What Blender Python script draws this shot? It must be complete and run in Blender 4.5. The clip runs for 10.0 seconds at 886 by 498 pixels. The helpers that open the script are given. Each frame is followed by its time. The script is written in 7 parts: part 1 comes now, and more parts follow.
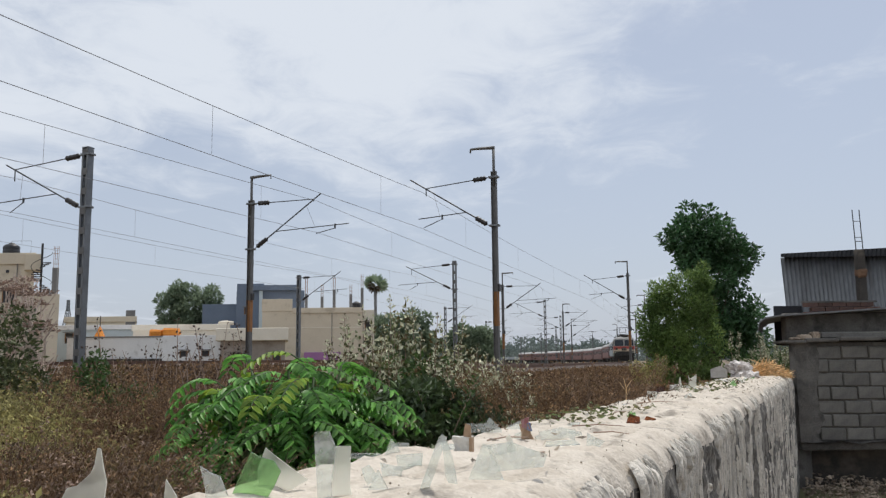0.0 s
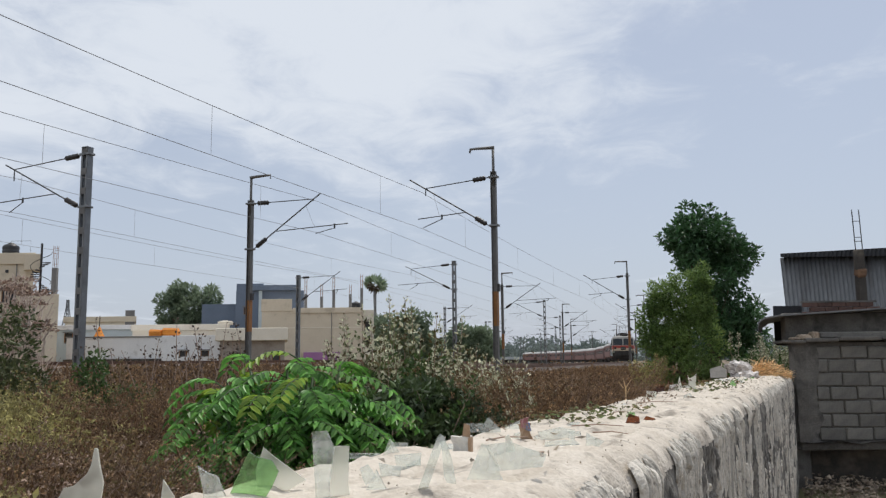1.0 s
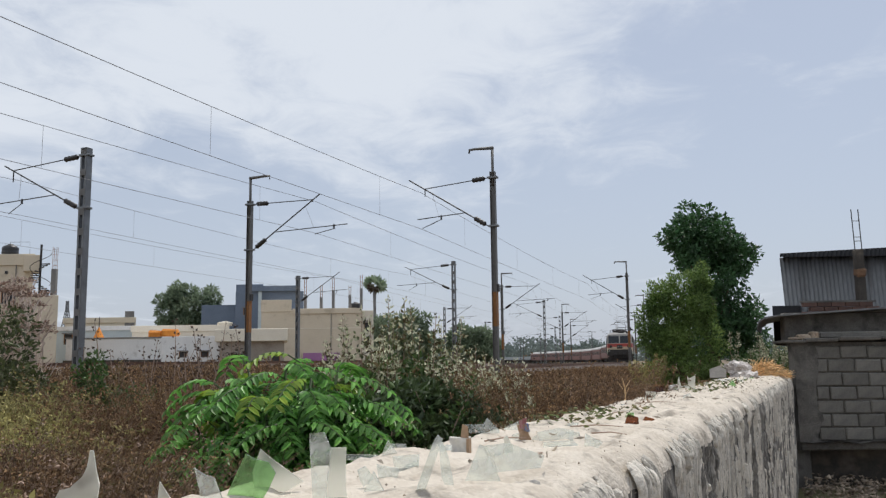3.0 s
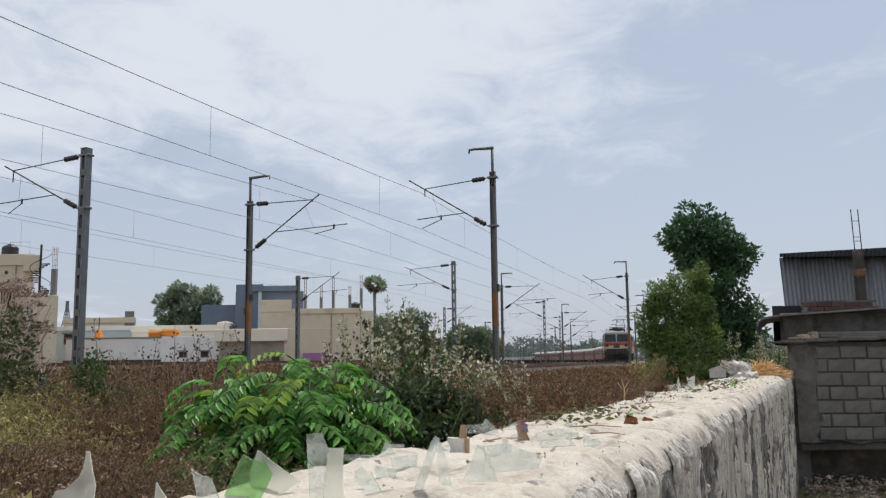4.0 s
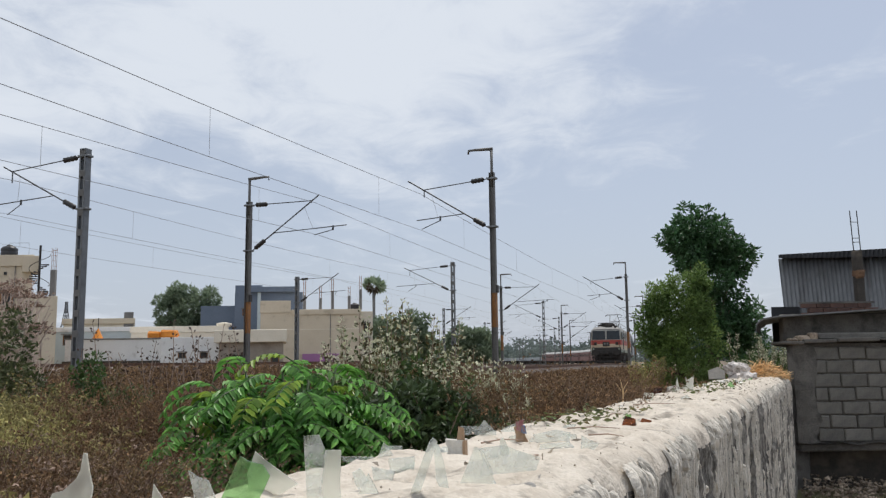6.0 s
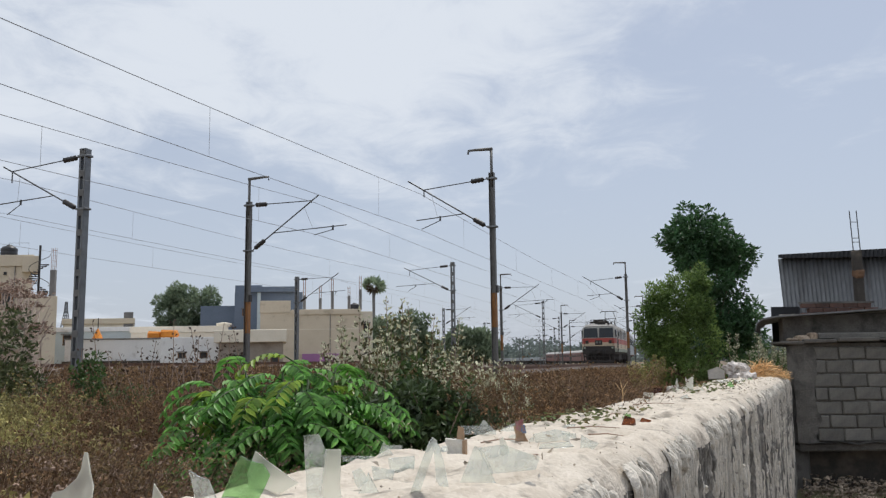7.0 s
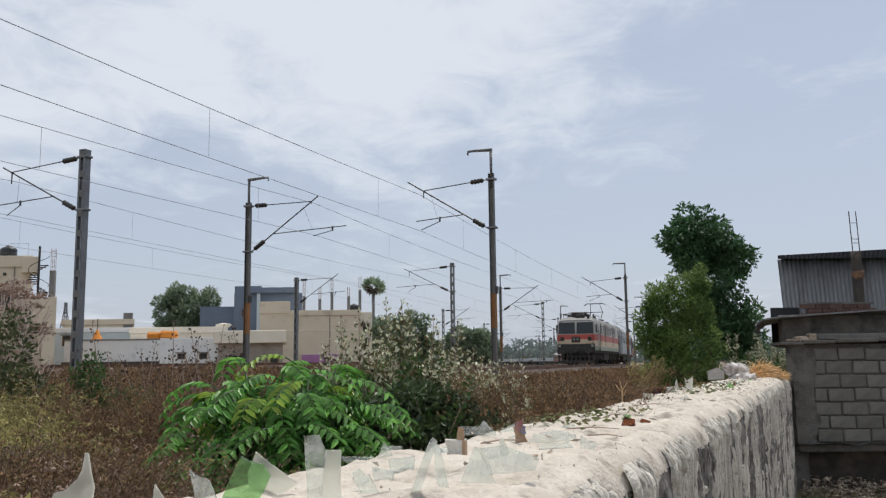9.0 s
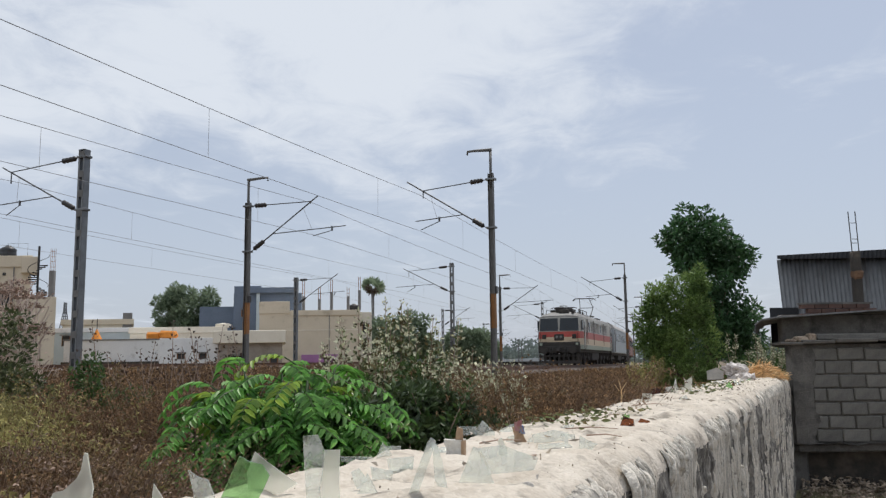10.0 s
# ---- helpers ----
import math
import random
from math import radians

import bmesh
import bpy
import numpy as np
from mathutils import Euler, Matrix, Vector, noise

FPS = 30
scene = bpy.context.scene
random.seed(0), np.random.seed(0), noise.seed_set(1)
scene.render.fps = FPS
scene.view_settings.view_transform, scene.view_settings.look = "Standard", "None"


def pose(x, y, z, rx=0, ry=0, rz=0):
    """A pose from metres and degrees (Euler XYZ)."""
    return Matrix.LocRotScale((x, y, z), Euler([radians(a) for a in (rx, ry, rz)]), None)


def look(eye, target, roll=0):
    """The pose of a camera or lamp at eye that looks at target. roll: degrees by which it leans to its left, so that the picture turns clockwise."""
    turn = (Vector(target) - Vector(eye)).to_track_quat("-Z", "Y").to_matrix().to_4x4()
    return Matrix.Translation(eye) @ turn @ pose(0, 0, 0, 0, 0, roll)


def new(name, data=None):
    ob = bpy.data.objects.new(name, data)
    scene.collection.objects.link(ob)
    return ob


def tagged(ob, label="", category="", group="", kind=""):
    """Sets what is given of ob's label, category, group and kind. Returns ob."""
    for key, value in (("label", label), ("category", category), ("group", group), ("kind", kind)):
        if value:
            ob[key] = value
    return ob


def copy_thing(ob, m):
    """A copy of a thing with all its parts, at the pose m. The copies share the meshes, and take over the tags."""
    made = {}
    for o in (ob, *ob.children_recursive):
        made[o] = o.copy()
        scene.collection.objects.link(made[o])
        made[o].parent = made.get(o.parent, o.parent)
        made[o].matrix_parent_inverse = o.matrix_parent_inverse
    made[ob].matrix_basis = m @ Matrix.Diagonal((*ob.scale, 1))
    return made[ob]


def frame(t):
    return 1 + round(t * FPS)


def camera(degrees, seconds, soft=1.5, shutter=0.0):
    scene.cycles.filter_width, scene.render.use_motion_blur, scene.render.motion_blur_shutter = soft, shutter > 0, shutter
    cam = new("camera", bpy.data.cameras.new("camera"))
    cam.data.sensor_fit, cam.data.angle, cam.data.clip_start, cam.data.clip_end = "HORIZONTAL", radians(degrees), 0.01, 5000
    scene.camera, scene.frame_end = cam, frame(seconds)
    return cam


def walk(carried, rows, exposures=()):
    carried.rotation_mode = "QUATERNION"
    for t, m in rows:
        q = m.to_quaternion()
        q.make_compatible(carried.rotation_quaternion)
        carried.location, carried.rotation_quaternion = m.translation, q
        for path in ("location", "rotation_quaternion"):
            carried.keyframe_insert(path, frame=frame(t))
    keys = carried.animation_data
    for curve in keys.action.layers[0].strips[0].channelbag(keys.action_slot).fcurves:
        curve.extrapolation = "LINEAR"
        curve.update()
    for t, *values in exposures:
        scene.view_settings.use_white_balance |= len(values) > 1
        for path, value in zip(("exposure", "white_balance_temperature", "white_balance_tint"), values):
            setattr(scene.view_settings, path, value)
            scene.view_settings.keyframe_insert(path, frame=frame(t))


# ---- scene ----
cam = camera(55.0, 10.0, soft=1.3)
PATH = [
    (0, (-0.015, -0.006, 1.999), (-0.017, 1.977, 2.258), -0.6),
    (0.5, (-0.014, -0.002, 1.998), (-0.016, 1.982, 2.256), -0.6),
    (1, (-0.013, 0.001, 1.998), (-0.014, 1.984, 2.257), -0.6),
    (1.5, (-0.013, 0.004, 1.997), (-0.013, 1.987, 2.257), -0.6),
    (2, (-0.011, 0.0, 1.997), (-0.012, 1.983, 2.257), -0.6),
    (2.5, (-0.01, 0.003, 1.998), (-0.01, 1.986, 2.258), -0.7),
    (4, (-0.003, 0.01, 2.0), (-0.003, 1.993, 2.26), -0.7),
    (4.5, (-0.001, 0.01, 1.998), (0.0, 1.993, 2.26), -0.7),
    (5, (0.001, 0.005, 2.001), (0.001, 1.987, 2.263), -0.7),
    (5.5, (0.001, 0.009, 2.002), (0.002, 1.991, 2.264), -0.7),
    (7, (0.001, 0.005, 2.001), (0.003, 1.987, 2.263), -0.7),
    (7.5, (0.002, 0.004, 2.0), (0.004, 1.986, 2.263), -0.8),
    (8, (0.0, 0.005, 2.002), (0.003, 1.987, 2.266), -0.7),
    (8.5, (0.0, 0.006, 2.002), (0.002, 1.988, 2.266), -0.7),
    (9, (0.0, 0.001, 2.001), (0.003, 1.984, 2.265), -0.7),
    (9.5, (0.0, 0.0, 2.001), (0.004, 1.983, 2.265), -0.7),
    (10, (0.002, -0.002, 2.001), (0.006, 1.981, 2.265), -0.7),
]
walk(cam, [(t, look(eye, target, roll)) for t, eye, target, roll in PATH])

# ---- world and sun ----
SUN_EL, SUN_AZ = radians(66), radians(32)      # azimuth from +y towards +x


def make_world():
    w = bpy.data.worlds.new("sky")
    w.use_nodes = True
    nt = w.node_tree
    nt.nodes.clear()
    N, L = nt.nodes.new, nt.links.new
    out, bg, sky = N("ShaderNodeOutputWorld"), N("ShaderNodeBackground"), N("ShaderNodeTexSky")
    sky.sky_type, sky.sun_disc = "NISHITA", False
    sky.sun_elevation, sky.sun_rotation = SUN_EL, SUN_AZ
    sky.air_density, sky.dust_density, sky.ozone_density = 1.0, 2.0, 1.5
    tc, sep = N("ShaderNodeTexCoord"), N("ShaderNodeSeparateXYZ")
    L(tc.outputs["Generated"], sep.inputs[0])
    # cloud layer on a high flat sheet: direction divided by its height
    up = N("ShaderNodeMath"); up.operation = "ADD"; up.inputs[1].default_value = 0.12
    L(sep.outputs["Z"], up.inputs[0])
    dx, dy = N("ShaderNodeMath"), N("ShaderNodeMath")
    for d, k in ((dx, "X"), (dy, "Y")):
        d.operation = "DIVIDE"
        L(sep.outputs[k], d.inputs[0]); L(up.outputs[0], d.inputs[1])
    com = N("ShaderNodeCombineXYZ")
    L(dx.outputs[0], com.inputs[0]); L(dy.outputs[0], com.inputs[1])
    mp = N("ShaderNodeMapping"); mp.inputs["Location"].default_value = CLOUD_SHIFT
    mp.inputs["Scale"].default_value = (1.0, 0.8, 1.0)
    L(com.outputs[0], mp.inputs[0])
    big = N("ShaderNodeTexNoise"); big.inputs["Scale"].default_value = 0.55; big.inputs["Detail"].default_value = 2.0
    fine = N("ShaderNodeTexNoise"); fine.inputs["Scale"].default_value = 3.4; fine.inputs["Detail"].default_value = 12.0
    fine.inputs["Roughness"].default_value = 0.62; fine.inputs["Distortion"].default_value = 0.5
    L(mp.outputs[0], big.inputs[0]); L(mp.outputs[0], fine.inputs[0])
    a = N("ShaderNodeMath"); a.operation = "MULTIPLY_ADD"; a.inputs[1].default_value = 0.54
    L(big.outputs[0], a.inputs[0])
    b = N("ShaderNodeMath"); b.operation = "MULTIPLY"; b.inputs[1].default_value = 0.46
    L(fine.outputs[0], b.inputs[0]); L(b.outputs[0], a.inputs[2])
    # the sheet of cloud lies overhead and to the west, with a ragged edge
    gu, gv = N("ShaderNodeMapRange"), N("ShaderNodeMapRange")
    for g, src, lo, hi in ((gu, dx, 0.75, -0.15), (gv, dy, 3.45, 1.85)):
        g.interpolation_type = "SMOOTHSTEP"
        g.inputs["From Min"].default_value, g.inputs["From Max"].default_value = lo, hi
        L(src.outputs[0], g.inputs[0])
    bank = N("ShaderNodeMath"); bank.operation = "MULTIPLY"
    L(gu.outputs[0], bank.inputs[0]); L(gv.outputs[0], bank.inputs[1])
    tot = N("ShaderNodeMath"); tot.operation = "MULTIPLY_ADD"; tot.inputs[1].default_value = 0.22
    L(bank.outputs[0], tot.inputs[0]); L(a.outputs[0], tot.inputs[2])
    ramp = N("ShaderNodeMapRange"); ramp.interpolation_type = "SMOOTHSTEP"
    ramp.inputs["From Min"].default_value, ramp.inputs["From Max"].default_value = 0.51, 0.72
    ramp.inputs["To Max"].default_value = 0.95
    L(tot.outputs[0], ramp.inputs[0])
    # thin haze that whitens the sky towards the horizon
    hz = N("ShaderNodeMapRange"); hz.inputs["From Min"].default_value, hz.inputs["From Max"].default_value = 0.0, 0.55
    hz.inputs["To Min"].default_value, hz.inputs["To Max"].default_value = 0.75, 0.5
    L(sep.outputs["Z"], hz.inputs[0])
    m1, m2 = N("ShaderNodeMixRGB"), N("ShaderNodeMixRGB")
    m1.inputs[2].default_value = HAZE
    m2.inputs[2].default_value = CLOUD
    L(hz.outputs[0], m1.inputs[0]); L(sky.outputs[0], m1.inputs[1])
    L(ramp.outputs[0], m2.inputs[0]); L(m1.outputs[0], m2.inputs[1])
    L(m2.outputs[0], bg.inputs[0])
    bg.inputs[1].default_value = SKY_STRENGTH
    L(bg.outputs[0], out.inputs[0])
    scene.world = w


CLOUD_SHIFT = (0.4, 0.0, 0.0)
HAZE, CLOUD, SKY_STRENGTH = (5.65, 6.25, 7.4, 1), (7.3, 7.8, 8.55, 1), 0.1
make_world()
sun = new("sun", bpy.data.lights.new("sun", "SUN"))
sun.data.energy, sun.data.angle, sun.data.color = 2.6, radians(1.5), (1.0, 0.95, 0.88)
sun.matrix_world = look((math.sin(SUN_AZ) * math.cos(SUN_EL) * 50, math.cos(SUN_AZ) * math.cos(SUN_EL) * 50, math.sin(SUN_EL) * 50), (0, 0, 0))
scene.view_settings.exposure = 0.0

# ---- materials ----


def mat(name, a, b=None, rough=0.8, scale=3.0, fine=40.0, bump=0.2, metal=0.0, island=0.0, obj=0.0, stain=None, stain_at=(0.5, 0.7), stain_scale=1.0, stretch=(1, 1, 1), translucent=0.0, dist=0.02, spec=0.5):
    """Two colours mixed by noise at two sizes; island and obj vary the brightness piece by piece; stain lays blotches of a third colour."""
    m = bpy.data.materials.new(name)
    m.use_nodes = True
    nt = m.node_tree
    N, L = nt.nodes.new, nt.links.new
    bs, out = nt.nodes["Principled BSDF"], nt.nodes["Material Output"]
    b = b or tuple(c * 0.75 for c in a)
    tc, mp = N("ShaderNodeTexCoord"), N("ShaderNodeMapping")
    mp.inputs["Scale"].default_value = stretch
    L(tc.outputs["Object"], mp.inputs[0])
    n1, n2 = N("ShaderNodeTexNoise"), N("ShaderNodeTexNoise")
    n1.inputs["Scale"].default_value, n1.inputs["Detail"].default_value = scale, 5
    n2.inputs["Scale"].default_value, n2.inputs["Detail"].default_value = fine, 3
    L(mp.outputs[0], n1.inputs[0]); L(mp.outputs[0], n2.inputs[0])
    add = N("ShaderNodeMath"); add.operation = "MULTIPLY_ADD"; add.inputs[1].default_value = 0.45
    L(n2.outputs[0], add.inputs[0])
    sc = N("ShaderNodeMath"); sc.operation = "MULTIPLY"; sc.inputs[1].default_value = 0.55
    L(n1.outputs[0], sc.inputs[0]); L(sc.outputs[0], add.inputs[2])
    rg = N("ShaderNodeMapRange"); rg.inputs[1].default_value, rg.inputs[2].default_value = 0.36, 0.64
    L(add.outputs[0], rg.inputs[0])
    mix = N("ShaderNodeMixRGB")
    mix.inputs[1].default_value, mix.inputs[2].default_value = (*a, 1), (*b, 1)
    L(rg.outputs[0], mix.inputs[0])
    col = mix.outputs[0]
    if stain:
        n3 = N("ShaderNodeTexNoise"); n3.inputs["Scale"].default_value, n3.inputs["Detail"].default_value = stain_scale, 6
        n3.inputs["Roughness"].default_value = 0.65
        L(mp.outputs[0], n3.inputs[0])
        r3 = N("ShaderNodeMapRange"); r3.inputs[1].default_value, r3.inputs[2].default_value = stain_at
        L(n3.outputs[0], r3.inputs[0])
        m3 = N("ShaderNodeMixRGB"); m3.inputs[2].default_value = (*stain, 1)
        L(r3.outputs[0], m3.inputs[0]); L(col, m3.inputs[1])
        col = m3.outputs[0]
    if island or obj:
        src = N("ShaderNodeNewGeometry").outputs["Random Per Island"] if island else N("ShaderNodeObjectInfo").outputs["Random"]
        amt = island or obj
        r4 = N("ShaderNodeMapRange"); r4.inputs[3].default_value, r4.inputs[4].default_value = 1 - amt, 1 + amt
        L(src, r4.inputs[0])
        hs = N("ShaderNodeHueSaturation")
        L(r4.outputs[0], hs.inputs["Value"]); L(col, hs.inputs["Color"])
        col = hs.outputs[0]
    L(col, bs.inputs["Base Color"])
    bs.inputs["Roughness"].default_value, bs.inputs["Metallic"].default_value = rough, metal
    bs.inputs["Specular IOR Level"].default_value = spec
    if bump:
        bp = N("ShaderNodeBump"); bp.inputs["Strength"].default_value, bp.inputs["Distance"].default_value = bump, dist
        L(add.outputs[0], bp.inputs["Height"]); L(bp.outputs[0], bs.inputs["Normal"])
    if translucent:
        tr, ms = N("ShaderNodeBsdfTranslucent"), N("ShaderNodeMixShader")
        ms.inputs[0].default_value = translucent
        L(col, tr.inputs[0]); L(bs.outputs[0], ms.inputs[1]); L(tr.outputs[0], ms.inputs[2]); L(ms.outputs[0], out.inputs[0])
    return m


def glass_mat(name, colour, rough=0.05, film=(0.84, 0.87, 0.83)):
    """Dusty window or bottle glass."""
    m = bpy.data.materials.new(name)
    m.use_nodes = True
    nt = m.node_tree
    N, L = nt.nodes.new, nt.links.new
    bs, out = nt.nodes["Principled BSDF"], nt.nodes["Material Output"]
    bs.inputs["Base Color"].default_value = (*colour, 1)
    bs.inputs["Roughness"].default_value, bs.inputs["IOR"].default_value, bs.inputs["Transmission Weight"].default_value = rough, 1.45, 1.0
    ms, both, dust, back = N("ShaderNodeMixShader"), N("ShaderNodeMixShader"), N("ShaderNodeBsdfDiffuse"), N("ShaderNodeBsdfTranslucent")
    dust.inputs[0].default_value = back.inputs[0].default_value = (*film, 1)
    both.inputs[0].default_value = 0.6
    L(dust.outputs[0], both.inputs[1]); L(back.outputs[0], both.inputs[2])
    ns, rg = N("ShaderNodeTexNoise"), N("ShaderNodeMapRange")
    ns.inputs["Scale"].default_value, ns.inputs["Detail"].default_value = 22, 7
    rg.inputs[1].default_value, rg.inputs[2].default_value, rg.inputs[3].default_value, rg.inputs[4].default_value = 0.38, 0.68, 0.10, 0.46
    tc = N("ShaderNodeTexCoord")
    L(tc.outputs["Object"], ns.inputs[0]); L(ns.outputs[0], rg.inputs[0])
    L(rg.outputs[0], ms.inputs[0]); L(bs.outputs[0], ms.inputs[1]); L(both.outputs[0], ms.inputs[2]); L(ms.outputs[0], out.inputs[0])
    return m


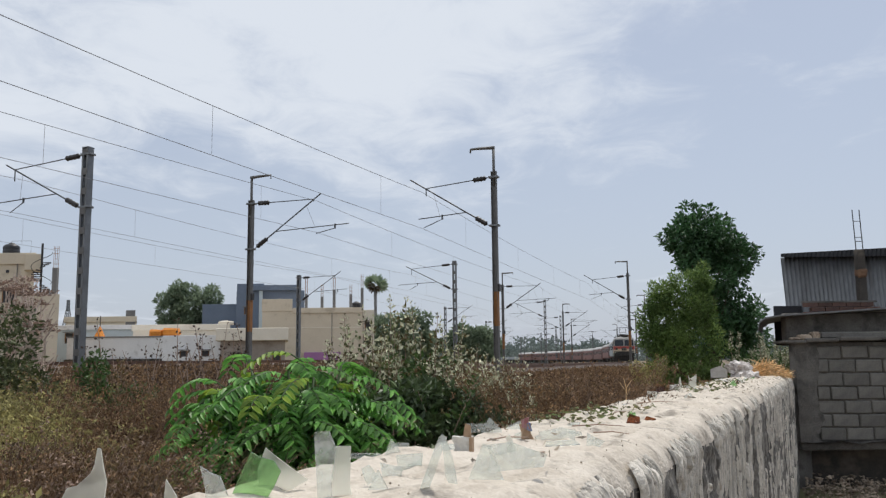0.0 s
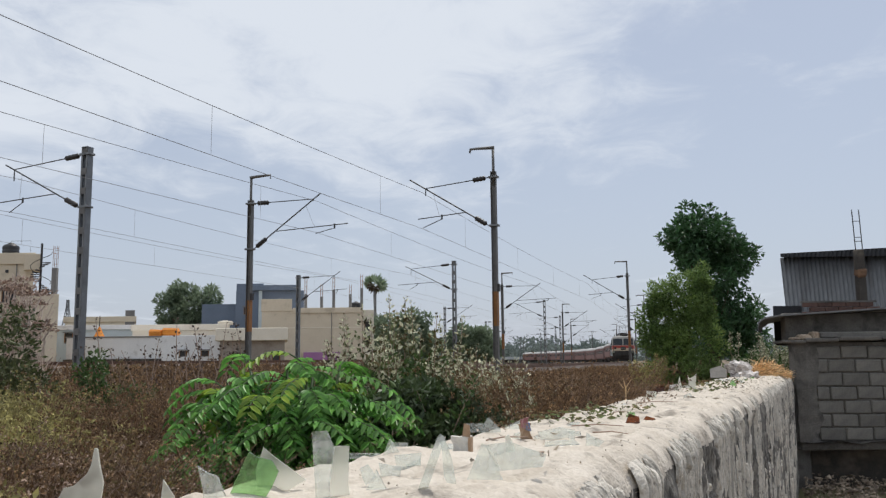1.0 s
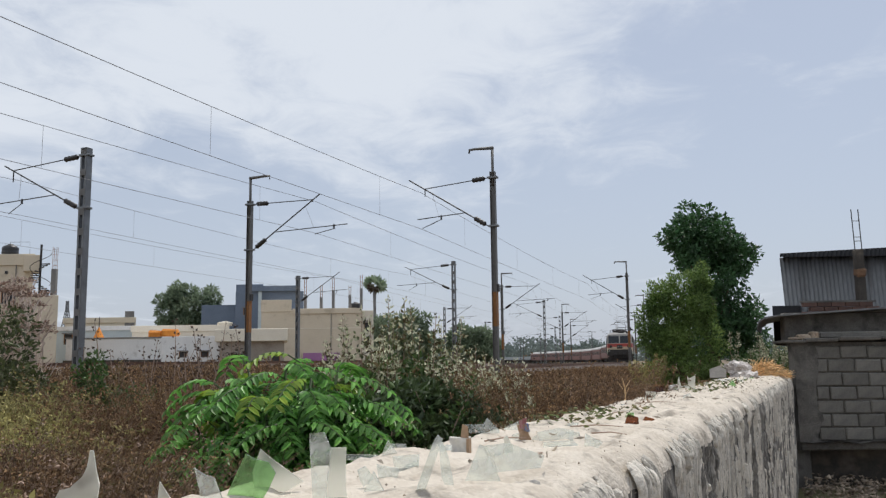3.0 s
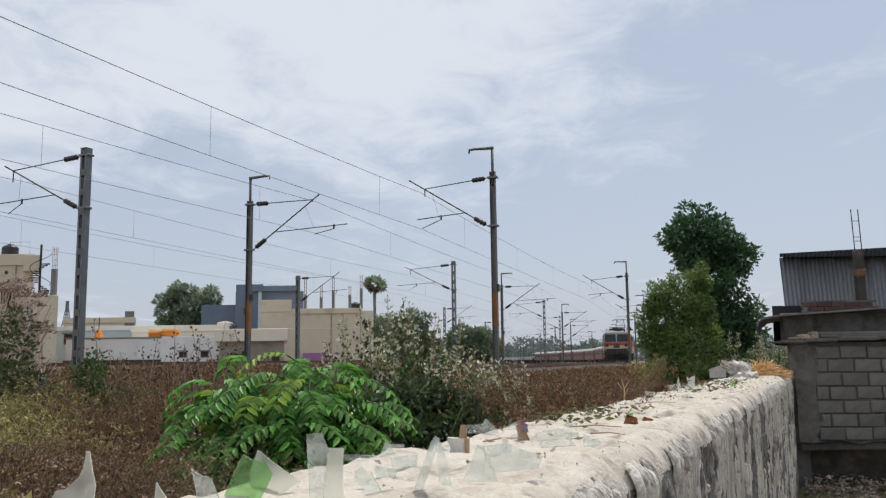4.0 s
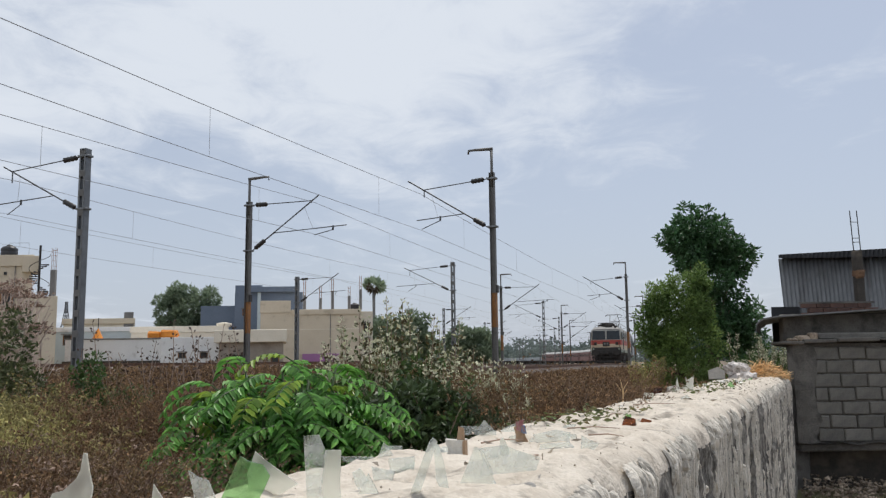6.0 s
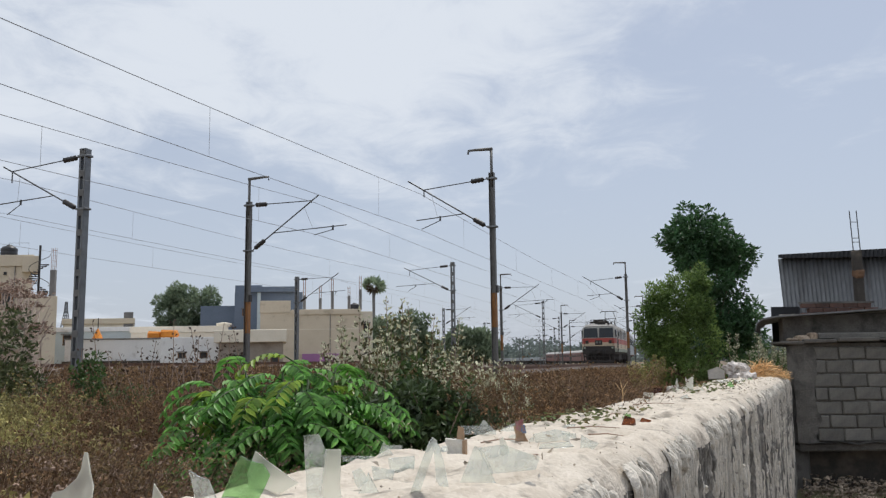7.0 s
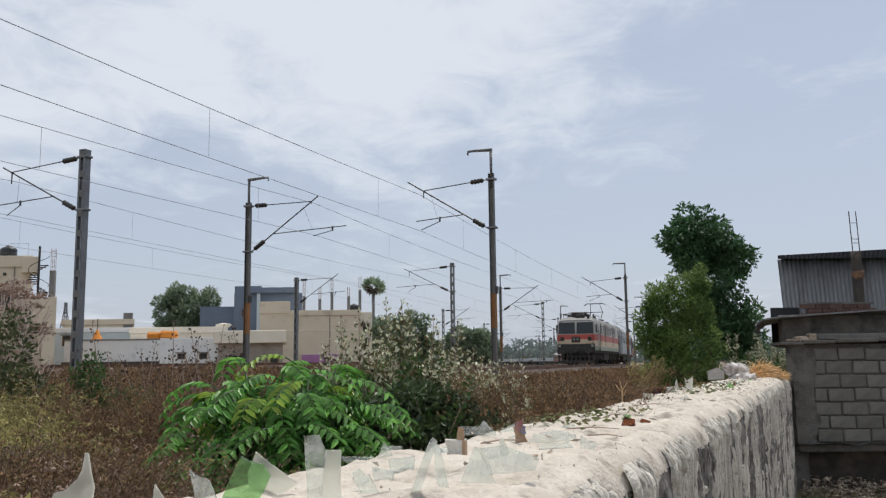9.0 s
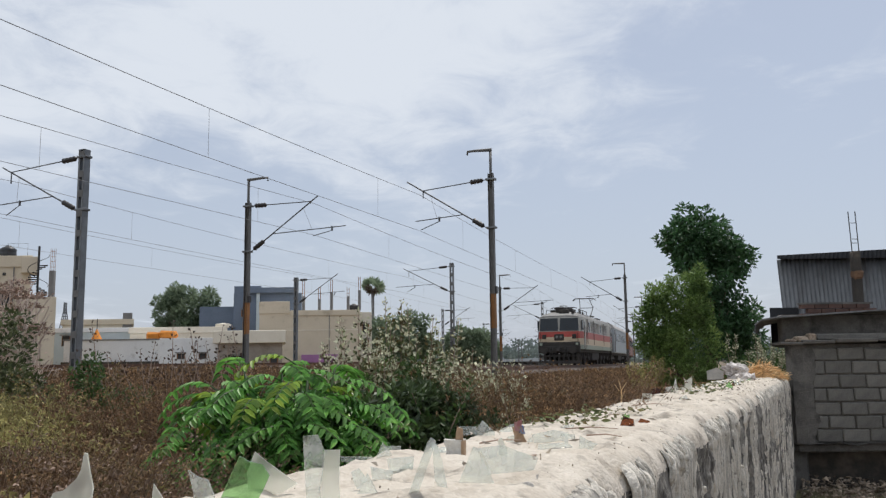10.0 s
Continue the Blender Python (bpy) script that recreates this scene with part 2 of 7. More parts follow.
M = {
    "soil": mat("soil", (0.20, 0.15, 0.10), (0.12, 0.09, 0.06), 0.95, 0.8, 14, 0.6, stain=(0.16, 0.16, 0.07), stain_scale=0.25),
    "rubble": mat("rubble", (0.46, 0.37, 0.28), (0.16, 0.12, 0.09), 0.95, 6, 40, 0.6, island=0.4),
    "ballast": mat("ballast", (0.27, 0.225, 0.195), (0.12, 0.10, 0.087), 0.95, 9, 30, 0.9, island=0.3),
    "rail": mat("rail_steel", (0.16, 0.085, 0.055), (0.09, 0.05, 0.035), 0.6, 6, 60, 0.2, metal=0.4),
    "sleeper": mat("sleeper_concrete", (0.36, 0.34, 0.31), (0.25, 0.23, 0.2), 0.9, 5, 60, 0.3),
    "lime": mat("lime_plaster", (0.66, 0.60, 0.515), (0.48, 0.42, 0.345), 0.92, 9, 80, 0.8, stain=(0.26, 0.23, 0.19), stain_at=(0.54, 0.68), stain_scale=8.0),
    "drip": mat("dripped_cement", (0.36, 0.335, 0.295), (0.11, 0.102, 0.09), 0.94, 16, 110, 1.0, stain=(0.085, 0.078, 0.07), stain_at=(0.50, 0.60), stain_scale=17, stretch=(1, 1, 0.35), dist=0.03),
    "lime_run": mat("cement_runs", (0.72, 0.67, 0.59), (0.54, 0.50, 0.43), 0.92, 18, 100, 0.7, island=0.25, stain=(0.28, 0.25, 0.215), stain_at=(0.56, 0.68), stain_scale=24),
    "block": mat("cement_block", (0.205, 0.195, 0.172), (0.12, 0.114, 0.102), 0.93, 7, 70, 0.9, obj=0.15, stain=(0.13, 0.125, 0.12), stain_at=(0.52, 0.75), stain_scale=2.2),
    "mortar": mat("cement_mortar", (0.172, 0.16, 0.143), (0.088, 0.082, 0.074), 0.95, 4, 60, 0.5, stain=(0.06, 0.057, 0.052), stain_at=(0.48, 0.66), stain_scale=3.2),
    # plinth's deep shade is put into this tone; post and yard base share it
    "dark_cement": mat("near_black_cement", (0.075, 0.064, 0.053), (0.032, 0.028, 0.024), 0.9, 3, 40, 0.5, stain=(0.16, 0.13, 0.10), stain_at=(0.5, 0.7), stain_scale=2.5),
    "tin": mat("corrugated_tin", (0.23, 0.235, 0.24), (0.14, 0.142, 0.146), 0.55, 2, 30, 0.1, metal=0.35, stain=(0.09, 0.085, 0.08), stain_at=(0.5, 0.72), stain_scale=3.0, stretch=(1, 1, 0.25)),
    "tin_dark": mat("roof_tin", (0.03, 0.03, 0.033), (0.018, 0.018, 0.02), 0.6, 2, 30, 0.1, metal=0.3),
    "galv": mat("galvanised_steel", (0.205, 0.215, 0.225), (0.13, 0.136, 0.142), 0.5, 3, 40, 0.1, metal=0.6),
    "arm": mat("arm_steel", (0.085, 0.087, 0.09), (0.055, 0.056, 0.06), 0.5, 3, 40, 0.1, metal=0.4),
    "mast": mat("painted_mast", (0.17, 0.165, 0.16), (0.10, 0.098, 0.095), 0.55, 2, 30, 0.15, metal=0.4, stretch=(1, 1, 0.3)),
    "rust": mat("rust_orange", (0.36, 0.17, 0.06), (0.20, 0.09, 0.04), 0.85, 4, 30, 0.2, stretch=(1, 1, 0.4)),
    "rust_dull": mat("dull_rust", (0.19, 0.105, 0.055), (0.10, 0.055, 0.035), 0.9, 9, 40, 0.5),
    "insul": mat("insulator_brown", (0.024, 0.02, 0.019), (0.016, 0.013, 0.012), 0.45, 4, 20, 0),
    "wire": mat("wire_copper", (0.34, 0.34, 0.345), (0.26, 0.26, 0.265), 0.5, 4, 20, 0, metal=0.5),
    "beige": mat("beige_paint", (0.66, 0.575, 0.45), (0.59, 0.51, 0.39), 0.85, 0.5, 6, 0.1, stain=(0.36, 0.30, 0.22), stain_at=(0.58, 0.8), stain_scale=0.5),
    # greyer plaster tone that holds the shade beneath a deep fascia
    "shaded_plaster": mat("eave_shaded_plaster", (0.40, 0.35, 0.30), (0.29, 0.25, 0.215), 0.9, 0.8, 8, 0.15, stain=(0.2, 0.17, 0.14), stain_at=(0.52, 0.75), stain_scale=0.7),
    "cream": mat("cream_paint", (0.78, 0.72, 0.61), (0.69, 0.63, 0.52), 0.85, 0.6, 7, 0.1, stain=(0.4, 0.35, 0.28), stain_at=(0.6, 0.8), stain_scale=0.6),
    "white": mat("white_limewash", (0.80, 0.80, 0.80), (0.69, 0.69, 0.69), 0.85, 0.7, 8, 0.1, stain=(0.40, 0.39, 0.37), stain_at=(0.58, 0.8), stain_scale=0.8),
    "paleblue": mat("pale_blue_paint", (0.55, 0.62, 0.65), (0.46, 0.53, 0.56), 0.85, 0.6, 7, 0.1),
    "bluegrey": mat("blue_grey_paint", (0.16, 0.20, 0.27), (0.12, 0.155, 0.21), 0.8, 0.4, 6, 0.1),
    "purple": mat("purple_paint", (0.42, 0.20, 0.40), (0.34, 0.16, 0.33), 0.85, 0.6, 7, 0.1),
    "concrete": mat("raw_concrete", (0.25, 0.24, 0.23), (0.17, 0.165, 0.16), 0.92, 1, 12, 0.3),
    "brick": mat("red_brick", (0.14, 0.075, 0.055), (0.08, 0.046, 0.038), 0.92, 6, 50, 0.4, obj=0.2),
    # near-black paint for the darkness inside rooms; the boxes are solid
    "dark": mat("unlit_interior", (0.03, 0.03, 0.032), (0.02, 0.02, 0.022), 0.5, 2, 20, 0),
    "orange": mat("orange_tarpaulin", (0.72, 0.27, 0.03), (0.58, 0.19, 0.02), 0.6, 3, 20, 0.3),
    "plastic": mat("black_plastic", (0.02, 0.02, 0.022), (0.03, 0.03, 0.03), 0.4, 3, 20, 0),
    "bark": mat("bark", (0.17, 0.13, 0.09), (0.09, 0.07, 0.05), 0.95, 6, 40, 0.7, stretch=(1, 1, 0.3)),
    "leaf_dark": mat("dark_leaves", (0.075, 0.16, 0.06), (0.04, 0.10, 0.038), 0.45, 1.2, 20, 0, island=0.45, translucent=0.3),
    "leaf_mid": mat("green_leaves", (0.085, 0.15, 0.04), (0.048, 0.092, 0.026), 0.5, 0.8, 20, 0, island=0.45, translucent=0.3),
    "leaf_feather": mat("feathery_leaves", (0.24, 0.34, 0.095), (0.085, 0.15, 0.045), 0.5, 0.8, 20, 0, island=0.45, translucent=0.42),
    "fluff": mat("seed_fluff", (0.62, 0.50, 0.43), (0.45, 0.35, 0.30), 0.95, 4, 30, 0, island=0.3, translucent=0.45),
    # paler than real foliage, to give the haze over 130 to 180 m
    "leaf_far_haze": mat("haze_paled_leaves", (0.24, 0.30, 0.195), (0.16, 0.215, 0.14), 0.7, 0.3, 3, 0, island=0.25, translucent=0.5),
    # greyed green: the haze of distance is part of this colour
    "leaf_haze": mat("haze_tinted_leaves", (0.21, 0.25, 0.23), (0.16, 0.20, 0.185), 0.9, 0.05, 1, 0, island=0.15, translucent=0.4),
    "leaf_fresh": mat("fresh_leaflets", (0.23, 0.47, 0.10), (0.075, 0.23, 0.045), 0.45, 11, 40, 0, island=0.4, translucent=0.35),
    "leaf_pale": mat("pale_leaves", (0.64, 0.62, 0.46), (0.11, 0.145, 0.06), 0.6, 16, 60, 0, island=0.45, translucent=0.25),
    "weed_brown": mat("dry_weeds", (0.37, 0.222, 0.11), (0.055, 0.031, 0.019), 0.85, 1.4, 30, 0, island=0.55, translucent=0.2, stain=(0.30, 0.22, 0.10), stain_at=(0.56, 0.70), stain_scale=0.6),
    "weed_stem": mat("dry_weed_stems", (0.22, 0.135, 0.075), (0.065, 0.04, 0.025), 0.9, 2, 20, 0, island=0.45),
    "leaf_deep": mat("deep_green_leaves", (0.09, 0.13, 0.05), (0.038, 0.062, 0.024), 0.5, 1.2, 20, 0, island=0.5, translucent=0.15),
    "leaf_sage": mat("sage_leaves", (0.20, 0.225, 0.10), (0.085, 0.105, 0.045), 0.55, 1.5, 30, 0, island=0.5, translucent=0.35),
    "leaf_olive_dark": mat("dark_olive_leaves", (0.125, 0.15, 0.06), (0.055, 0.068, 0.03), 0.55, 1.5, 30, 0, island=0.5, translucent=0.3),
    "leaf_young": mat("young_yellow_leaflets", (0.36, 0.47, 0.07), (0.16, 0.29, 0.04), 0.4, 9, 40, 0, island=0.35, translucent=0.4),
    "leaf_cream": mat("cream_leaves", (0.72, 0.70, 0.52), (0.46, 0.47, 0.30), 0.6, 12, 60, 0, island=0.35, translucent=0.25),
    "weed_green": mat("yellowing_weeds", (0.46, 0.41, 0.16), (0.15, 0.135, 0.05), 0.8, 1.2, 9, 0, island=0.5, translucent=0.25),
    "weed_olive": mat("olive_weed_leaves", (0.20, 0.155, 0.07), (0.055, 0.048, 0.027), 0.75, 1.5, 9, 0, island=0.45, translucent=0.25),
    "twig": mat("dry_twigs", (0.40, 0.29, 0.22), (0.27, 0.195, 0.15), 0.9, 2, 20, 0, island=0.3),
    "dark_twig": mat("dark_twigs", (0.11, 0.075, 0.058), (0.07, 0.048, 0.038), 0.9, 2, 20, 0, island=0.3),
    "pale_twig": mat("bleached_stalks", (0.72, 0.60, 0.52), (0.55, 0.44, 0.37), 0.9, 2, 20, 0, island=0.3),
    "flowerhead": mat("dry_flower_heads", (0.42, 0.31, 0.25), (0.28, 0.20, 0.16), 0.95, 6, 40, 0.4, island=0.3),
}

# ---- small builders ----


def bm_obj(name, bm, material, smooth=False):
    me = bpy.data.meshes.new(name)
    bm.to_mesh(me)
    bm.free()
    if smooth:
        me.polygons.foreach_set("use_smooth", [True] * len(me.polygons))
    me.materials.append(material)
    return new(name, me)


def part(name, bm, material, parent, label="", smooth=False):
    ob = bm_obj(name, bm, material, smooth)
    ob.parent = parent
    if label:
        ob["label"] = label
    return ob


def thing(name, label, category, at=(0, 0, 0), rz=0.0, group="", kind=""):
    ob = new(name)
    ob.empty_display_size = 0.2
    ob.matrix_basis = pose(*at, 0, 0, rz)
    return tagged(ob, label, category, group, kind)


def box(x0, x1, y0, y1, z0, z1, bevel=0.0, bm=None):
    bm = bm or bmesh.new()
    r = bmesh.ops.create_cube(bm, size=1, matrix=Matrix.Translation(((x0 + x1) / 2, (y0 + y1) / 2, (z0 + z1) / 2)) @ Matrix.Diagonal((x1 - x0, y1 - y0, z1 - z0, 1)))
    if bevel:
        es = {e for v in r["verts"] for e in v.link_edges}
        bmesh.ops.bevel(bm, geom=list(es), offset=bevel, segments=1, affect="EDGES", profile=0.5)
    return bm


def tube(points, radii, n=8, bm=None, cap=True):
    """A round bar through the points; radii one number or one for each point."""
    bm = bm or bmesh.new()
    pts = [Vector(p) for p in points]
    if not isinstance(radii, (list, tuple)):
        radii = [radii] * len(pts)
    rings = []
    for i, p in enumerate(pts):
        d = (pts[min(i + 1, len(pts) - 1)] - pts[max(i - 1, 0)]).normalized()
        a = d.orthogonal().normalized() if abs(d.z) > 0.95 else Vector((0, 0, 1)).cross(d).normalized()
        b = d.cross(a)
        rings.append([bm.verts.new(p + (a * math.cos(2 * math.pi * k / n) + b * math.sin(2 * math.pi * k / n)) * radii[i]) for k in range(n)])
    for r0, r1 in zip(rings, rings[1:]):
        for k in range(n):
            bm.faces.new((r0[k], r0[(k + 1) % n], r1[(k + 1) % n], r1[k]))
    if cap:
        bm.faces.new(rings[0][::-1]); bm.faces.new(rings[-1])
    return bm


def prism(profile, y0, y1, bm=None):
    """A closed x,z outline drawn out along y."""
    bm = bm or bmesh.new()
    a = [bm.verts.new((x, y0, z)) for x, z in profile]
    b = [bm.verts.new((x, y1, z)) for x, z in profile]
    k = len(profile)
    for i in range(k):
        bm.faces.new((a[i], a[(i + 1) % k], b[(i + 1) % k], b[i]))
    bm.faces.new(a[::-1]); bm.faces.new(b)
    bmesh.ops.recalc_face_normals(bm, faces=bm.faces[:])
    return bm


def arrays(name, V, Fs, material, kind="", label="", category="", parent=None, smooth=False):
    me = bpy.data.meshes.new(name)
    me.from_pydata(V.tolist() if hasattr(V, "tolist") else V, [], Fs.tolist() if hasattr(Fs, "tolist") else Fs)
    me.materials.append(material)
    if smooth:
        me.polygons.foreach_set("use_smooth", [True] * len(me.polygons))
    ob = new(name, me)
    ob.parent = parent
    return tagged(ob, label, category, "", kind)


# ---- the plan ----
# the railway is one long curve; s runs along the nearest track, off is to its right
BEND, TURN0 = 580.0, radians(21.3)
START = Vector((-0.92, 34.6))
CENTRE = START - Vector((math.cos(TURN0), -math.sin(TURN0))) * BEND
RAIL = {0.0: 1.68, -5.2: 1.5, -14.7: 2.1, -21.2: 2.1}     # rail tops of the four tracks


def track(s, off=0.0):
    h = TURN0 - s / BEND
    p = CENTRE + Vector((math.cos(h), -math.sin(h))) * (BEND + off)
    return p.x, p.y, h


def track_at(x, y):
    vx, vy = x - CENTRE.x, y - CENTRE.y
    return (TURN0 - np.arctan2(-vy, vx)) * BEND, np.hypot(vx, vy) - BEND


# the compound wall: its lot-side edge runs from (0.19, 1.73) at this heading
WALL_TURN = math.atan(0.4467)
WALL_N = Vector((math.cos(WALL_TURN), -math.sin(WALL_TURN)))
WALL_D = Vector((math.sin(WALL_TURN), math.cos(WALL_TURN)))
WALL_EDGE = Vector((0.19, 1.73))
WALL_W, WALL_Z = 0.71, 1.73
SHOULDER = 0.13         # how far in the top begins to round off


def wall_xy(u, v):
    """u metres along the wall, v metres in from its lot-side edge."""
    p = WALL_EDGE + WALL_D * u - WALL_N * v
    return p.x, p.y


def fall(s, off):
    """The line drops a little towards the far curve."""
    return -0.3 * sstep(s, 30, 110) - 0.7 * sstep(s, 105, 190) - (0.6 * sstep(s, 20, 100) if off < -10 else 0.0)


def sstep(x, a, b):
    t = np.clip((x - a) / (b - a), 0, 1)
    return t * t * (3 - 2 * t)


def ground_z(x, y):
    x, y = np.asarray(x, float), np.asarray(y, float)
    v = -((x - WALL_EDGE.x) * WALL_N.x + (y - WALL_EDGE.y) * WALL_N.y)      # in from the lot-side edge
    s, off = track_at(x, y)
    z = 0.85 + 0.42 * sstep(off, 11, 2.6) + (0.4 - 0.6 * sstep(s, 20, 100)) * sstep(off, -8, -12) - 0.5 * sstep(off, -26, -34) - 0.3 * sstep(s, 30, 110) - 0.7 * sstep(s, 105, 190) * (np.abs(off) < 60)
    z = np.where(v > 0.35, z, 0.02)
    near = np.hypot(x, y) < 60
    return z + np.where(near, 0.04 * np.sin(x * 2.1 + 1.3 * np.sin(y * 1.7)) * np.cos(y * 2.6), 0.0)


def build_ground():
    def axis(c, fine, reach):
        a = list(np.arange(-fine, fine, 0.5))
        d, st = fine, 0.6
        while d < reach:
            a += [d, -d]
            d += st
            st *= 1.16
        return np.array(sorted(set(np.round(a, 3)))) + c
    X, Y = axis(0, 14, 2500), axis(12, 22, 2500)
    gx, gy = np.meshgrid(X, Y)
    V = np.stack([gx, gy, ground_z(gx, gy)], -1).reshape(-1, 3)
    nx, ny = len(X), len(Y)
    i = (np.arange(ny - 1)[:, None] * nx + np.arange(nx - 1)[None]).reshape(-1)
    arrays("ground", V, np.stack([i, i + 1, i + nx + 1, i + nx], -1), M["soil"], "structure", "bare brown soil under weeds and rubbish", "ground", smooth=True)


build_ground()

# ---- tracks ----


def sweep(profile, off, z, s0, s1, step, name, material, parent, closed=True):
    ss = np.arange(s0, s1 + 0.01, step)
    k = len(profile)
    V = []
    for s in ss:
        for px, pz in profile:
            x, y, h = track(s, off + px)
            V.append((x, y, z + pz + float(fall(s, off))))
    Fs = []
    for a in range(len(ss) - 1):
        for b in range(k if closed else k - 1):
            c = (b + 1) % k
            Fs.append((a * k + b, a * k + c, (a + 1) * k + c, (a + 1) * k + b))
    return arrays(name, V, Fs, material, parent=parent)


RAILP = [(-0.07, 0.0), (0.07, 0.0), (0.07, 0.015), (0.012, 0.04), (0.012, 0.12), (0.035, 0.13), (0.035, 0.17), (-0.035, 0.17), (-0.035, 0.13), (-0.012, 0.12), (-0.012, 0.04), (-0.07, 0.015)]


def build_tracks():
    slp = bmesh.new()
    box(-1.37, 1.37, -0.12, 0.12, -0.2, 0.0, 0.02, slp)
    sleeper_me = None
    for off, zr in RAIL.items():
        t = thing("railway_track", "railway track with rusty rails on a grey ballast bed", "railway track", (0, 0, 0), 0, "tracks", "structure")
        sweep([(-2.3, -0.75), (-1.6, -0.2), (1.6, -0.2), (2.3, -0.75)], off, zr, -70, 420, 3, "ballast_bed", M["ballast"], t, False)
        for side in (-0.875, 0.875):
            sweep([(px + side, pz - 0.17) for px, pz in RAILP], off, zr, -70, 420, 3, "rail", M["rail"], t)
        if off in (0.0, -5.2):
            for i in range(110):
                s = -34 + i * 0.65
                x, y, h = track(s, off)
                if sleeper_me is None:
                    ob = bm_obj("sleeper", slp, M["sleeper"])
                    sleeper_me = ob.data
                else:
                    ob = new("sleeper", sleeper_me)
                ob.parent = t
                ob.matrix_basis = pose(x, y, zr - 0.172, 0, 0, -math.degrees(h))
    # loose stones on the near shoulder
    rng = np.random.default_rng(5)
    n = 14000
    s = rng.uniform(-30, 75, n)
    off = rng.uniform(0.9, 2.7, n)
    h = TURN0 - s / BEND
    r = BEND + off
    cx, cy = CENTRE.x + np.cos(h) * r, CENTRE.y - np.sin(h) * r
    cz = 1.49 - np.clip(off - 1.6, 0, 1) * 0.75 - 0.3 * sstep(s, 30, 110)
    base = np.array([(1, 0, 0), (-1, 0, 0), (0, 1, 0), (0, -1, 0), (0, 0, 1), (0, 0, -1)], float)
    V = base[None] * rng.uniform(0.02, 0.055, (n, 1, 3)) + rng.normal(0, 0.006, (n, 6, 3)) + np.stack([cx, cy, cz], -1)[:, None]
    f = np.array([(0, 2, 4), (2, 1, 4), (1, 3, 4), (3, 0, 4), (2, 0, 5), (1, 2, 5), (3, 1, 5), (0, 3, 5)])
    arrays("ballast_stones", V.reshape(-1, 3), (f[None] + 6 * np.arange(n)[:, None, None]).reshape(-1, 3), M["ballast"], "stuff", "loose grey ballast stones beside the rails", "gravel")


build_tracks()


def build_spare_rails():
    for j in range(5):
        bm = bmesh.new()
        prism(RAILP, -6.5, 6.5, bm)
        ob = tagged(bm_obj("spare_rail", bm, M["rail"]), "rusty spare rail lying stacked in the weeds", "rail", "spare rails")
        x, y, h = track(-22 + 0.3 * j, 6.6 + 0.2 * (j % 3))
        ob.matrix_basis = pose(x, y, 1.12 + (0.17 if j > 2 else 0.0), 0, 0, -math.degrees(h) + (j % 2))


build_spare_rails()

# ---- overhead line ----


def insulator(a, b, parent):
    a, b = Vector(a), Vector(b)
    pts, rad = [], []
    for i in range(9):
        pts.append(a.lerp(b, i / 8))
        rad.append((0.085, 0.115)[i % 2] if 0 < i < 8 else 0.04)
    part("insulator", tube(pts, rad, 8), M["insul"], parent, "dark brown ribbed insulator", True)


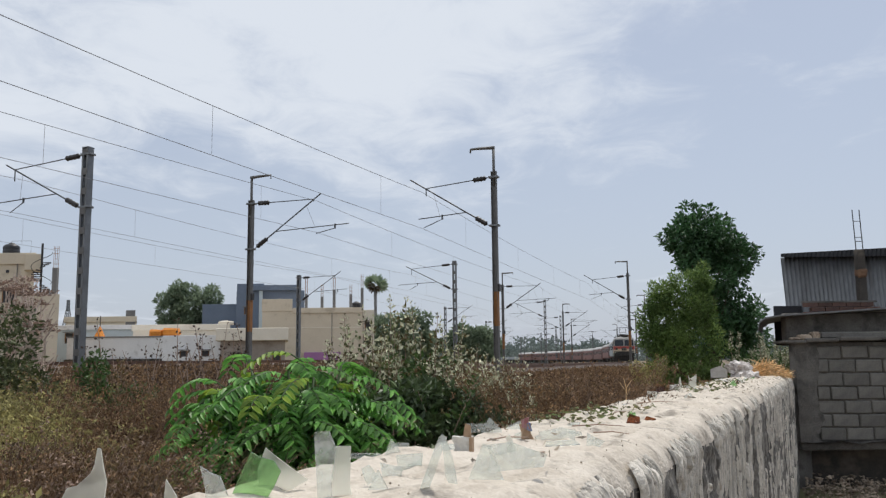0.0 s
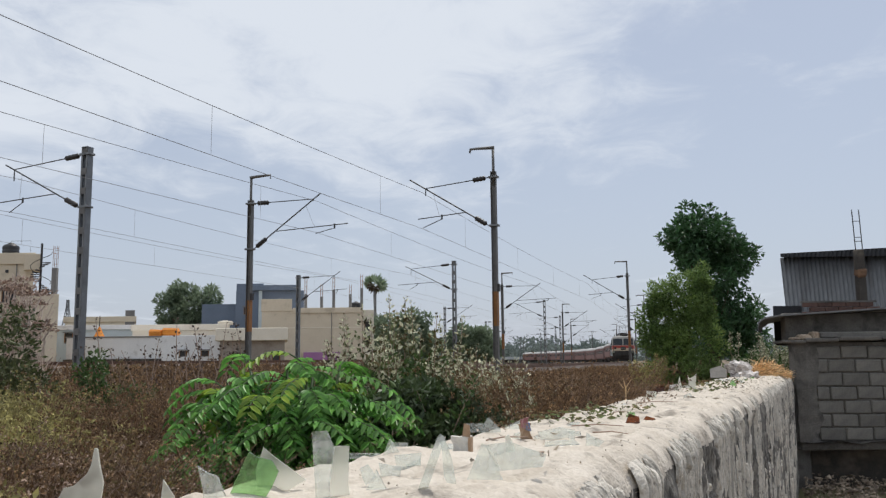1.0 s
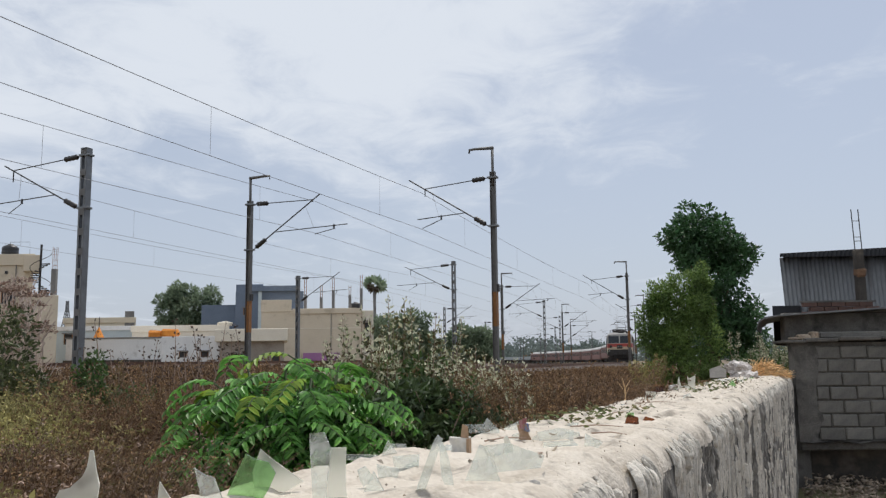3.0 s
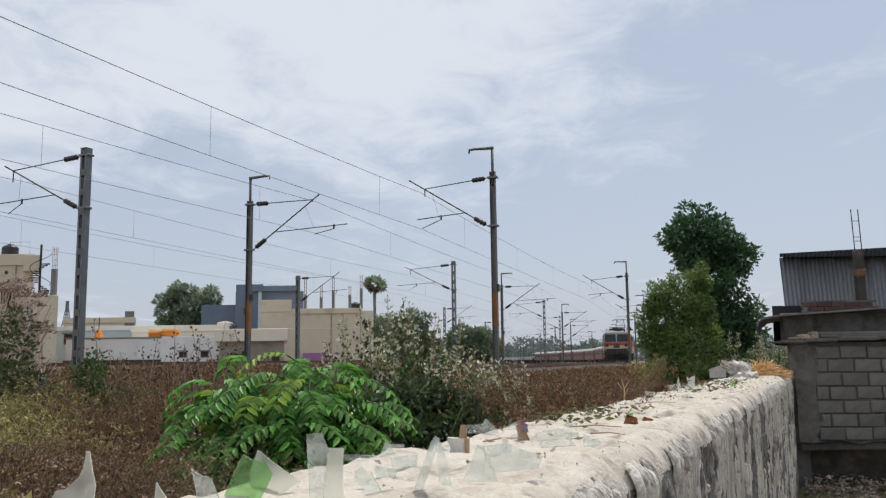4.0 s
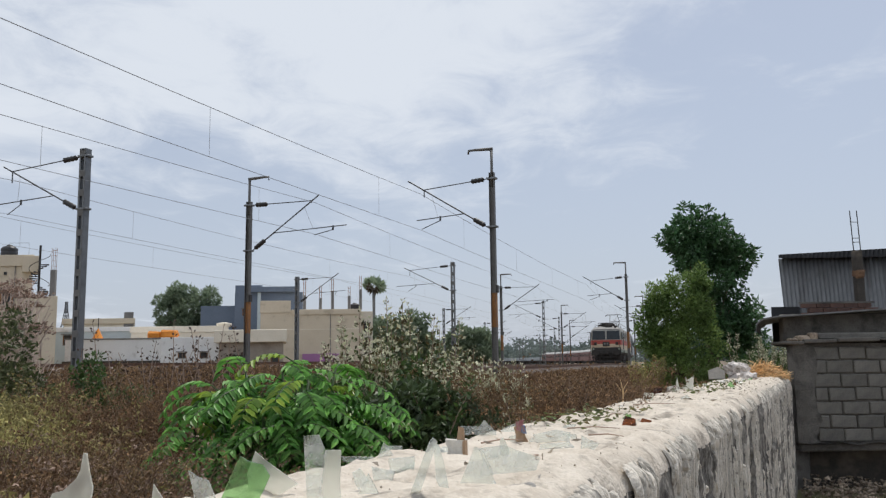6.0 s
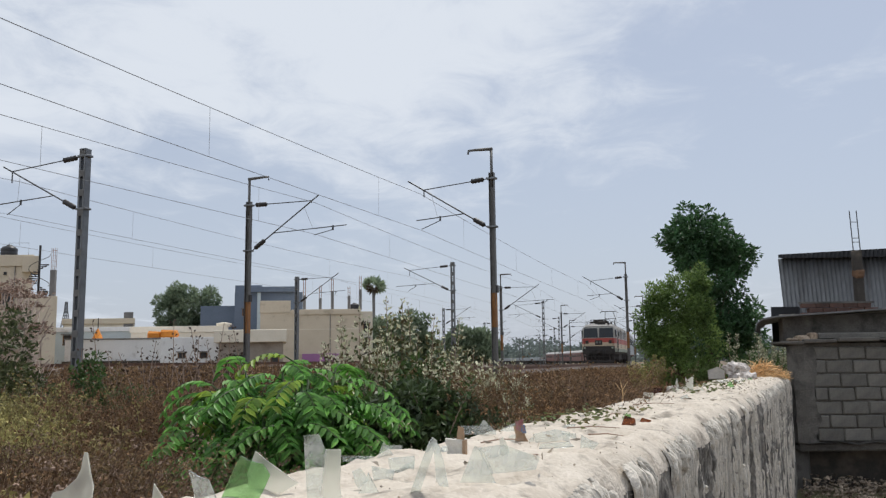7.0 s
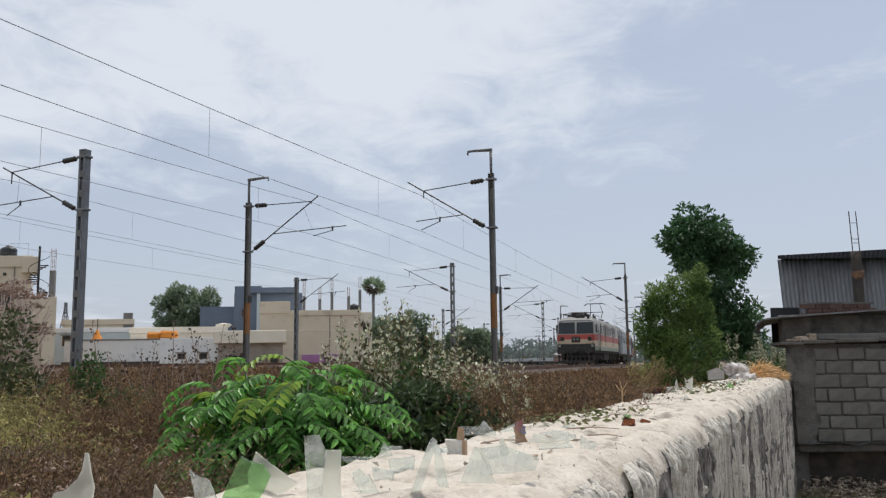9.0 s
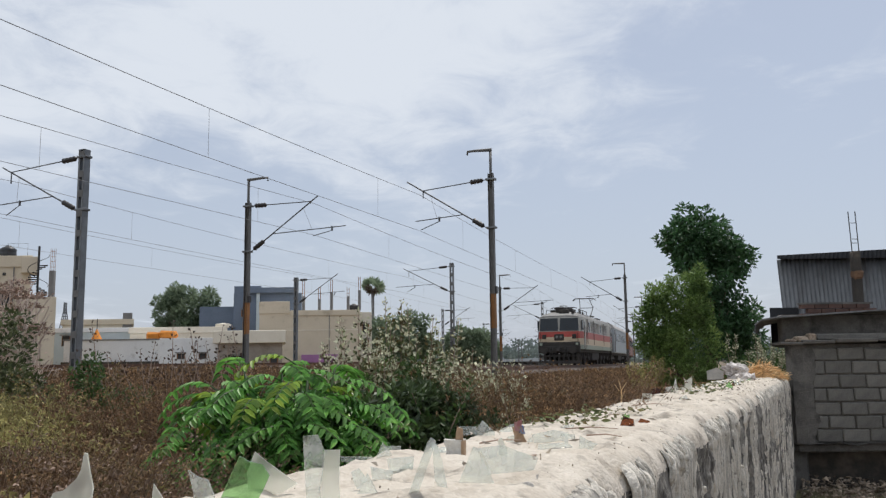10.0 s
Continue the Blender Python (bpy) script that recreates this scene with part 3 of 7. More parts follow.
def build_mast(style, side, top, upper, lower, reach, tip_top, wire_z, up, ext, arm, low, hang):
    """side -1: the arm goes to local -x. Heights over the rail; reach: from the mast to the wire.
    up lifts the head of the bracket, ext is its overhang, arm the end of the register arm, low its drop, hang where the steady arm hangs on it."""
    d = side
    steel = style == "beam"
    t = thing("overhead_line_mast", "tall grey steel railway mast with a cantilever arm" if steel else "battened grey steel railway mast with a cantilever arm", "railway mast", group="masts beside the tracks")
    if steel:
        bm = bmesh.new()
        for x in (-0.1, 0.1):
            box(x - 0.008, x + 0.008, -0.1, 0.1, -1.2, top, 0, bm)
        box(-0.092, 0.092, -0.008, 0.008, -1.2, top, 0, bm)
        part("pole", bm, M["mast"], t, "dull grey rolled steel pole")
        bm = bmesh.new()
        for x in (-0.112, 0.104):
            box(x, x + 0.008, -0.102, 0.102, 1.6, 3.0, 0, bm)
        box(-0.104, 0.104, -0.016, 0.016, 1.6, 3.0, 0, bm)
        part("warning_band", bm, M["rust"], t, "faded orange painted band")
        part("extension_tube", tube([(0, 0, top - 0.6), (0, 0, tip_top - 0.05)], 0.06, 8), M["mast"], t, "", True)
        part("top_arm", tube([(0.05 * -d, 0, tip_top), (0.75 * d, 0, tip_top + 0.03), (1.0 * d, 0, tip_top + 0.02), (1.02 * d, 0, tip_top - 0.13)], [0.075, 0.055, 0.055, 0.04], 8), M["mast"], t, "", True)
        part("sign_plate", box(0.11, 0.19, -0.09, 0.09, 3.0, 3.3), M["insul"], t, "small dark plate")
    else:
        for x in (-0.15, 0.15):
            bm = bmesh.new()
            box(x - 0.006, x + 0.006, -0.15, 0.15, -1.2, top, 0, bm)
            s = -1 if x > 0 else 1
            for y in (-0.15, 0.14):
                box(min(x, x + s * 0.075), max(x, x + s * 0.075), y, y + 0.01, -1.2, top, 0, bm)
            part("channel", bm, M["galv"], t)
        z = 0.1
        while z < top:
            for y in (-0.16, 0.152):
                part("batten", box(-0.145, 0.145, y, y + 0.008, z, min(z + 0.26, top)), M["mast"], t)
            z += 0.78
        part("cap", box(-0.155, 0.155, -0.165, 0.165, top, top + 0.04), M["galv"], t)
    w = 0.13 if steel else 0.17
    for z in (upper, lower):
        part("clamp", box(-w - 0.08, w + 0.08, -w, w, z - 0.04, z + 0.04, 0.01), M["galv"], t)
    wx = reach * d
    cat = wire_z + 1.4
    x0 = (w + 0.08) * d
    # stay tube, bracket tube, register arm, steady arm
    a, b = Vector((x0 * 1.2, 0, upper)), Vector((wx * 0.95, 0, cat + 0.12 + up))
    insulator(a.lerp(b, 0.03), a.lerp(b, 0.24), t)
    part("stay_tube", tube([a, a.lerp(b, 0.05)], 0.02, 6, tube([a.lerp(b, 0.22), b], 0.022, 6)), M["arm"], t)
    a, b = Vector((x0, 0, lower)), Vector((wx * 0.95, 0, cat + 0.1 + up))
    e = a + (b - a) * ext
    insulator(a.lerp(b, 0.04), a.lerp(b, 0.22), t)
    part("bracket_tube", tube([a, a.lerp(b, 0.05)], 0.02, 6, tube([a.lerp(b, 0.2), e], 0.03, 8)), M["arm"], t)
    r0 = a.lerp(b, 0.36)
    r1 = Vector((wx * arm, 0, wire_z + 0.42 - low))
    part("register_arm", tube([r0, r1], 0.022, 6), M["arm"], t)
    k = r0.lerp(r1, hang)
    part("steady_arm", tube([k, k + Vector((0, 0, -0.14)), (wx * 0.99, 0, wire_z + 0.03 - low * 0.6)], 0.018, 6), M["arm"], t)
    part("arm_hanger", box(k.x - 0.03, k.x + 0.03, -0.03, 0.03, k.z - 0.16, k.z + 0.05), M["arm"], t)
    part("drop_wire", tube([b.lerp(a, 0.12), r0.lerp(r1, 0.55)], 0.007, 4), M["wire"], t)
    part("clip", tube([b, (wx * 0.95, 0, cat)], 0.025, 6), M["arm"], t)
    return t


def place_masts():
    kinds = [  # style, side, top, upper, lower, reach, tip, wire, off, rail, arm gear, places along
        ("beam", -1, 8.0, 7.75, 5.72, 3.2, 9.0, 5.8, 2.8, 1.75, (0.2, 1.26, 1.06, 0.0, 0.5), (1.1, 42.4, -41, 84, 126, 168, 212)),
        ("beam", 1, 7.55, 7.38, 5.3, 3.4, 8.6, 5.85, -8.55, 1.75, (-0.02, 1.12, 1.46, 0.12, 0.82), (0.4, 44.3, -42, 92.5, 137, 180, 224, 270)),
        ("lattice", -1, 8.2, 7.95, 5.85, 4.05, 8.2, 5.83, -11.1, 2.2, (0.36, 1.14, 1.25, -0.12, 0.5), (-6.7, 35.5, -50, 86.8, 130, 175, 220, 265)),
        ("lattice", 1, 7.5, 7.3, 5.25, 3.65, 8.0, 5.75, -24.8, 2.2, (0.1, 1.17, 1.28, 0.0, 0.72), (-8, 34.8, 86, 131, 176, 222, 268)),
    ]
    for style, side, top, up, lo, reach, tip, wz, off, rail, gear, places in kinds:
        first = None
        for s in places:
            x, y, h = track(s, off)
            if s == -6.7:
                x, y, h = track(s, off - 0.29)
            if s > 20:
                x, y, h = track(s, off + {2.8: 0.25, -11.1: 0.5}.get(off, 0.0))
            m = pose(x, y, rail - ((0.4 if off > -10 else 0.15) if s > 20 else 0.0) - 0.7 * float(sstep(s, 105, 190)), 0, 0, -math.degrees(h))
            if first is None:
                first = build_mast(style, side, top, up, lo, reach, tip, wz, *gear)
                first.matrix_basis = m
            else:
                copy_thing(first, m)


place_masts()


def build_wires():
    lines = [(-0.4, 1.75 + 5.8, (-83, -41, 1.1, 42.4, 84, 126, 168, 212, 260)), (-5.15, 1.75 + 5.85, (-86, -42, 0.4, 44.3, 92.5, 137, 180, 224, 270)),
             (-14.75, 2.2 + 5.83, (-92, -50, -6.7, 35.5, 86.8, 130, 175, 220, 265)), (-21.15, 2.2 + 5.75, (-93, -50, -8, 34.8, 86, 131, 176, 222, 268))]
    for off, z, supports in lines:
        t = thing("overhead_wires", "thin dark catenary and contact wires over a track", "overhead wires", group="overhead wires")
        cat, con = [], []
        swing = {-0.4: 1.3, -5.15: -0.5}.get(off, 0.3)      # stagger at the mast behind the camera
        for a, b in zip(supports, supports[1:]):
            n = 10
            for i in range(n):
                f = i / n
                s = a + (b - a) * f
                x, y, _ = track(s, off)
                # straight chords between the supports
                xa, ya, _ = track(a, off + (swing if a < -20 else 0.0)); xb, yb, _ = track(b, off + (swing if b < -20 else 0.0))
                x, y = xa + (xb - xa) * f, ya + (yb - ya) * f
                sag = 4 * f * (1 - f) * 0.2
                drop = 0.38 if off > -10 else 0.12
                za, zb = z - (drop if a > 20 else 0), z - (drop if b > 20 else 0)
                zz = za + (zb - za) * f
                lift = 0.16 * ((1 - f) * (a == 1.1) + f * (b == 1.1))
                cat.append((x, y, zz + 1.4 - sag + lift))
                con.append((x, y, zz - 4 * f * (1 - f) * 0.04))
            q = b - 4.1
            while q > a + 2 and q < 140:
                f = (q - a) / (b - a)
                x, y, zz = xa + (xb - xa) * f, ya + (yb - ya) * f, za + (zb - za) * f
                part("dropper", tube([(x, y, zz), (x, y, zz + 1.4 - 4 * f * (1 - f) * 0.2 + 0.16 * ((1 - f) * (a == 1.1) + f * (b == 1.1)))], 0.006, 4), M["wire"], t)
                q -= 10.4
        part("catenary_wire", tube(cat, 0.010, 5), M["wire"], t)
        part("contact_wire", tube(con, 0.009, 5), M["wire"], t)


build_wires()

# ---- compound wall ----


def rim(u):
    """How far the lumpy edge stands out or falls back along the wall."""
    return 0.03 * noise.noise((u * 3.1, 3.3, 0)) + 0.02 * noise.noise((u * 9, 7.3, 0)) + 0.012 * noise.noise((u * 23, 1.3, 0))


def build_wall():
    """Thick rubble wall with a bright lumpy mortar top and dripped cement down its lot side."""
    t = thing("wall_compound", "thick whitewashed compound wall with mortar top and dripped cement face", "wall", kind="structure")
    us = np.concatenate([np.arange(-6.0, -1.3, 0.12), np.arange(-1.3, 6, 0.045), np.arange(6, 12.21, 0.09)])
    prof = []       # (v, z): across the top from the field side to the lot edge, with rounded shoulders
    for v in np.linspace(WALL_W + 0.03, WALL_W - 0.06, 4):
        prof.append((v, -0.10 * ((v - (WALL_W - 0.06)) / 0.09) ** 2))
    for v in np.linspace(WALL_W - 0.08, SHOULDER, 20):
        prof.append((v, 0.0))
    for a in np.linspace(0, math.pi / 2, 10)[1:]:
        prof.append((SHOULDER - SHOULDER * math.sin(a), -0.12 * (1 - math.cos(a))))
    V = []
    for u in us:
        for v, dz in prof:
            x, y = wall_xy(u, v)
            nz = 0.024 * noise.noise((x * 3.1, y * 3.1, 0)) + 0.016 * noise.noise((x * 11, y * 11, 4)) + 0.012 * noise.noise((x * 27, y * 27, 9))
            nz -= 0.05 * max(0.0, noise.noise((x * 16, y * 16, 21)) - 0.28) * (1 + 2.0 * max(0.0, 1 - v / 0.22))
            edge = rim(u)
            k = max(0.0, 1 - v / 0.15)
            x, y = x + WALL_N.x * edge * k, y + WALL_N.y * edge * k
            far = 0.03 * noise.noise((u * 2.2, 11.0, 0)) + 0.02 * noise.noise((u * 8, 12.0, 0))
            kf = max(0.0, 1 - (WALL_W - v) / 0.15)
            x, y = x - WALL_N.x * far * kf, y - WALL_N.y * far * kf
            V.append((x, y, WALL_Z + dz + nz))
    k = len(prof)
    Fs = [(a * k + b, a * k + b + 1, (a + 1) * k + b + 1, (a + 1) * k + b) for a in range(len(us) - 1) for b in range(k - 1)]
    arrays("mortar_top", V, Fs, M["lime"], parent=t, smooth=True)
    # the lot side, with runs of cement standing proud
    zs = np.concatenate([np.linspace(WALL_Z - 0.105, 1.0, 40), np.linspace(0.95, -0.1, 10)])
    us2 = np.concatenate([np.arange(-6.0, -0.6, 0.08), np.arange(-0.6, 7, 0.02), np.arange(7, 12.22, 0.04)])
    V = []
    for u in us2:
        for z in zs:
            run = max(0.0, noise.noise((u * 21, z * 1.6, 1)) ) * 0.045 * (0.4 + 0.6 * max(0.0, noise.noise((u * 2, z * 2.4, 6)) + 0.6))
            low = 0.006 + 0.016 * noise.noise((u * 4, z * 5, 2)) + 0.012 * noise.noise((u * 30, z * 18, 2)) + 0.008 * noise.noise((u * 60, z * 45, 2))
            top = rim(u)
            f = min(1.0, max(0.0, 1 - (WALL_Z - 0.12 - z) / 0.08))
            joint = -0.022 if (abs((z % 0.2) - 0.1) > 0.088 and z < 1.55) else 0.0
            jv = -0.07 if abs(u - 4.53 + 0.03 * noise.noise((0, 0, z * 6))) < 0.034 else 0.0
            e = (run + low + joint * 0.5 + jv) * (1 - f) + top * f 
            x, y = wall_xy(u, -e)
            V.append((x, y, z))
    k = len(zs)
    Fs = [(a * k + b, a * k + b + 1, (a + 1) * k + b + 1, (a + 1) * k + b) for a in range(len(us2) - 1) for b in range(k - 1)]
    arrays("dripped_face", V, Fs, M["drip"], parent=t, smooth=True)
    # runs of pale cement over the darker courses
    rng = np.random.default_rng(17)
    V, Fs = [], []
    for k in range(6500):
        u = rng.uniform(-0.5, 12.1)
        if abs(u - 4.53) < 0.05:        # open vertical joint
            continue
        high = k % 5 < 2
        z0 = WALL_Z - 0.03 - 0.13 * rng.random() ** 1.5 if high else 0.2 * math.floor((0.4 + 1.2 * rng.random()) / 0.2) + 0.1 + rng.uniform(-0.05, 0.05)
        if noise.noise((u * 2.6, z0 * 3.4, 31)) < (-0.04 if high else 0.06):
            continue
        ln = (0.08 if high else 0.03) + 0.36 * rng.random() ** 2.4
        w = 0.005 + 0.022 * rng.random() ** 2.5
        proud = rng.uniform(0.006, 0.022)
        drift = rng.normal(0, 0.02)
        edge = rim(u)
        j = len(V)
        for a in range(9):
            f = a / 8
            z = z0 - ln * f
            ww = w * (1.5 - 0.95 * f + 0.7 * rng.uniform(-1, 1) * (a > 0)) * (0.4 if a == 8 else 1)
            c = 1 - min(1.0, max(0.0, (WALL_Z - z) / 0.12))
            lie = SHOULDER * (1 - math.sqrt(1 - c * c)) - edge * max(0.0, 1 - max(0.0, WALL_Z - 0.12 - z) / 0.08)
            for b, e in ((-1, -0.3), (-0.5, 0.85), (0.5, 0.85), (1, -0.3)):
                x, y = wall_xy(u + drift * f + 0.006 * math.sin(9 * f + k) + ww * b, lie - 0.008 - proud * e * (0.35 if a in (0, 8) else 1))
                V.append((x, y, z - (0.006 if a == 8 and abs(b) < 1 else 0)))
        for a in range(8):
            for b in range(3):
                Fs.append((j + a * 4 + b, j + a * 4 + b + 1, j + a * 4 + b + 5, j + a * 4 + b + 4))
    arrays("cement_runs", V, Fs, M["lime_run"], "stuff", parent=t, smooth=True)
    # the body behind them
    bm = bmesh.new()
    ring = [wall_xy(u, v) for u, v in ((-6.0, 0.05), (12.2, 0.05), (12.2, WALL_W), (-6.0, WALL_W))]
    lo = [bm.verts.new((x, y, -0.2)) for x, y in ring]
    hi = [bm.verts.new((x, y, WALL_Z - 0.05)) for x, y in ring]
    for i in range(4):
        bm.faces.new((lo[i], lo[(i + 1) % 4], hi[(i + 1) % 4], hi[i]))
    bm.faces.new(hi)
    bmesh.ops.recalc_face_normals(bm, faces=bm.faces[:])
    part("core", bm, M["mortar"], t)


build_wall()
# ---- the train ----
LOCO_L = 18.8
FRONT_END, SPEED = 25.9, 6.75       # where the engine's front is at 10 s, metres a second


def train_pose(back, length, t):
    """Pose of a vehicle whose front is back metres behind the engine's front."""
    s = FRONT_END + SPEED * (10.0 - t) + back
    xa, ya, _ = track(s + length * 0.15)
    xb, yb, _ = track(s + length * 0.85)
    h = math.atan2(xb - xa, yb - ya)
    return pose((xa + xb) / 2, (ya + yb) / 2, RAIL[0.0] + float(fall(s + length / 2, 0.0)), 0, 0, 180 - math.degrees(h))


def loft(sections, bm=None):
    """Skin over outlines [(y, [(x, z), ...]), ...] of equal count."""
    bm = bm or bmesh.new()
    rings = [[bm.verts.new((x, y, z)) for x, z in o] for y, o in sections]
    k = len(rings[0])
    for a, b in zip(rings, rings[1:]):
        for i in range(k):
            bm.faces.new((a[i], a[(i + 1) % k], b[(i + 1) % k], b[i]))
    bm.faces.new(rings[0]); bm.faces.new(rings[-1])
    bmesh.ops.recalc_face_normals(bm, faces=bm.faces[:])
    return bm


TM = {
    "loco_grey": mat("engine_grey_white", (0.44, 0.43, 0.40), (0.34, 0.33, 0.30), 0.5, 0.8, 10, 0.05, stain=(0.25, 0.23, 0.2), stain_at=(0.6, 0.85), stain_scale=1.2),
    "loco_red": mat("engine_red_band", (0.42, 0.062, 0.045), (0.32, 0.05, 0.038), 0.45, 1, 10, 0.05),
    "loco_cream": mat("engine_cream_band", (0.56, 0.45, 0.32), (0.46, 0.37, 0.26), 0.5, 1, 10, 0.05),
    "loco_green": mat("engine_sill_green", (0.30, 0.34, 0.28), (0.22, 0.25, 0.2), 0.6, 1, 10, 0.05),
    "loco_roof": mat("engine_roof", (0.30, 0.295, 0.28), (0.17, 0.165, 0.16), 0.7, 1, 10, 0.1),
    "under": mat("grimy_underframe", (0.022, 0.02, 0.019), (0.045, 0.038, 0.033), 0.8, 2, 15, 0.2),
    "pane": mat("dark_windscreen", (0.035, 0.042, 0.05), (0.03, 0.036, 0.042), 0.25, 2, 10, 0, spec=0.25),
    "hose": mat("rubber_hose", (0.04, 0.037, 0.035), (0.025, 0.023, 0.02), 0.7, 3, 20, 0),
    "lamp": mat("lamp_glass", (0.2, 0.2, 0.19), (0.15, 0.15, 0.14), 0.2, 2, 10, 0),
    "coach_brown": mat("coach_maroon", (0.24, 0.115, 0.095), (0.18, 0.088, 0.075), 0.6, 0.6, 8, 0.05, obj=0.12),
    "coach_grey": mat("coach_blue_grey", (0.36, 0.40, 0.42), (0.28, 0.31, 0.33), 0.6, 0.6, 8, 0.05),
    "coach_roof": mat("coach_roof_silver", (0.50, 0.48, 0.46), (0.38, 0.37, 0.36), 0.6, 0.6, 8, 0.05),
}


def build_wheel_pair(parent, y):
    bm = bmesh.new()
    for x in (-0.84, 0.84):
        bmesh.ops.create_cone(bm, cap_ends=True, segments=20, radius1=0.52, radius2=0.52, depth=0.13, matrix=Matrix.Translation((x, 0, 0)) @ Matrix.Rotation(math.pi / 2, 4, "Y"))
        for k in range(5):
            a = k * 2 * math.pi / 5
            bmesh.ops.create_cone(bm, cap_ends=True, segments=6, radius1=0.09, radius2=0.09, depth=0.15, matrix=Matrix.Translation((x, 0.3 * math.cos(a), 0.3 * math.sin(a))) @ Matrix.Rotation(math.pi / 2, 4, "Y"))
    tube([(-0.84, 0, 0), (0.84, 0, 0)], 0.08, 8, bm)
    w = part("wheelset", bm, TM["under"], parent)
    w.matrix_basis = pose(0, y, 0.52)
    return w


WHEELS = []


def build_loco():
    t = thing("electric_locomotive", "old electric locomotive, grey white with a red band, grimy underframe", "locomotive")
    hl, W2 = LOCO_L / 2, 1.57
    band = [("loco_green", 1.12, 1.42), ("loco_cream", 1.42, 1.86), ("loco_red", 1.86, 2.34), ("loco_grey", 2.34, 3.36)]

    def plan_y(z, end):
        """The nose leans back above the waist."""
        return end * (hl - 0.35 - max(0.0, z - 2.2) * 0.16)
    for name, z0, z1 in band:
        bm = bmesh.new()
        rings = []
        for z in (z0, z1):
            inset = max(0.0, z - 2.3) * 0.05
            w = W2 - inset
            ring = []
            for e in (1, -1):
                yf = plan_y(z, e)
                ring += [(w * e, yf - e * 0.7), (w * 0.9 * e, yf - e * 0.06), (0.55 * e, yf + e * 0.03), (-0.55 * e, yf + e * 0.03), (-w * 0.9 * e, yf - e * 0.06), (-w * e, yf - e * 0.7)]
            rings.append([bm.verts.new((x, y, z)) for x, y in ring])
        k = len(rings[0])
        for i in range(k):
            bm.faces.new((rings[0][i], rings[0][(i + 1) % k], rings[1][(i + 1) % k], rings[1][i]))
        bm.faces.new(rings[0]); bm.faces.new(rings[1])
        bmesh.ops.recalc_face_normals(bm, faces=bm.faces[:])
        part("body_" + {"loco_green": "sill", "loco_cream": "cream_band", "loco_red": "red_band", "loco_grey": "upper_side"}[name], bm, TM[name], t)
    # roof: shallow arch, sloping down to the cabs
    secs = []
    for y, f in ((-hl + 0.55, 0.12), (-hl + 1.5, 1.0), (hl - 1.5, 1.0), (hl - 0.55, 0.12)):
        w = 1.50 if f == 1 else 1.36
        secs.append((y, [(-w, 3.35), (-w * 0.85, 3.40 + 0.20 * f), (-w * 0.45, 3.42 + 0.33 * f), (w * 0.45, 3.42 + 0.33 * f), (w * 0.85, 3.40 + 0.20 * f), (w, 3.35)]))
    part("roof", loft(secs), TM["loco_roof"], t)
    # cab ends
    for e in (1, -1):
        for x in (-0.70, 0.70):
            bm = bmesh.new()
            pr = [(x - 0.645, 2.40), (x + 0.645, 2.40), (x + 0.61, 3.27), (x - 0.61, 3.27)]
            a = [bm.verts.new((px, plan_y(z, e) + e * (0.085 if abs(px) < 0.6 else 0.03), z)) for px, z in pr]
            b = [bm.verts.new((px, plan_y(z, e) - e * 0.15, z)) for px, z in pr]
            for i in range(4):
                bm.faces.new((a[i], a[(i + 1) % 4], b[(i + 1) % 4], b[i]))
            bm.faces.new(a); bm.faces.new(b)
            bmesh.ops.recalc_face_normals(bm, faces=bm.faces[:])
            wsn = part("windscreen", bm, TM["pane"], t, "dark cab windscreen")
            part("wiper", tube([(x, plan_y(2.36, e) + e * 0.07, 2.36), (x + 0.2, plan_y(2.8, e) + e * 0.07, 2.8)], 0.012, 4), TM["under"], wsn)
        yf = plan_y(2.0, e)
        part("headlamp_panel", box(-0.34, 0.34, yf - 0.05, yf + 0.09 * e if e > 0 else yf + 0.05, 1.72, 2.16, 0.05) if e > 0 else box(-0.34, 0.34, yf - 0.09, yf + 0.05, 1.72, 2.16, 0.05), TM["under"], t, "dark twin headlamp panel")
        for x in (-0.14, 0.14):
            bm = bmesh.new()
            bmesh.ops.create_cone(bm, cap_ends=True, segments=12, radius1=0.09, radius2=0.09, depth=0.05, matrix=Matrix.Translation((x, yf + e * 0.1, 1.97)) @ Matrix.Rotation(math.pi / 2, 4, "X"))
            part("headlamp", bm, TM["lamp"], t)
        for x in (-1.05, 1.05):
            yy = sorted((yf - e * 0.05, yf + e * 0.07))
            part("marker_lamp", box(x - 0.14, x + 0.14, yy[0], yy[1], 1.85, 2.15, 0.03), TM["under"], t, "dark marker lamp")
        # chevron of cream over the red band
        for x0, x1, z0, z1 in ((-0.9, -0.34, 1.74, 1.96), (0.34, 0.9, 1.74, 1.96), (-1.28, -0.9, 1.66, 1.8), (0.9, 1.28, 1.66, 1.8)):
            yy = sorted((plan_y(1.9, e) - e * 0.02, plan_y(1.9, e) + e * 0.04))
            part("front_stripe", box(x0, x1, yy[0], yy[1], z0, z1), TM["loco_cream"], t)
        yb = e * (hl - 0.25)
        yy = sorted((yb - e * 0.25, yb + e * 0.05))
        part("buffer_beam", box(-1.45, 1.45, yy[0], yy[1], 0.86, 1.36, 0.05), TM["under"], t, "grimy black buffer beam")
        for x in (-0.98, 0.98):
            bm = tube([(x, yb, 1.05), (x, yb + e * 0.3, 1.05), (x, yb + e * 0.3, 1.05), (x, yb + e * 0.38, 1.05)], [0.11, 0.11, 0.24, 0.24], 12)
            part("buffer", bm, TM["under"], t)
        bm = bmesh.new()
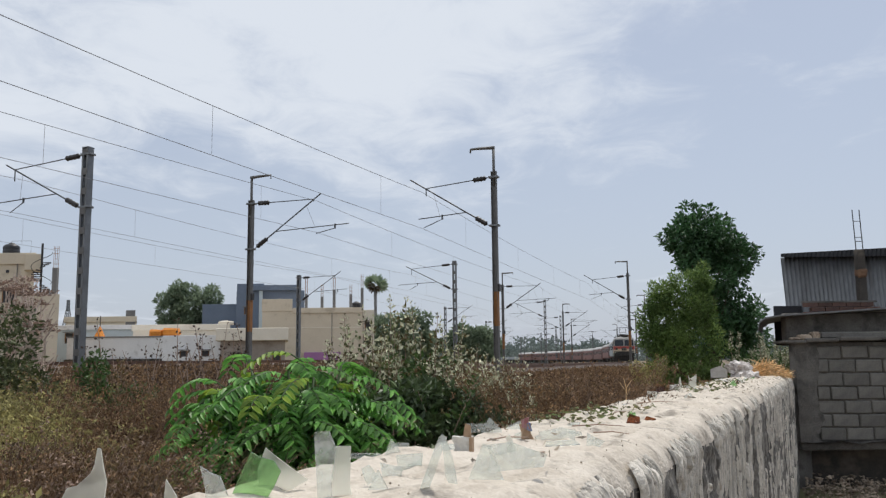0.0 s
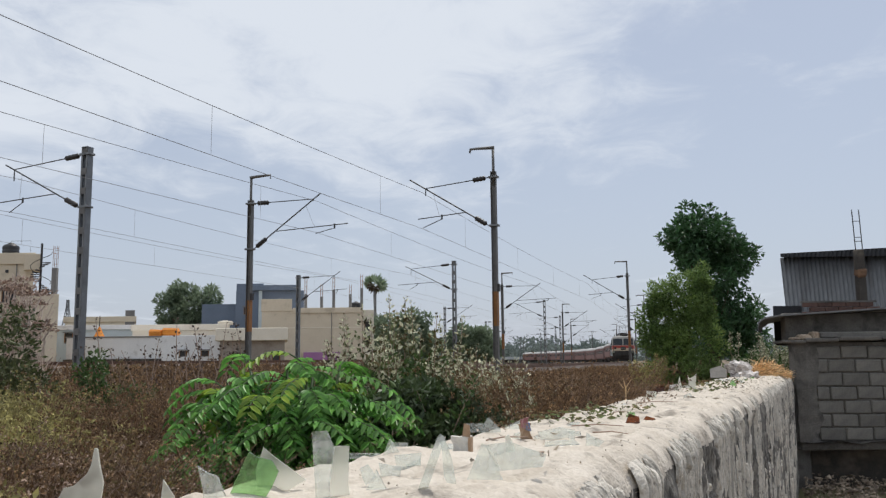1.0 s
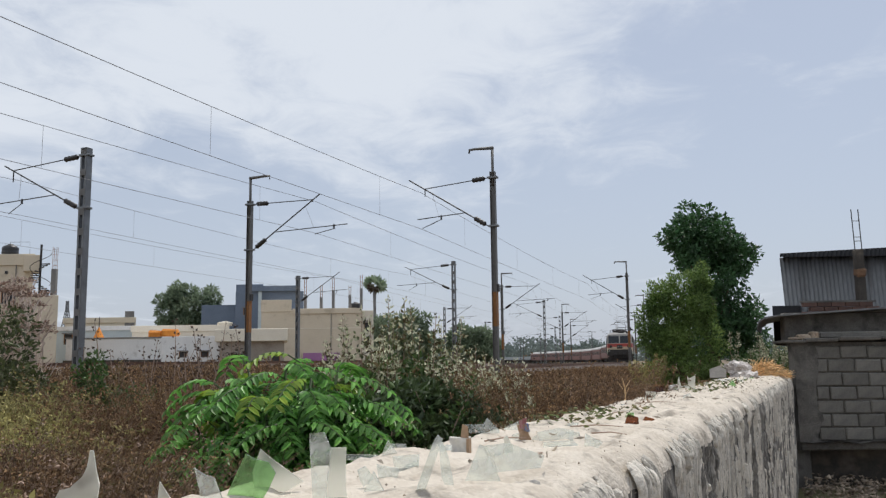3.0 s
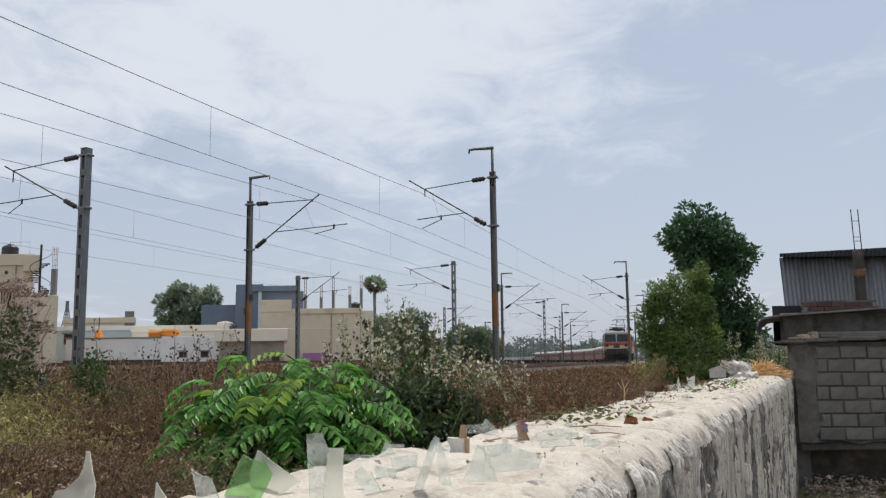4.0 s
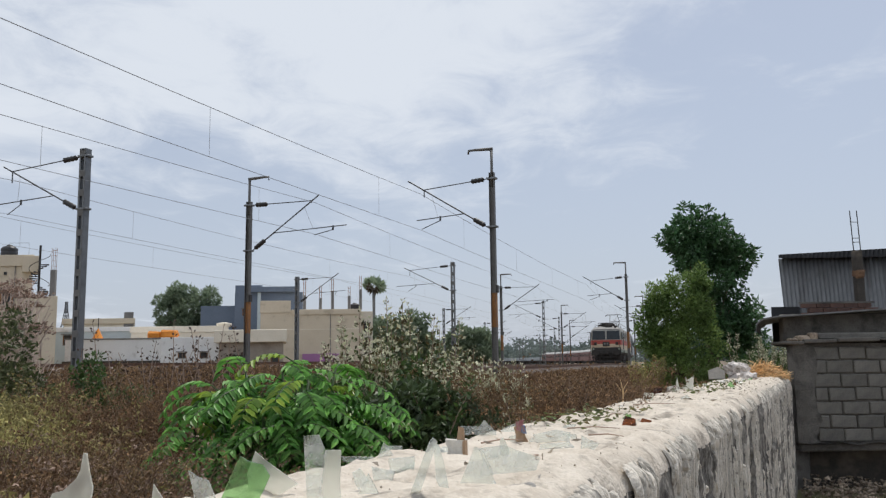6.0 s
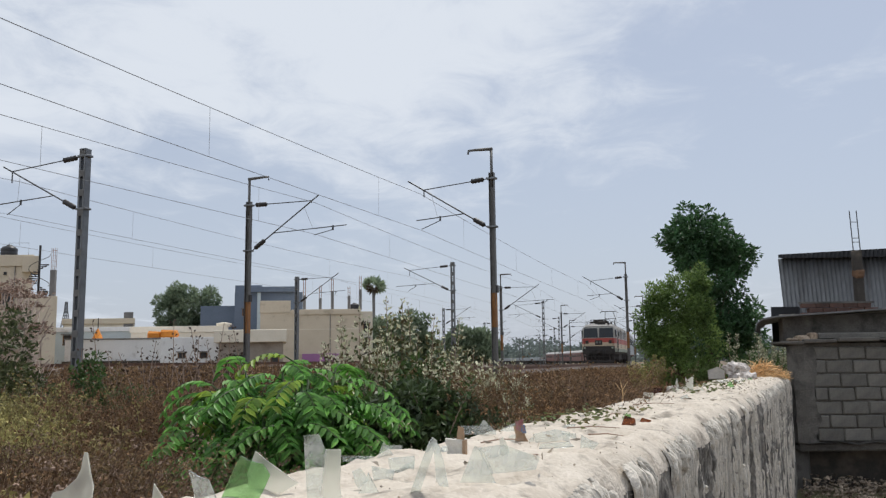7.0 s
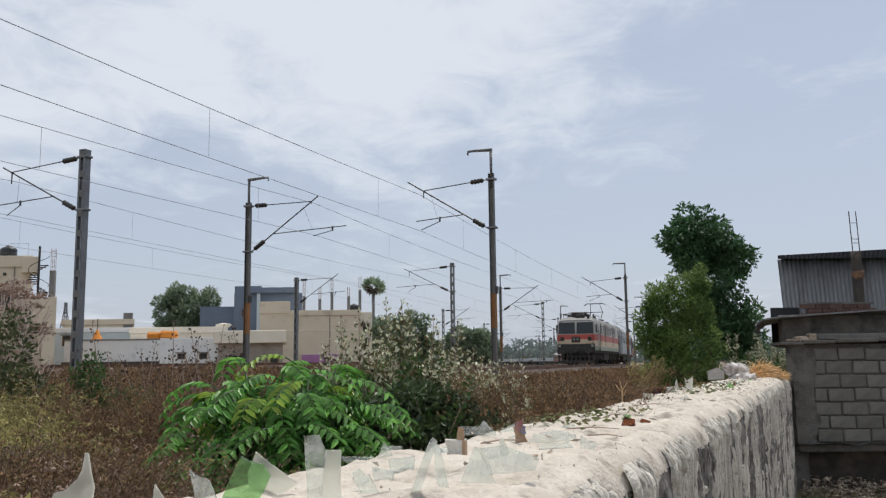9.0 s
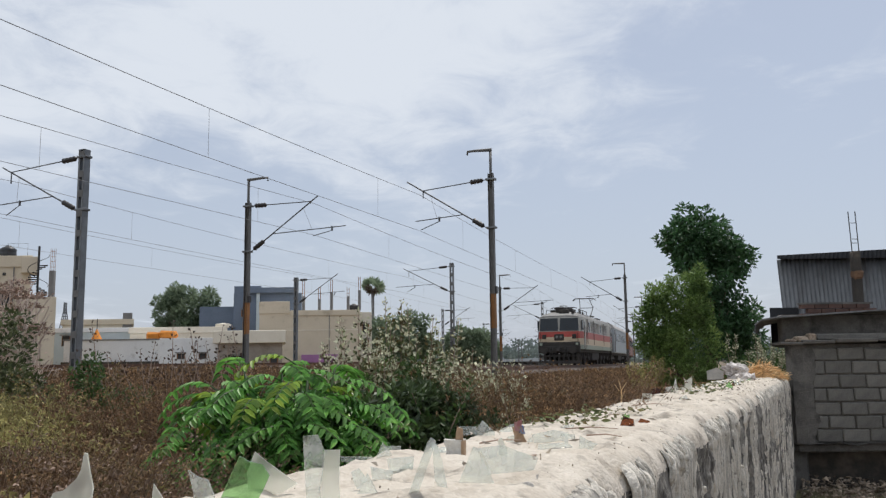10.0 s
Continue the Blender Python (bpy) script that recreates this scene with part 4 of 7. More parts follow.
        for i in range(9):
            x = -1.3 + i * 0.325
            box(x - 0.06, x + 0.06, min(yb, yb + e * 0.1), max(yb, yb + e * 0.1), 0.2, 0.8, 0, bm)
        yy = sorted((yb, yb + e * 0.14))
        box(-1.4, 1.4, yy[0], yy[1], 0.15, 0.34, 0, bm)
        box(-1.4, 1.4, yy[0], yy[1], 0.62, 0.72, 0, bm)
        part("cattle_guard", bm, TM["under"], t, "black barred cattle guard")
        # fouled lower apron with hoses and steps
        yy = sorted((plan_y(1.5, e) - e * 0.1, plan_y(1.5, e) + e * 0.07))
        part("apron", box(-1.43, 1.43, yy[0], yy[1], 1.30, 1.62, 0.04), TM["under"], t, "soot black apron under the cream band")
        for x in (-0.62, -0.45, 0.42, 0.6):
            part("brake_hose", tube([(x, yb + e * 0.06, 1.2), (x, yb + e * 0.22, 1.05), (x + 0.03, yb + e * 0.2, 0.62)], 0.035, 6), TM["hose"], t)
        for x in (-1.25, 1.25):
            part("lamp_iron", box(x - 0.09, x + 0.09, min(yb, yb + e * 0.1), max(yb, yb + e * 0.1), 1.38, 1.56, 0.02), TM["loco_green"], t)
        part("coupler", box(-0.14, 0.14, min(yb, yb + e * 0.45), max(yb, yb + e * 0.45), 0.95, 1.2, 0.04), TM["under"], t)
        for x in (-1.3, 1.3):
            part("handrail", tube([(x, plan_y(1.4, e) + e * 0.06, 1.4), (x, plan_y(2.2, e) + e * 0.06, 2.25)], 0.018, 5), TM["under"], t)
    # sides: doors, windows, louvres
    for sx in (-1, 1):
        for y in (hl - 1.75, -hl + 1.75):
            x0, x1 = sorted((sx * 1.51, sx * 1.585))
            d = part("cab_door", box(x0, x1, y - 0.33, y + 0.33, 1.25, 3.2, 0.01), TM["loco_grey"], t)
            x0, x1 = sorted((sx * 1.55, sx * 1.595))
            part("door_window", box(x0, x1, y - 0.2, y + 0.2, 2.5, 3.05), TM["pane"], d)
            for dy in (-0.42, 0.42):
                part("handrail", tube([(sx * 1.63, y + dy, 1.1), (sx * 1.63, y + dy, 2.7)], 0.02, 5), TM["under"], t)
            x0, x1 = sorted((sx * 1.41, sx * 1.61))
            part("step", box(x0, x1, y - 0.3, y + 0.3, 0.55, 0.6), TM["under"], t)
            k = 1 if y > 0 else -1
            x0, x1 = sorted((sx * 1.52, sx * 1.578))
            part("cab_window", box(x0, x1, y + k * 0.5 - 0.02, y + k * 0.5 + 0.5, 2.45, 3.1) if k > 0 else box(x0, x1, y - 1.0, y - 0.5, 2.45, 3.1), TM["pane"], t)
        for i, y in enumerate((5.2, 3.6, 2.0, 0.4, -1.2, -2.8, -4.4)):
            x0, x1 = sorted((sx * 1.49, sx * 1.58))
            if i in (0, 4):
                part("window", box(x0, x1, y - 0.3, y + 0.3, 2.45, 3.1, 0.02), TM["pane"], t)
            else:
                bm = bmesh.new()
                for k in range(9):
                    box(x0, x1, y - 0.62, y + 0.62, 2.40 + k * 0.09, 2.45 + k * 0.09, 0, bm)
                part("louvre", bm, TM["loco_roof"], t)
        for y in (6.2, 2.9, -2.9):
            x0, x1 = sorted((sx * 1.56, sx * 1.585))
            part("vertical_pipe", box(x0, x1, y - 0.09, y + 0.09, 1.5, 3.3), TM["under"], t, "dark service panel")
    # underframe
    part("frame", box(-1.35, 1.35, -hl + 0.4, hl - 0.4, 0.92, 1.14, 0.02), TM["under"], t)
    part("equipment_box", box(-1.25, 1.25, -1.9, 1.9, 0.35, 0.95, 0.06), TM["under"], t)
    for c in (5.6, -5.6):
        bm = bmesh.new()
        for x in (-1.16, 1.06):
            box(x, x + 0.1, c - 2.9, c + 2.9, 0.55, 0.85, 0.02, bm)
        for dy in (-2.0, 0, 2.0):
            for x in (-1.25, 1.05):
                box(x, x + 0.2, c + dy - 0.2, c + dy + 0.2, 0.36, 0.68, 0.03, bm)
            for x in (-1.2, 1.2):
                for e in (-0.55, 0.55):
                    tube([(x, c + dy + e, 0.5), (x, c + dy + e, 0.95)], 0.1, 8, bm)
        for x in (-1.2, 1.2):
            for e in (-2.6, 2.6):
                tube([(x, c + e, 0.25), (x, c + e, 1.0)], 0.07, 6, bm)
        part("bogie", bm, TM["under"], t)
        for dy in (-2.0, 0, 2.0):
            WHEELS.append((build_wheel_pair(t, c + dy), c + dy))
    # roof gear
    for y in (hl - 2.4, -hl + 2.4):
        bm = bmesh.new()
        for x in (-0.6, 0.6):
            box(x - 0.05, x + 0.05, y - 0.9, y + 0.9, 3.78, 3.88, 0, bm)
        for k in (-0.8, 0, 0.8):
            box(-0.7, 0.7, y + k - 0.05, y + k + 0.05, 3.84, 3.92, 0, bm)
            for x in (-0.6, 0.6):
                tube([(x, y + k, 3.62), (x, y + k, 3.86)], [0.11, 0.08], 8, bm)
        part("roof_frame", bm, TM["under"], t)
    for x0, x1, y0, y1, z1 in ((-0.8, -0.25, -3.0, -1.6, 3.98), (-0.2, 0.35, -2.7, -1.35, 4.1), (0.4, 0.85, -3.1, -1.9, 3.95), (-0.6, 0.1, -1.5, -1.1, 3.9)):
        part("roof_hatch", box(x0, x1, hl + y0, hl + y1, 3.6, z1, 0.04), TM["under"], t)
    for y in (3.0, 0.6, -2.0):
        part("roof_hatch", box(-0.6, 0.6, y - 0.8, y + 0.8, 3.74, 3.92, 0.04), TM["loco_roof"], t)
    for x, y in ((0.8, 4.9), (-0.8, 4.4), (0.9, 1.9), (0.8, -0.6), (-0.7, 2.5)):
        part("roof_insulator", tube([(x, y, 3.55), (x, y, 3.7), (x, y, 3.72), (x, y, 4.05)], [0.12, 0.12, 0.07, 0.06], 8), TM["under"], t)
    part("roof_cable", tube([(0.8, 6.6, 3.95), (0.8, 4.9, 4.07), (0.9, 1.9, 4.07), (0.8, -0.6, 4.05), (0.4, -5.5, 4.0)], 0.03, 6), TM["under"], t)
    for x in (-1.15, 1.15):
        part("roof_rail", tube([(x, 7.6, 3.6), (x, 7.4, 3.95), (x, 3.5, 3.95), (x, 3.3, 3.6)], 0.025, 5), TM["under"], t)
    part("horn", tube([(-0.9, 8.0, 3.62), (-0.9, 8.3, 3.68), (-0.9, 8.4, 3.68)], [0.05, 0.06, 0.12], 8), TM["under"], t)
    # raised pantograph at the rear cab end, folded one in front
    y = -3.7
    pan = part("pantograph", box(-0.65, 0.65, y - 0.65, y + 0.65, 3.92, 4.0), TM["under"], t, "raised black pantograph")
    knee = [(-0.55, y - 0.95, 4.75), (0.55, y - 0.95, 4.75)]
    head = [(-0.4, y + 0.25, 5.42), (0.4, y + 0.25, 5.42)]
    for k, x in ((0, -0.5), (1, 0.5)):
        part("lower_arm", tube([(x, y + 0.45, 4.0), knee[k]], 0.035, 6), TM["under"], pan)
        part("upper_arm", tube([knee[k], head[k]], 0.028, 6), TM["under"], pan)
    part("cross_arm", tube([knee[0], knee[1]], 0.03, 6), TM["under"], pan)
    for dy in (0.08, 0.42):
        part("collector_strip", tube([(-0.95, y + dy, 5.30), (-0.75, y + dy, 5.46), (0.75, y + dy, 5.46), (0.95, y + dy, 5.30)], 0.03, 6), TM["under"], pan)
    y = hl - 2.6
    pan = part("pantograph", box(-0.6, 0.6, y - 0.6, y + 0.6, 4.0, 4.06), TM["under"], t, "folded black pantograph")
    for x in (-0.5, 0.5):
        part("lower_arm", tube([(x, y + 0.5, 4.06), (x, y - 0.8, 4.14)], 0.03, 6), TM["under"], pan)
    part("collector_strip", tube([(-0.95, y, 4.06), (-0.75, y, 4.13), (0.75, y, 4.13), (0.95, y, 4.06)], 0.03, 6), TM["under"], pan)
    return t


def build_coach(paint, label, length=21.6, low=False):
    t = thing("railway_coach" if not low else "freight_wagon", label, "railway coach" if not low else "freight wagon", group="coaches of the train")
    hl = length / 2 - 0.3
    if low:
        part("deck", box(-1.45, 1.45, -hl, hl, 0.95, 1.25, 0.03), TM["under"], t)
        part("side_wall", box(-1.5, 1.5, -hl, hl, 1.25, 2.35, 0.05), TM["coach_grey"], t)
    else:
        part("body", box(-1.6, 1.6, -hl, hl, 1.05, 3.3, 0.05), paint, t)
        arc = [(-1.62, 3.26), (-1.5, 3.55), (-1.1, 3.78), (-0.5, 3.9), (0.5, 3.9), (1.1, 3.78), (1.5, 3.55), (1.62, 3.26)]
        part("roof", prism(arc, -hl - 0.02, hl + 0.02), TM["coach_roof"], t, "pale weathered arched roof")
        for e in (-1, 1):
            yy = sorted((e * hl, e * (hl + 0.25)))
            part("gangway", box(-0.6, 0.6, yy[0], yy[1], 1.1, 3.4, 0.03), TM["under"], t)
        n = 9
        for i in range(n):
            y = -hl + 2.6 + i * (2 * hl - 5.2) / (n - 1)
            for x0, x1 in ((-1.615, -1.5), (1.5, 1.615)):
                part("window", box(x0, x1, y - 0.55, y + 0.55, 2.15, 2.85), TM["pane"], t)
        for y in (-hl + 0.9, hl - 0.9):
            for x0, x1 in ((-1.62, -1.5), (1.5, 1.62)):
                part("door", box(x0, x1, y - 0.36, y + 0.36, 1.15, 3.1), TM["under"], t)
    part("underframe", box(-1.3, 1.3, -hl + 0.2, hl - 0.2, 0.85, 1.06), TM["under"], t)
    part("battery_box", box(-1.25, 1.25, -2.2, 2.0, 0.4, 0.86, 0.04), TM["under"], t)
    for c in (hl - 3.6, -hl + 3.6):
        bm = bmesh.new()
        for x in (-1.1, 1.0):
            box(x, x + 0.1, c - 1.9, c + 1.9, 0.5, 0.75, 0, bm)
        for dy in (-1.45, 1.45):
            for x in (-0.84, 0.84):
                bmesh.ops.create_cone(bm, cap_ends=True, segments=14, radius1=0.46, radius2=0.46, depth=0.13, matrix=Matrix.Translation((x, c + dy, 0.46)) @ Matrix.Rotation(math.pi / 2, 4, "Y"))
        part("bogie", bm, TM["under"], t)
    return t


TRAIN = []


def build_train():
    TRAIN.append((build_loco(), 0.0, LOCO_L))
    back = LOCO_L + 0.5
    grey = build_coach(TM["coach_grey"], "blue grey railway coach behind the locomotive", 21.6)
    TRAIN.append((grey, back, 21.6)); back += 22.2
    brown = build_coach(TM["coach_brown"], "maroon brown railway coach with pale roof", 21.6)
    for i in range(8):
        ob = brown if i == 0 else copy_thing(brown, Matrix())
        TRAIN.append((ob, back, 21.6)); back += 22.2
    low = build_coach(None, "low grey freight wagon at the rear of the train", 13.0, True)
    for i in range(8):
        ob = low if i == 0 else copy_thing(low, Matrix())
        TRAIN.append((ob, back, 13.0)); back += 13.7


build_train()


def motions():
    for ob, back, length in TRAIN:
        walk(ob, [(t / 2, train_pose(back, length, t / 2)) for t in range(21)])
    turn = math.degrees(SPEED / 0.52)
    for w, y in WHEELS:
        # rolling forwards, towards +y
        walk(w, [(i / 10, pose(0, y, 0.52, -turn * i / 10)) for i in range(101)])


# ---- houses beyond the tracks ----


def wall_box(parent, name, x0, x1, y0, y1, z0, z1, material, bevel=0.02, label=""):
    bm = box(x0, x1, y0, y1, z0, z1, bevel)
    for v in bm.verts:          # the plots stand askew: side walls run back towards the west
        v.co.x += x1 / y0 * (v.co.y - y0)
    return part(name, bm, material, parent, label)


def window(parent, x, z, w, h, y, grille=True):
    """A window set into a wall that faces -y."""
    wn = part("window", box(x - w / 2, x + w / 2, y - 0.03, y + 0.1, z, z + h), M["dark"], parent, "dark window opening")
    for a, b, c, d in ((x - w / 2 - 0.08, x - w / 2, z, z + h), (x + w / 2, x + w / 2 + 0.08, z, z + h)):
        part("frame", box(a, b, y - 0.06, y + 0.05, c, d), M["rust"], wn)
    part("sunshade", box(x - w / 2 - 0.2, x + w / 2 + 0.2, y - 0.45, y + 0.05, z + h + 0.05, z + h + 0.15), M["concrete"], wn)
    part("sill", box(x - w / 2 - 0.1, x + w / 2 + 0.1, y - 0.1, y + 0.05, z - 0.08, z), M["concrete"], wn)
    return wn


def rebar_column(parent, x, y, z0, z1, top, w=0.3):
    col = part("column", box(x - w / 2, x + w / 2, y - w / 2, y + w / 2, z0, z1, 0.02), M["concrete"], parent, "raw concrete column stub")
    for dx in (-w * 0.35, w * 0.35):
        for dy in (-w * 0.35, w * 0.35):
            part("reinforcing_bar", tube([(x + dx, y + dy, z1), (x + dx * 1.1, y + dy, top)], 0.022, 5), M["rust"], col)
    z = z1 + 0.4
    while z < top:
        bm = bmesh.new()
        k = w * 0.36
        for a, b in (((-k, -k), (k, -k)), ((k, -k), (k, k)), ((k, k), (-k, k)), ((-k, k), (-k, -k))):
            tube([(x + a[0], y + a[1], z), (x + b[0], y + b[1], z)], 0.012, 4, bm)
        part("tie_ring", bm, M["rust"], col)
        z += 0.55


def water_tank(x, y, z, r, h, label="black ribbed plastic water tank on a roof", m="plastic"):
    pts, rad = [], []
    for f, k in ((0, 0.9), (0.06, 1.0), (0.2, 1.0), (0.22, 0.96), (0.3, 1.0), (0.45, 1.0), (0.47, 0.96), (0.55, 1.0), (0.72, 1.0), (0.85, 0.75), (0.92, 0.4), (0.93, 0.34), (1.0, 0.34)):
        pts.append((0, 0, h * f)); rad.append(r * k)
    ob = tagged(bm_obj("water_tank", tube(pts, rad, 18), M[m], True), label, "water tank")
    ob.matrix_basis = pose(x, y, z)


def houses():
    g = "houses beyond the tracks"
    # tall beige house with a spiral stair
    t = thing("house", "tall beige house with an outside spiral stair", "house", (0, 0, 1.0), 0, g)
    wall_box(t, "wall", -60, -43.6, 90, 102, 0, 12.6, M["beige"])
    wall_box(t, "parapet", -60, -43.4, 89.8, 90.1, 11.6, 12.8, M["beige"])
    wall_box(t, "balcony", -44.3, -42.5, 89.2, 92, 10.9, 12.6, M["beige"], 0.03)
    wall_box(t, "lower_wing", -44, -39.9, 88, 89.7, 0, 8.2, M["beige"], 0.03)
    window(t, -49.5, 7.6, 1.4, 1.3, 90)
    window(t, -46.2, 7.6, 1.2, 1.3, 90)
    part("drain_pipe", tube([(-45.4, 89.9, 5), (-45.4, 89.9, 12)], 0.06, 6), M["concrete"], t)
    part("vent", box(-46.6, -46.3, 89.9, 90.1, 10.7, 11.0), M["dark"], t)
    rebar_column(t, -40.7, 88.6, 8.2, 11.0, 13.3, 0.5)
    st = part("stair_pole", tube([(-42.2, 88.6, 8.2), (-42.2, 88.6, 13.6)], 0.12, 8), M["insul"], t, "dark spiral stair pole")
    for i in range(16):
        a = i * 0.42
        z = 8.4 + i * 0.21
        part("tread", tube([(-42.2, 88.6, z), (-42.2 + 0.95 * math.cos(a), 88.6 + 0.95 * math.sin(a), z)], [0.05, 0.09], 5), M["insul"], st)
    part("stair_rail", tube([(-42.2 + 1.0 * math.cos(i * 0.21), 88.6 + 1.0 * math.sin(i * 0.21), 9.3 + i * 0.105) for i in range(34)], 0.035, 5), M["insul"], st)
    part("roof_rail", tube([(-46.2, 90, 12.8), (-46.2, 90, 14.1), (-44.1, 90, 14.1), (-44.1, 90, 12.8)], 0.02, 5), M["insul"], t)
    water_tank(-46.9, 91.4, 13.6, 0.85, 1.5)
    water_tank(-49.5, 91.4, 13.6, 0.85, 1.5)
    # white yard buildings
    t = thing("house", "long low whitewashed building with flat parapet", "house", (0, 0, 1.0), 0, g)
    wall_box(t, "wall", -42, -31.2, 95, 103, 0, 3.85, M["white"])
    wall_box(t, "coping", -42.1, -31.1, 94.9, 95.3, 3.85, 4.0, M["concrete"])
    wall_box(t, "plinth", -42.1, -24.6, 94.6, 94.96, 0, 1.5, M["dark_cement"])
    wall_box(t, "bright_wall", -31.18, -24.6, 94.4, 101, 1.0, 4.0, M["white"])
    for x in (-28.8, -26.4):
        window(t, x, 1.75, 0.7, 0.55, 94.4)
    for x, w in ((-32.4, 1.5), (-30.8, 1.8)):
        ob = bmesh.new()
        box(-w / 2, w / 2, -0.7, 0.7, 0, 0.85, 0.2, ob)
        for v in ob.verts:
            v.co += Vector((noise.noise(v.co * 2), noise.noise(v.co * 3), noise.noise(v.co * 2.5))) * 0.14
        c = tagged(bm_obj("tarpaulin_cover", ob, M["orange"]), "bright orange tarpaulin heaped on a flat roof", "tarpaulin", "tarpaulins")
        c.matrix_basis = pose(x, 96.2, 4.86 if x < -31.2 else 5.01)
    water_tank(-27.2, 106, 6.6, 0.95, 0.55, "pale cream plastic water tank on a roof", "cream")
    t = thing("house", "pale blue painted house with a small window", "house", (0, 0, 1.0), 0, g)
    wall_box(t, "wall", -52, -38.4, 106, 114, 0, 5.5, M["paleblue"])
    wall_box(t, "parapet", -52, -38.3, 105.8, 106, 5.2, 5.75, M["white"])
    window(t, -46.6, 3.6, 0.9, 1.2, 106)
    t = thing("house", "ochre roofed house with a rooftop pillar", "house", (0, 0, 1.0), 0, g)
    wall_box(t, "wall", -56, -45.6, 126, 134, 0, 7.1, M["cream"])
    wall_box(t, "roof_slab", -56.2, -45.4, 125.7, 134, 7.1, 7.9, M["beige"])
    wall_box(t, "pillar", -47.1, -45.7, 125.8, 127, 5.9, 8.8, M["concrete"])
    t = thing("shrine_spire", "small orange and white rooftop spire", "spire", (-39.6, 98, 4.85))
    part("cone", tube([(0, 0, 0), (0, 0, 0.25), (0, 0, 1.4)], [0.62, 0.6, 0.05], 10), M["orange"], t)
    part("staff", tube([(0, 0, 1.2), (0, 0, 2.6)], 0.05, 5), M["insul"], t)
    # cream house behind, low house with deep fascia
    t = thing("house", "cream flat roofed house behind the white yard", "house", (0, 0, 1.0), 0, g)
    wall_box(t, "wall", -38, -26.2, 104, 110, 0, 5.45, M["cream"])
    wall_box(t, "parapet", -38.1, -26.1, 103.8, 104, 4.9, 5.65, M["cream"])
    t = thing("house", "low single storey house with deep cream fascia", "house", (0, 0, 1.0), 0, g)
    # the fascia's shade is painted into this wall's colour
    wall_box(t, "wall", -24.3, -17.3, 92.6, 100, 0, 3.35, M["shaded_plaster"])
    wall_box(t, "fascia", -24.6, -16.8, 91.7, 101, 3.3, 4.65, M["cream"], 0.05)
    for x in (-22.6, -21.6, -18.2):
        window(t, x, 1.1, 0.75, 0.85, 92.6)
    # blue grey house
    t = thing("house", "modern blue grey house with flat roofs", "house", (0, 0, 1.0), 0, g)
    wall_box(t, "wall", -30.6, -20.6, 125, 137, 0, 11.4, M["bluegrey"])
    wall_box(t, "left_wing", -36, -30.4, 126.5, 135, 0, 9.6, M["bluegrey"])
    wall_box(t, "roof_slab", -28.8, -21.4, 124.4, 137, 11.4, 12.2, M["bluegrey"], 0.03)
    wall_box(t, "stair_tower", -30.6, -26.6, 125.2, 132, 11.4, 12.5, M["bluegrey"])
    wall_box(t, "fin", -27.2, -26.7, 124.7, 125.2, 3, 11.4, M["paleblue"])
    window(t, -28.9, 8.0, 0.9, 1.0, 125)
    # large beige house with unfinished columns
    t = thing("house", "large beige house with unfinished rooftop columns", "house", (0, 0, 1.0), 0, g)
    wall_box(t, "wall", -24.0, -10.8, 112, 126, 0, 7.85, M["beige"])
    # right side of the house; sunlight on it is painted as cream
    wall_box(t, "sunlit_side", -10.9, -9.3, 112.6, 126, 0, 7.7, M["cream"])
    wall_box(t, "upper_room", -24.05, -20.0, 111.9, 118, 7.6, 9.2, M["beige"])
    wall_box(t, "parapet", -19.9, -10.75, 111.85, 112.2, 7.3, 8.0, M["beige"])
    wall_box(t, "painted_base", -18.4, -13.6, 111.7, 111.96, 0, 2.2, M["purple"], 0.02, "faded purple painted lower wall")
    part("floor_line", box(-23.9, -10.9, 111.96, 111.995, 5.35, 5.45), M["cream"], t)
    part("drain_pipe", tube([(-14.8, 111.9, 1), (-14.8, 111.9, 7.4)], 0.05, 6), M["concrete"], t)
    for x, h, top in ((-18.3, 10.1, 12.6), (-16.2, 9.7, 11.7), (-14.6, 10.6, 12.6), (-12.4, 10.0, 11.6), (-10.9, 10.8, 13.0)):
        rebar_column(t, x, 112.5, 7.9, h - 0.2, top - 0.6, 0.36)
    for z in (3.0, 5.0):
        window(t, -10.1, z, 0.7, 1.1, 112.6)
    water_tank(-11.8, 114, 8.9, 0.75, 1.0)
    # far lattice tower
    t = thing("lattice_tower", "far thin steel lattice telecom tower", "tower", (-177, 400, 1))
    for sx in (-1, 1):
        for sy in (-1, 1):
            part("leg", tube([(4 * sx, 4 * sy, 0), (0.5 * sx, 0.5 * sy, 27), (0.4 * sx, 0.4 * sy, 31)], 0.22, 4), M["galv"], t)
    z = 4.0
    while z < 28:
        k = 4 - 3.5 * z / 27
        k2 = 4 - 3.5 * (z + 3) / 27
        for sy in (-1, 1):
            part("brace", tube([(-k, k * sy, z), (max(k2, 0.4), max(k2, 0.4) * sy, z + 3)], 0.12, 4), M["galv"], t)
            part("brace", tube([(k, k * sy, z), (-max(k2, 0.4), max(k2, 0.4) * sy, z + 3)], 0.12, 4), M["galv"], t)
        z += 3


houses()

# ---- block building beside the wall ----


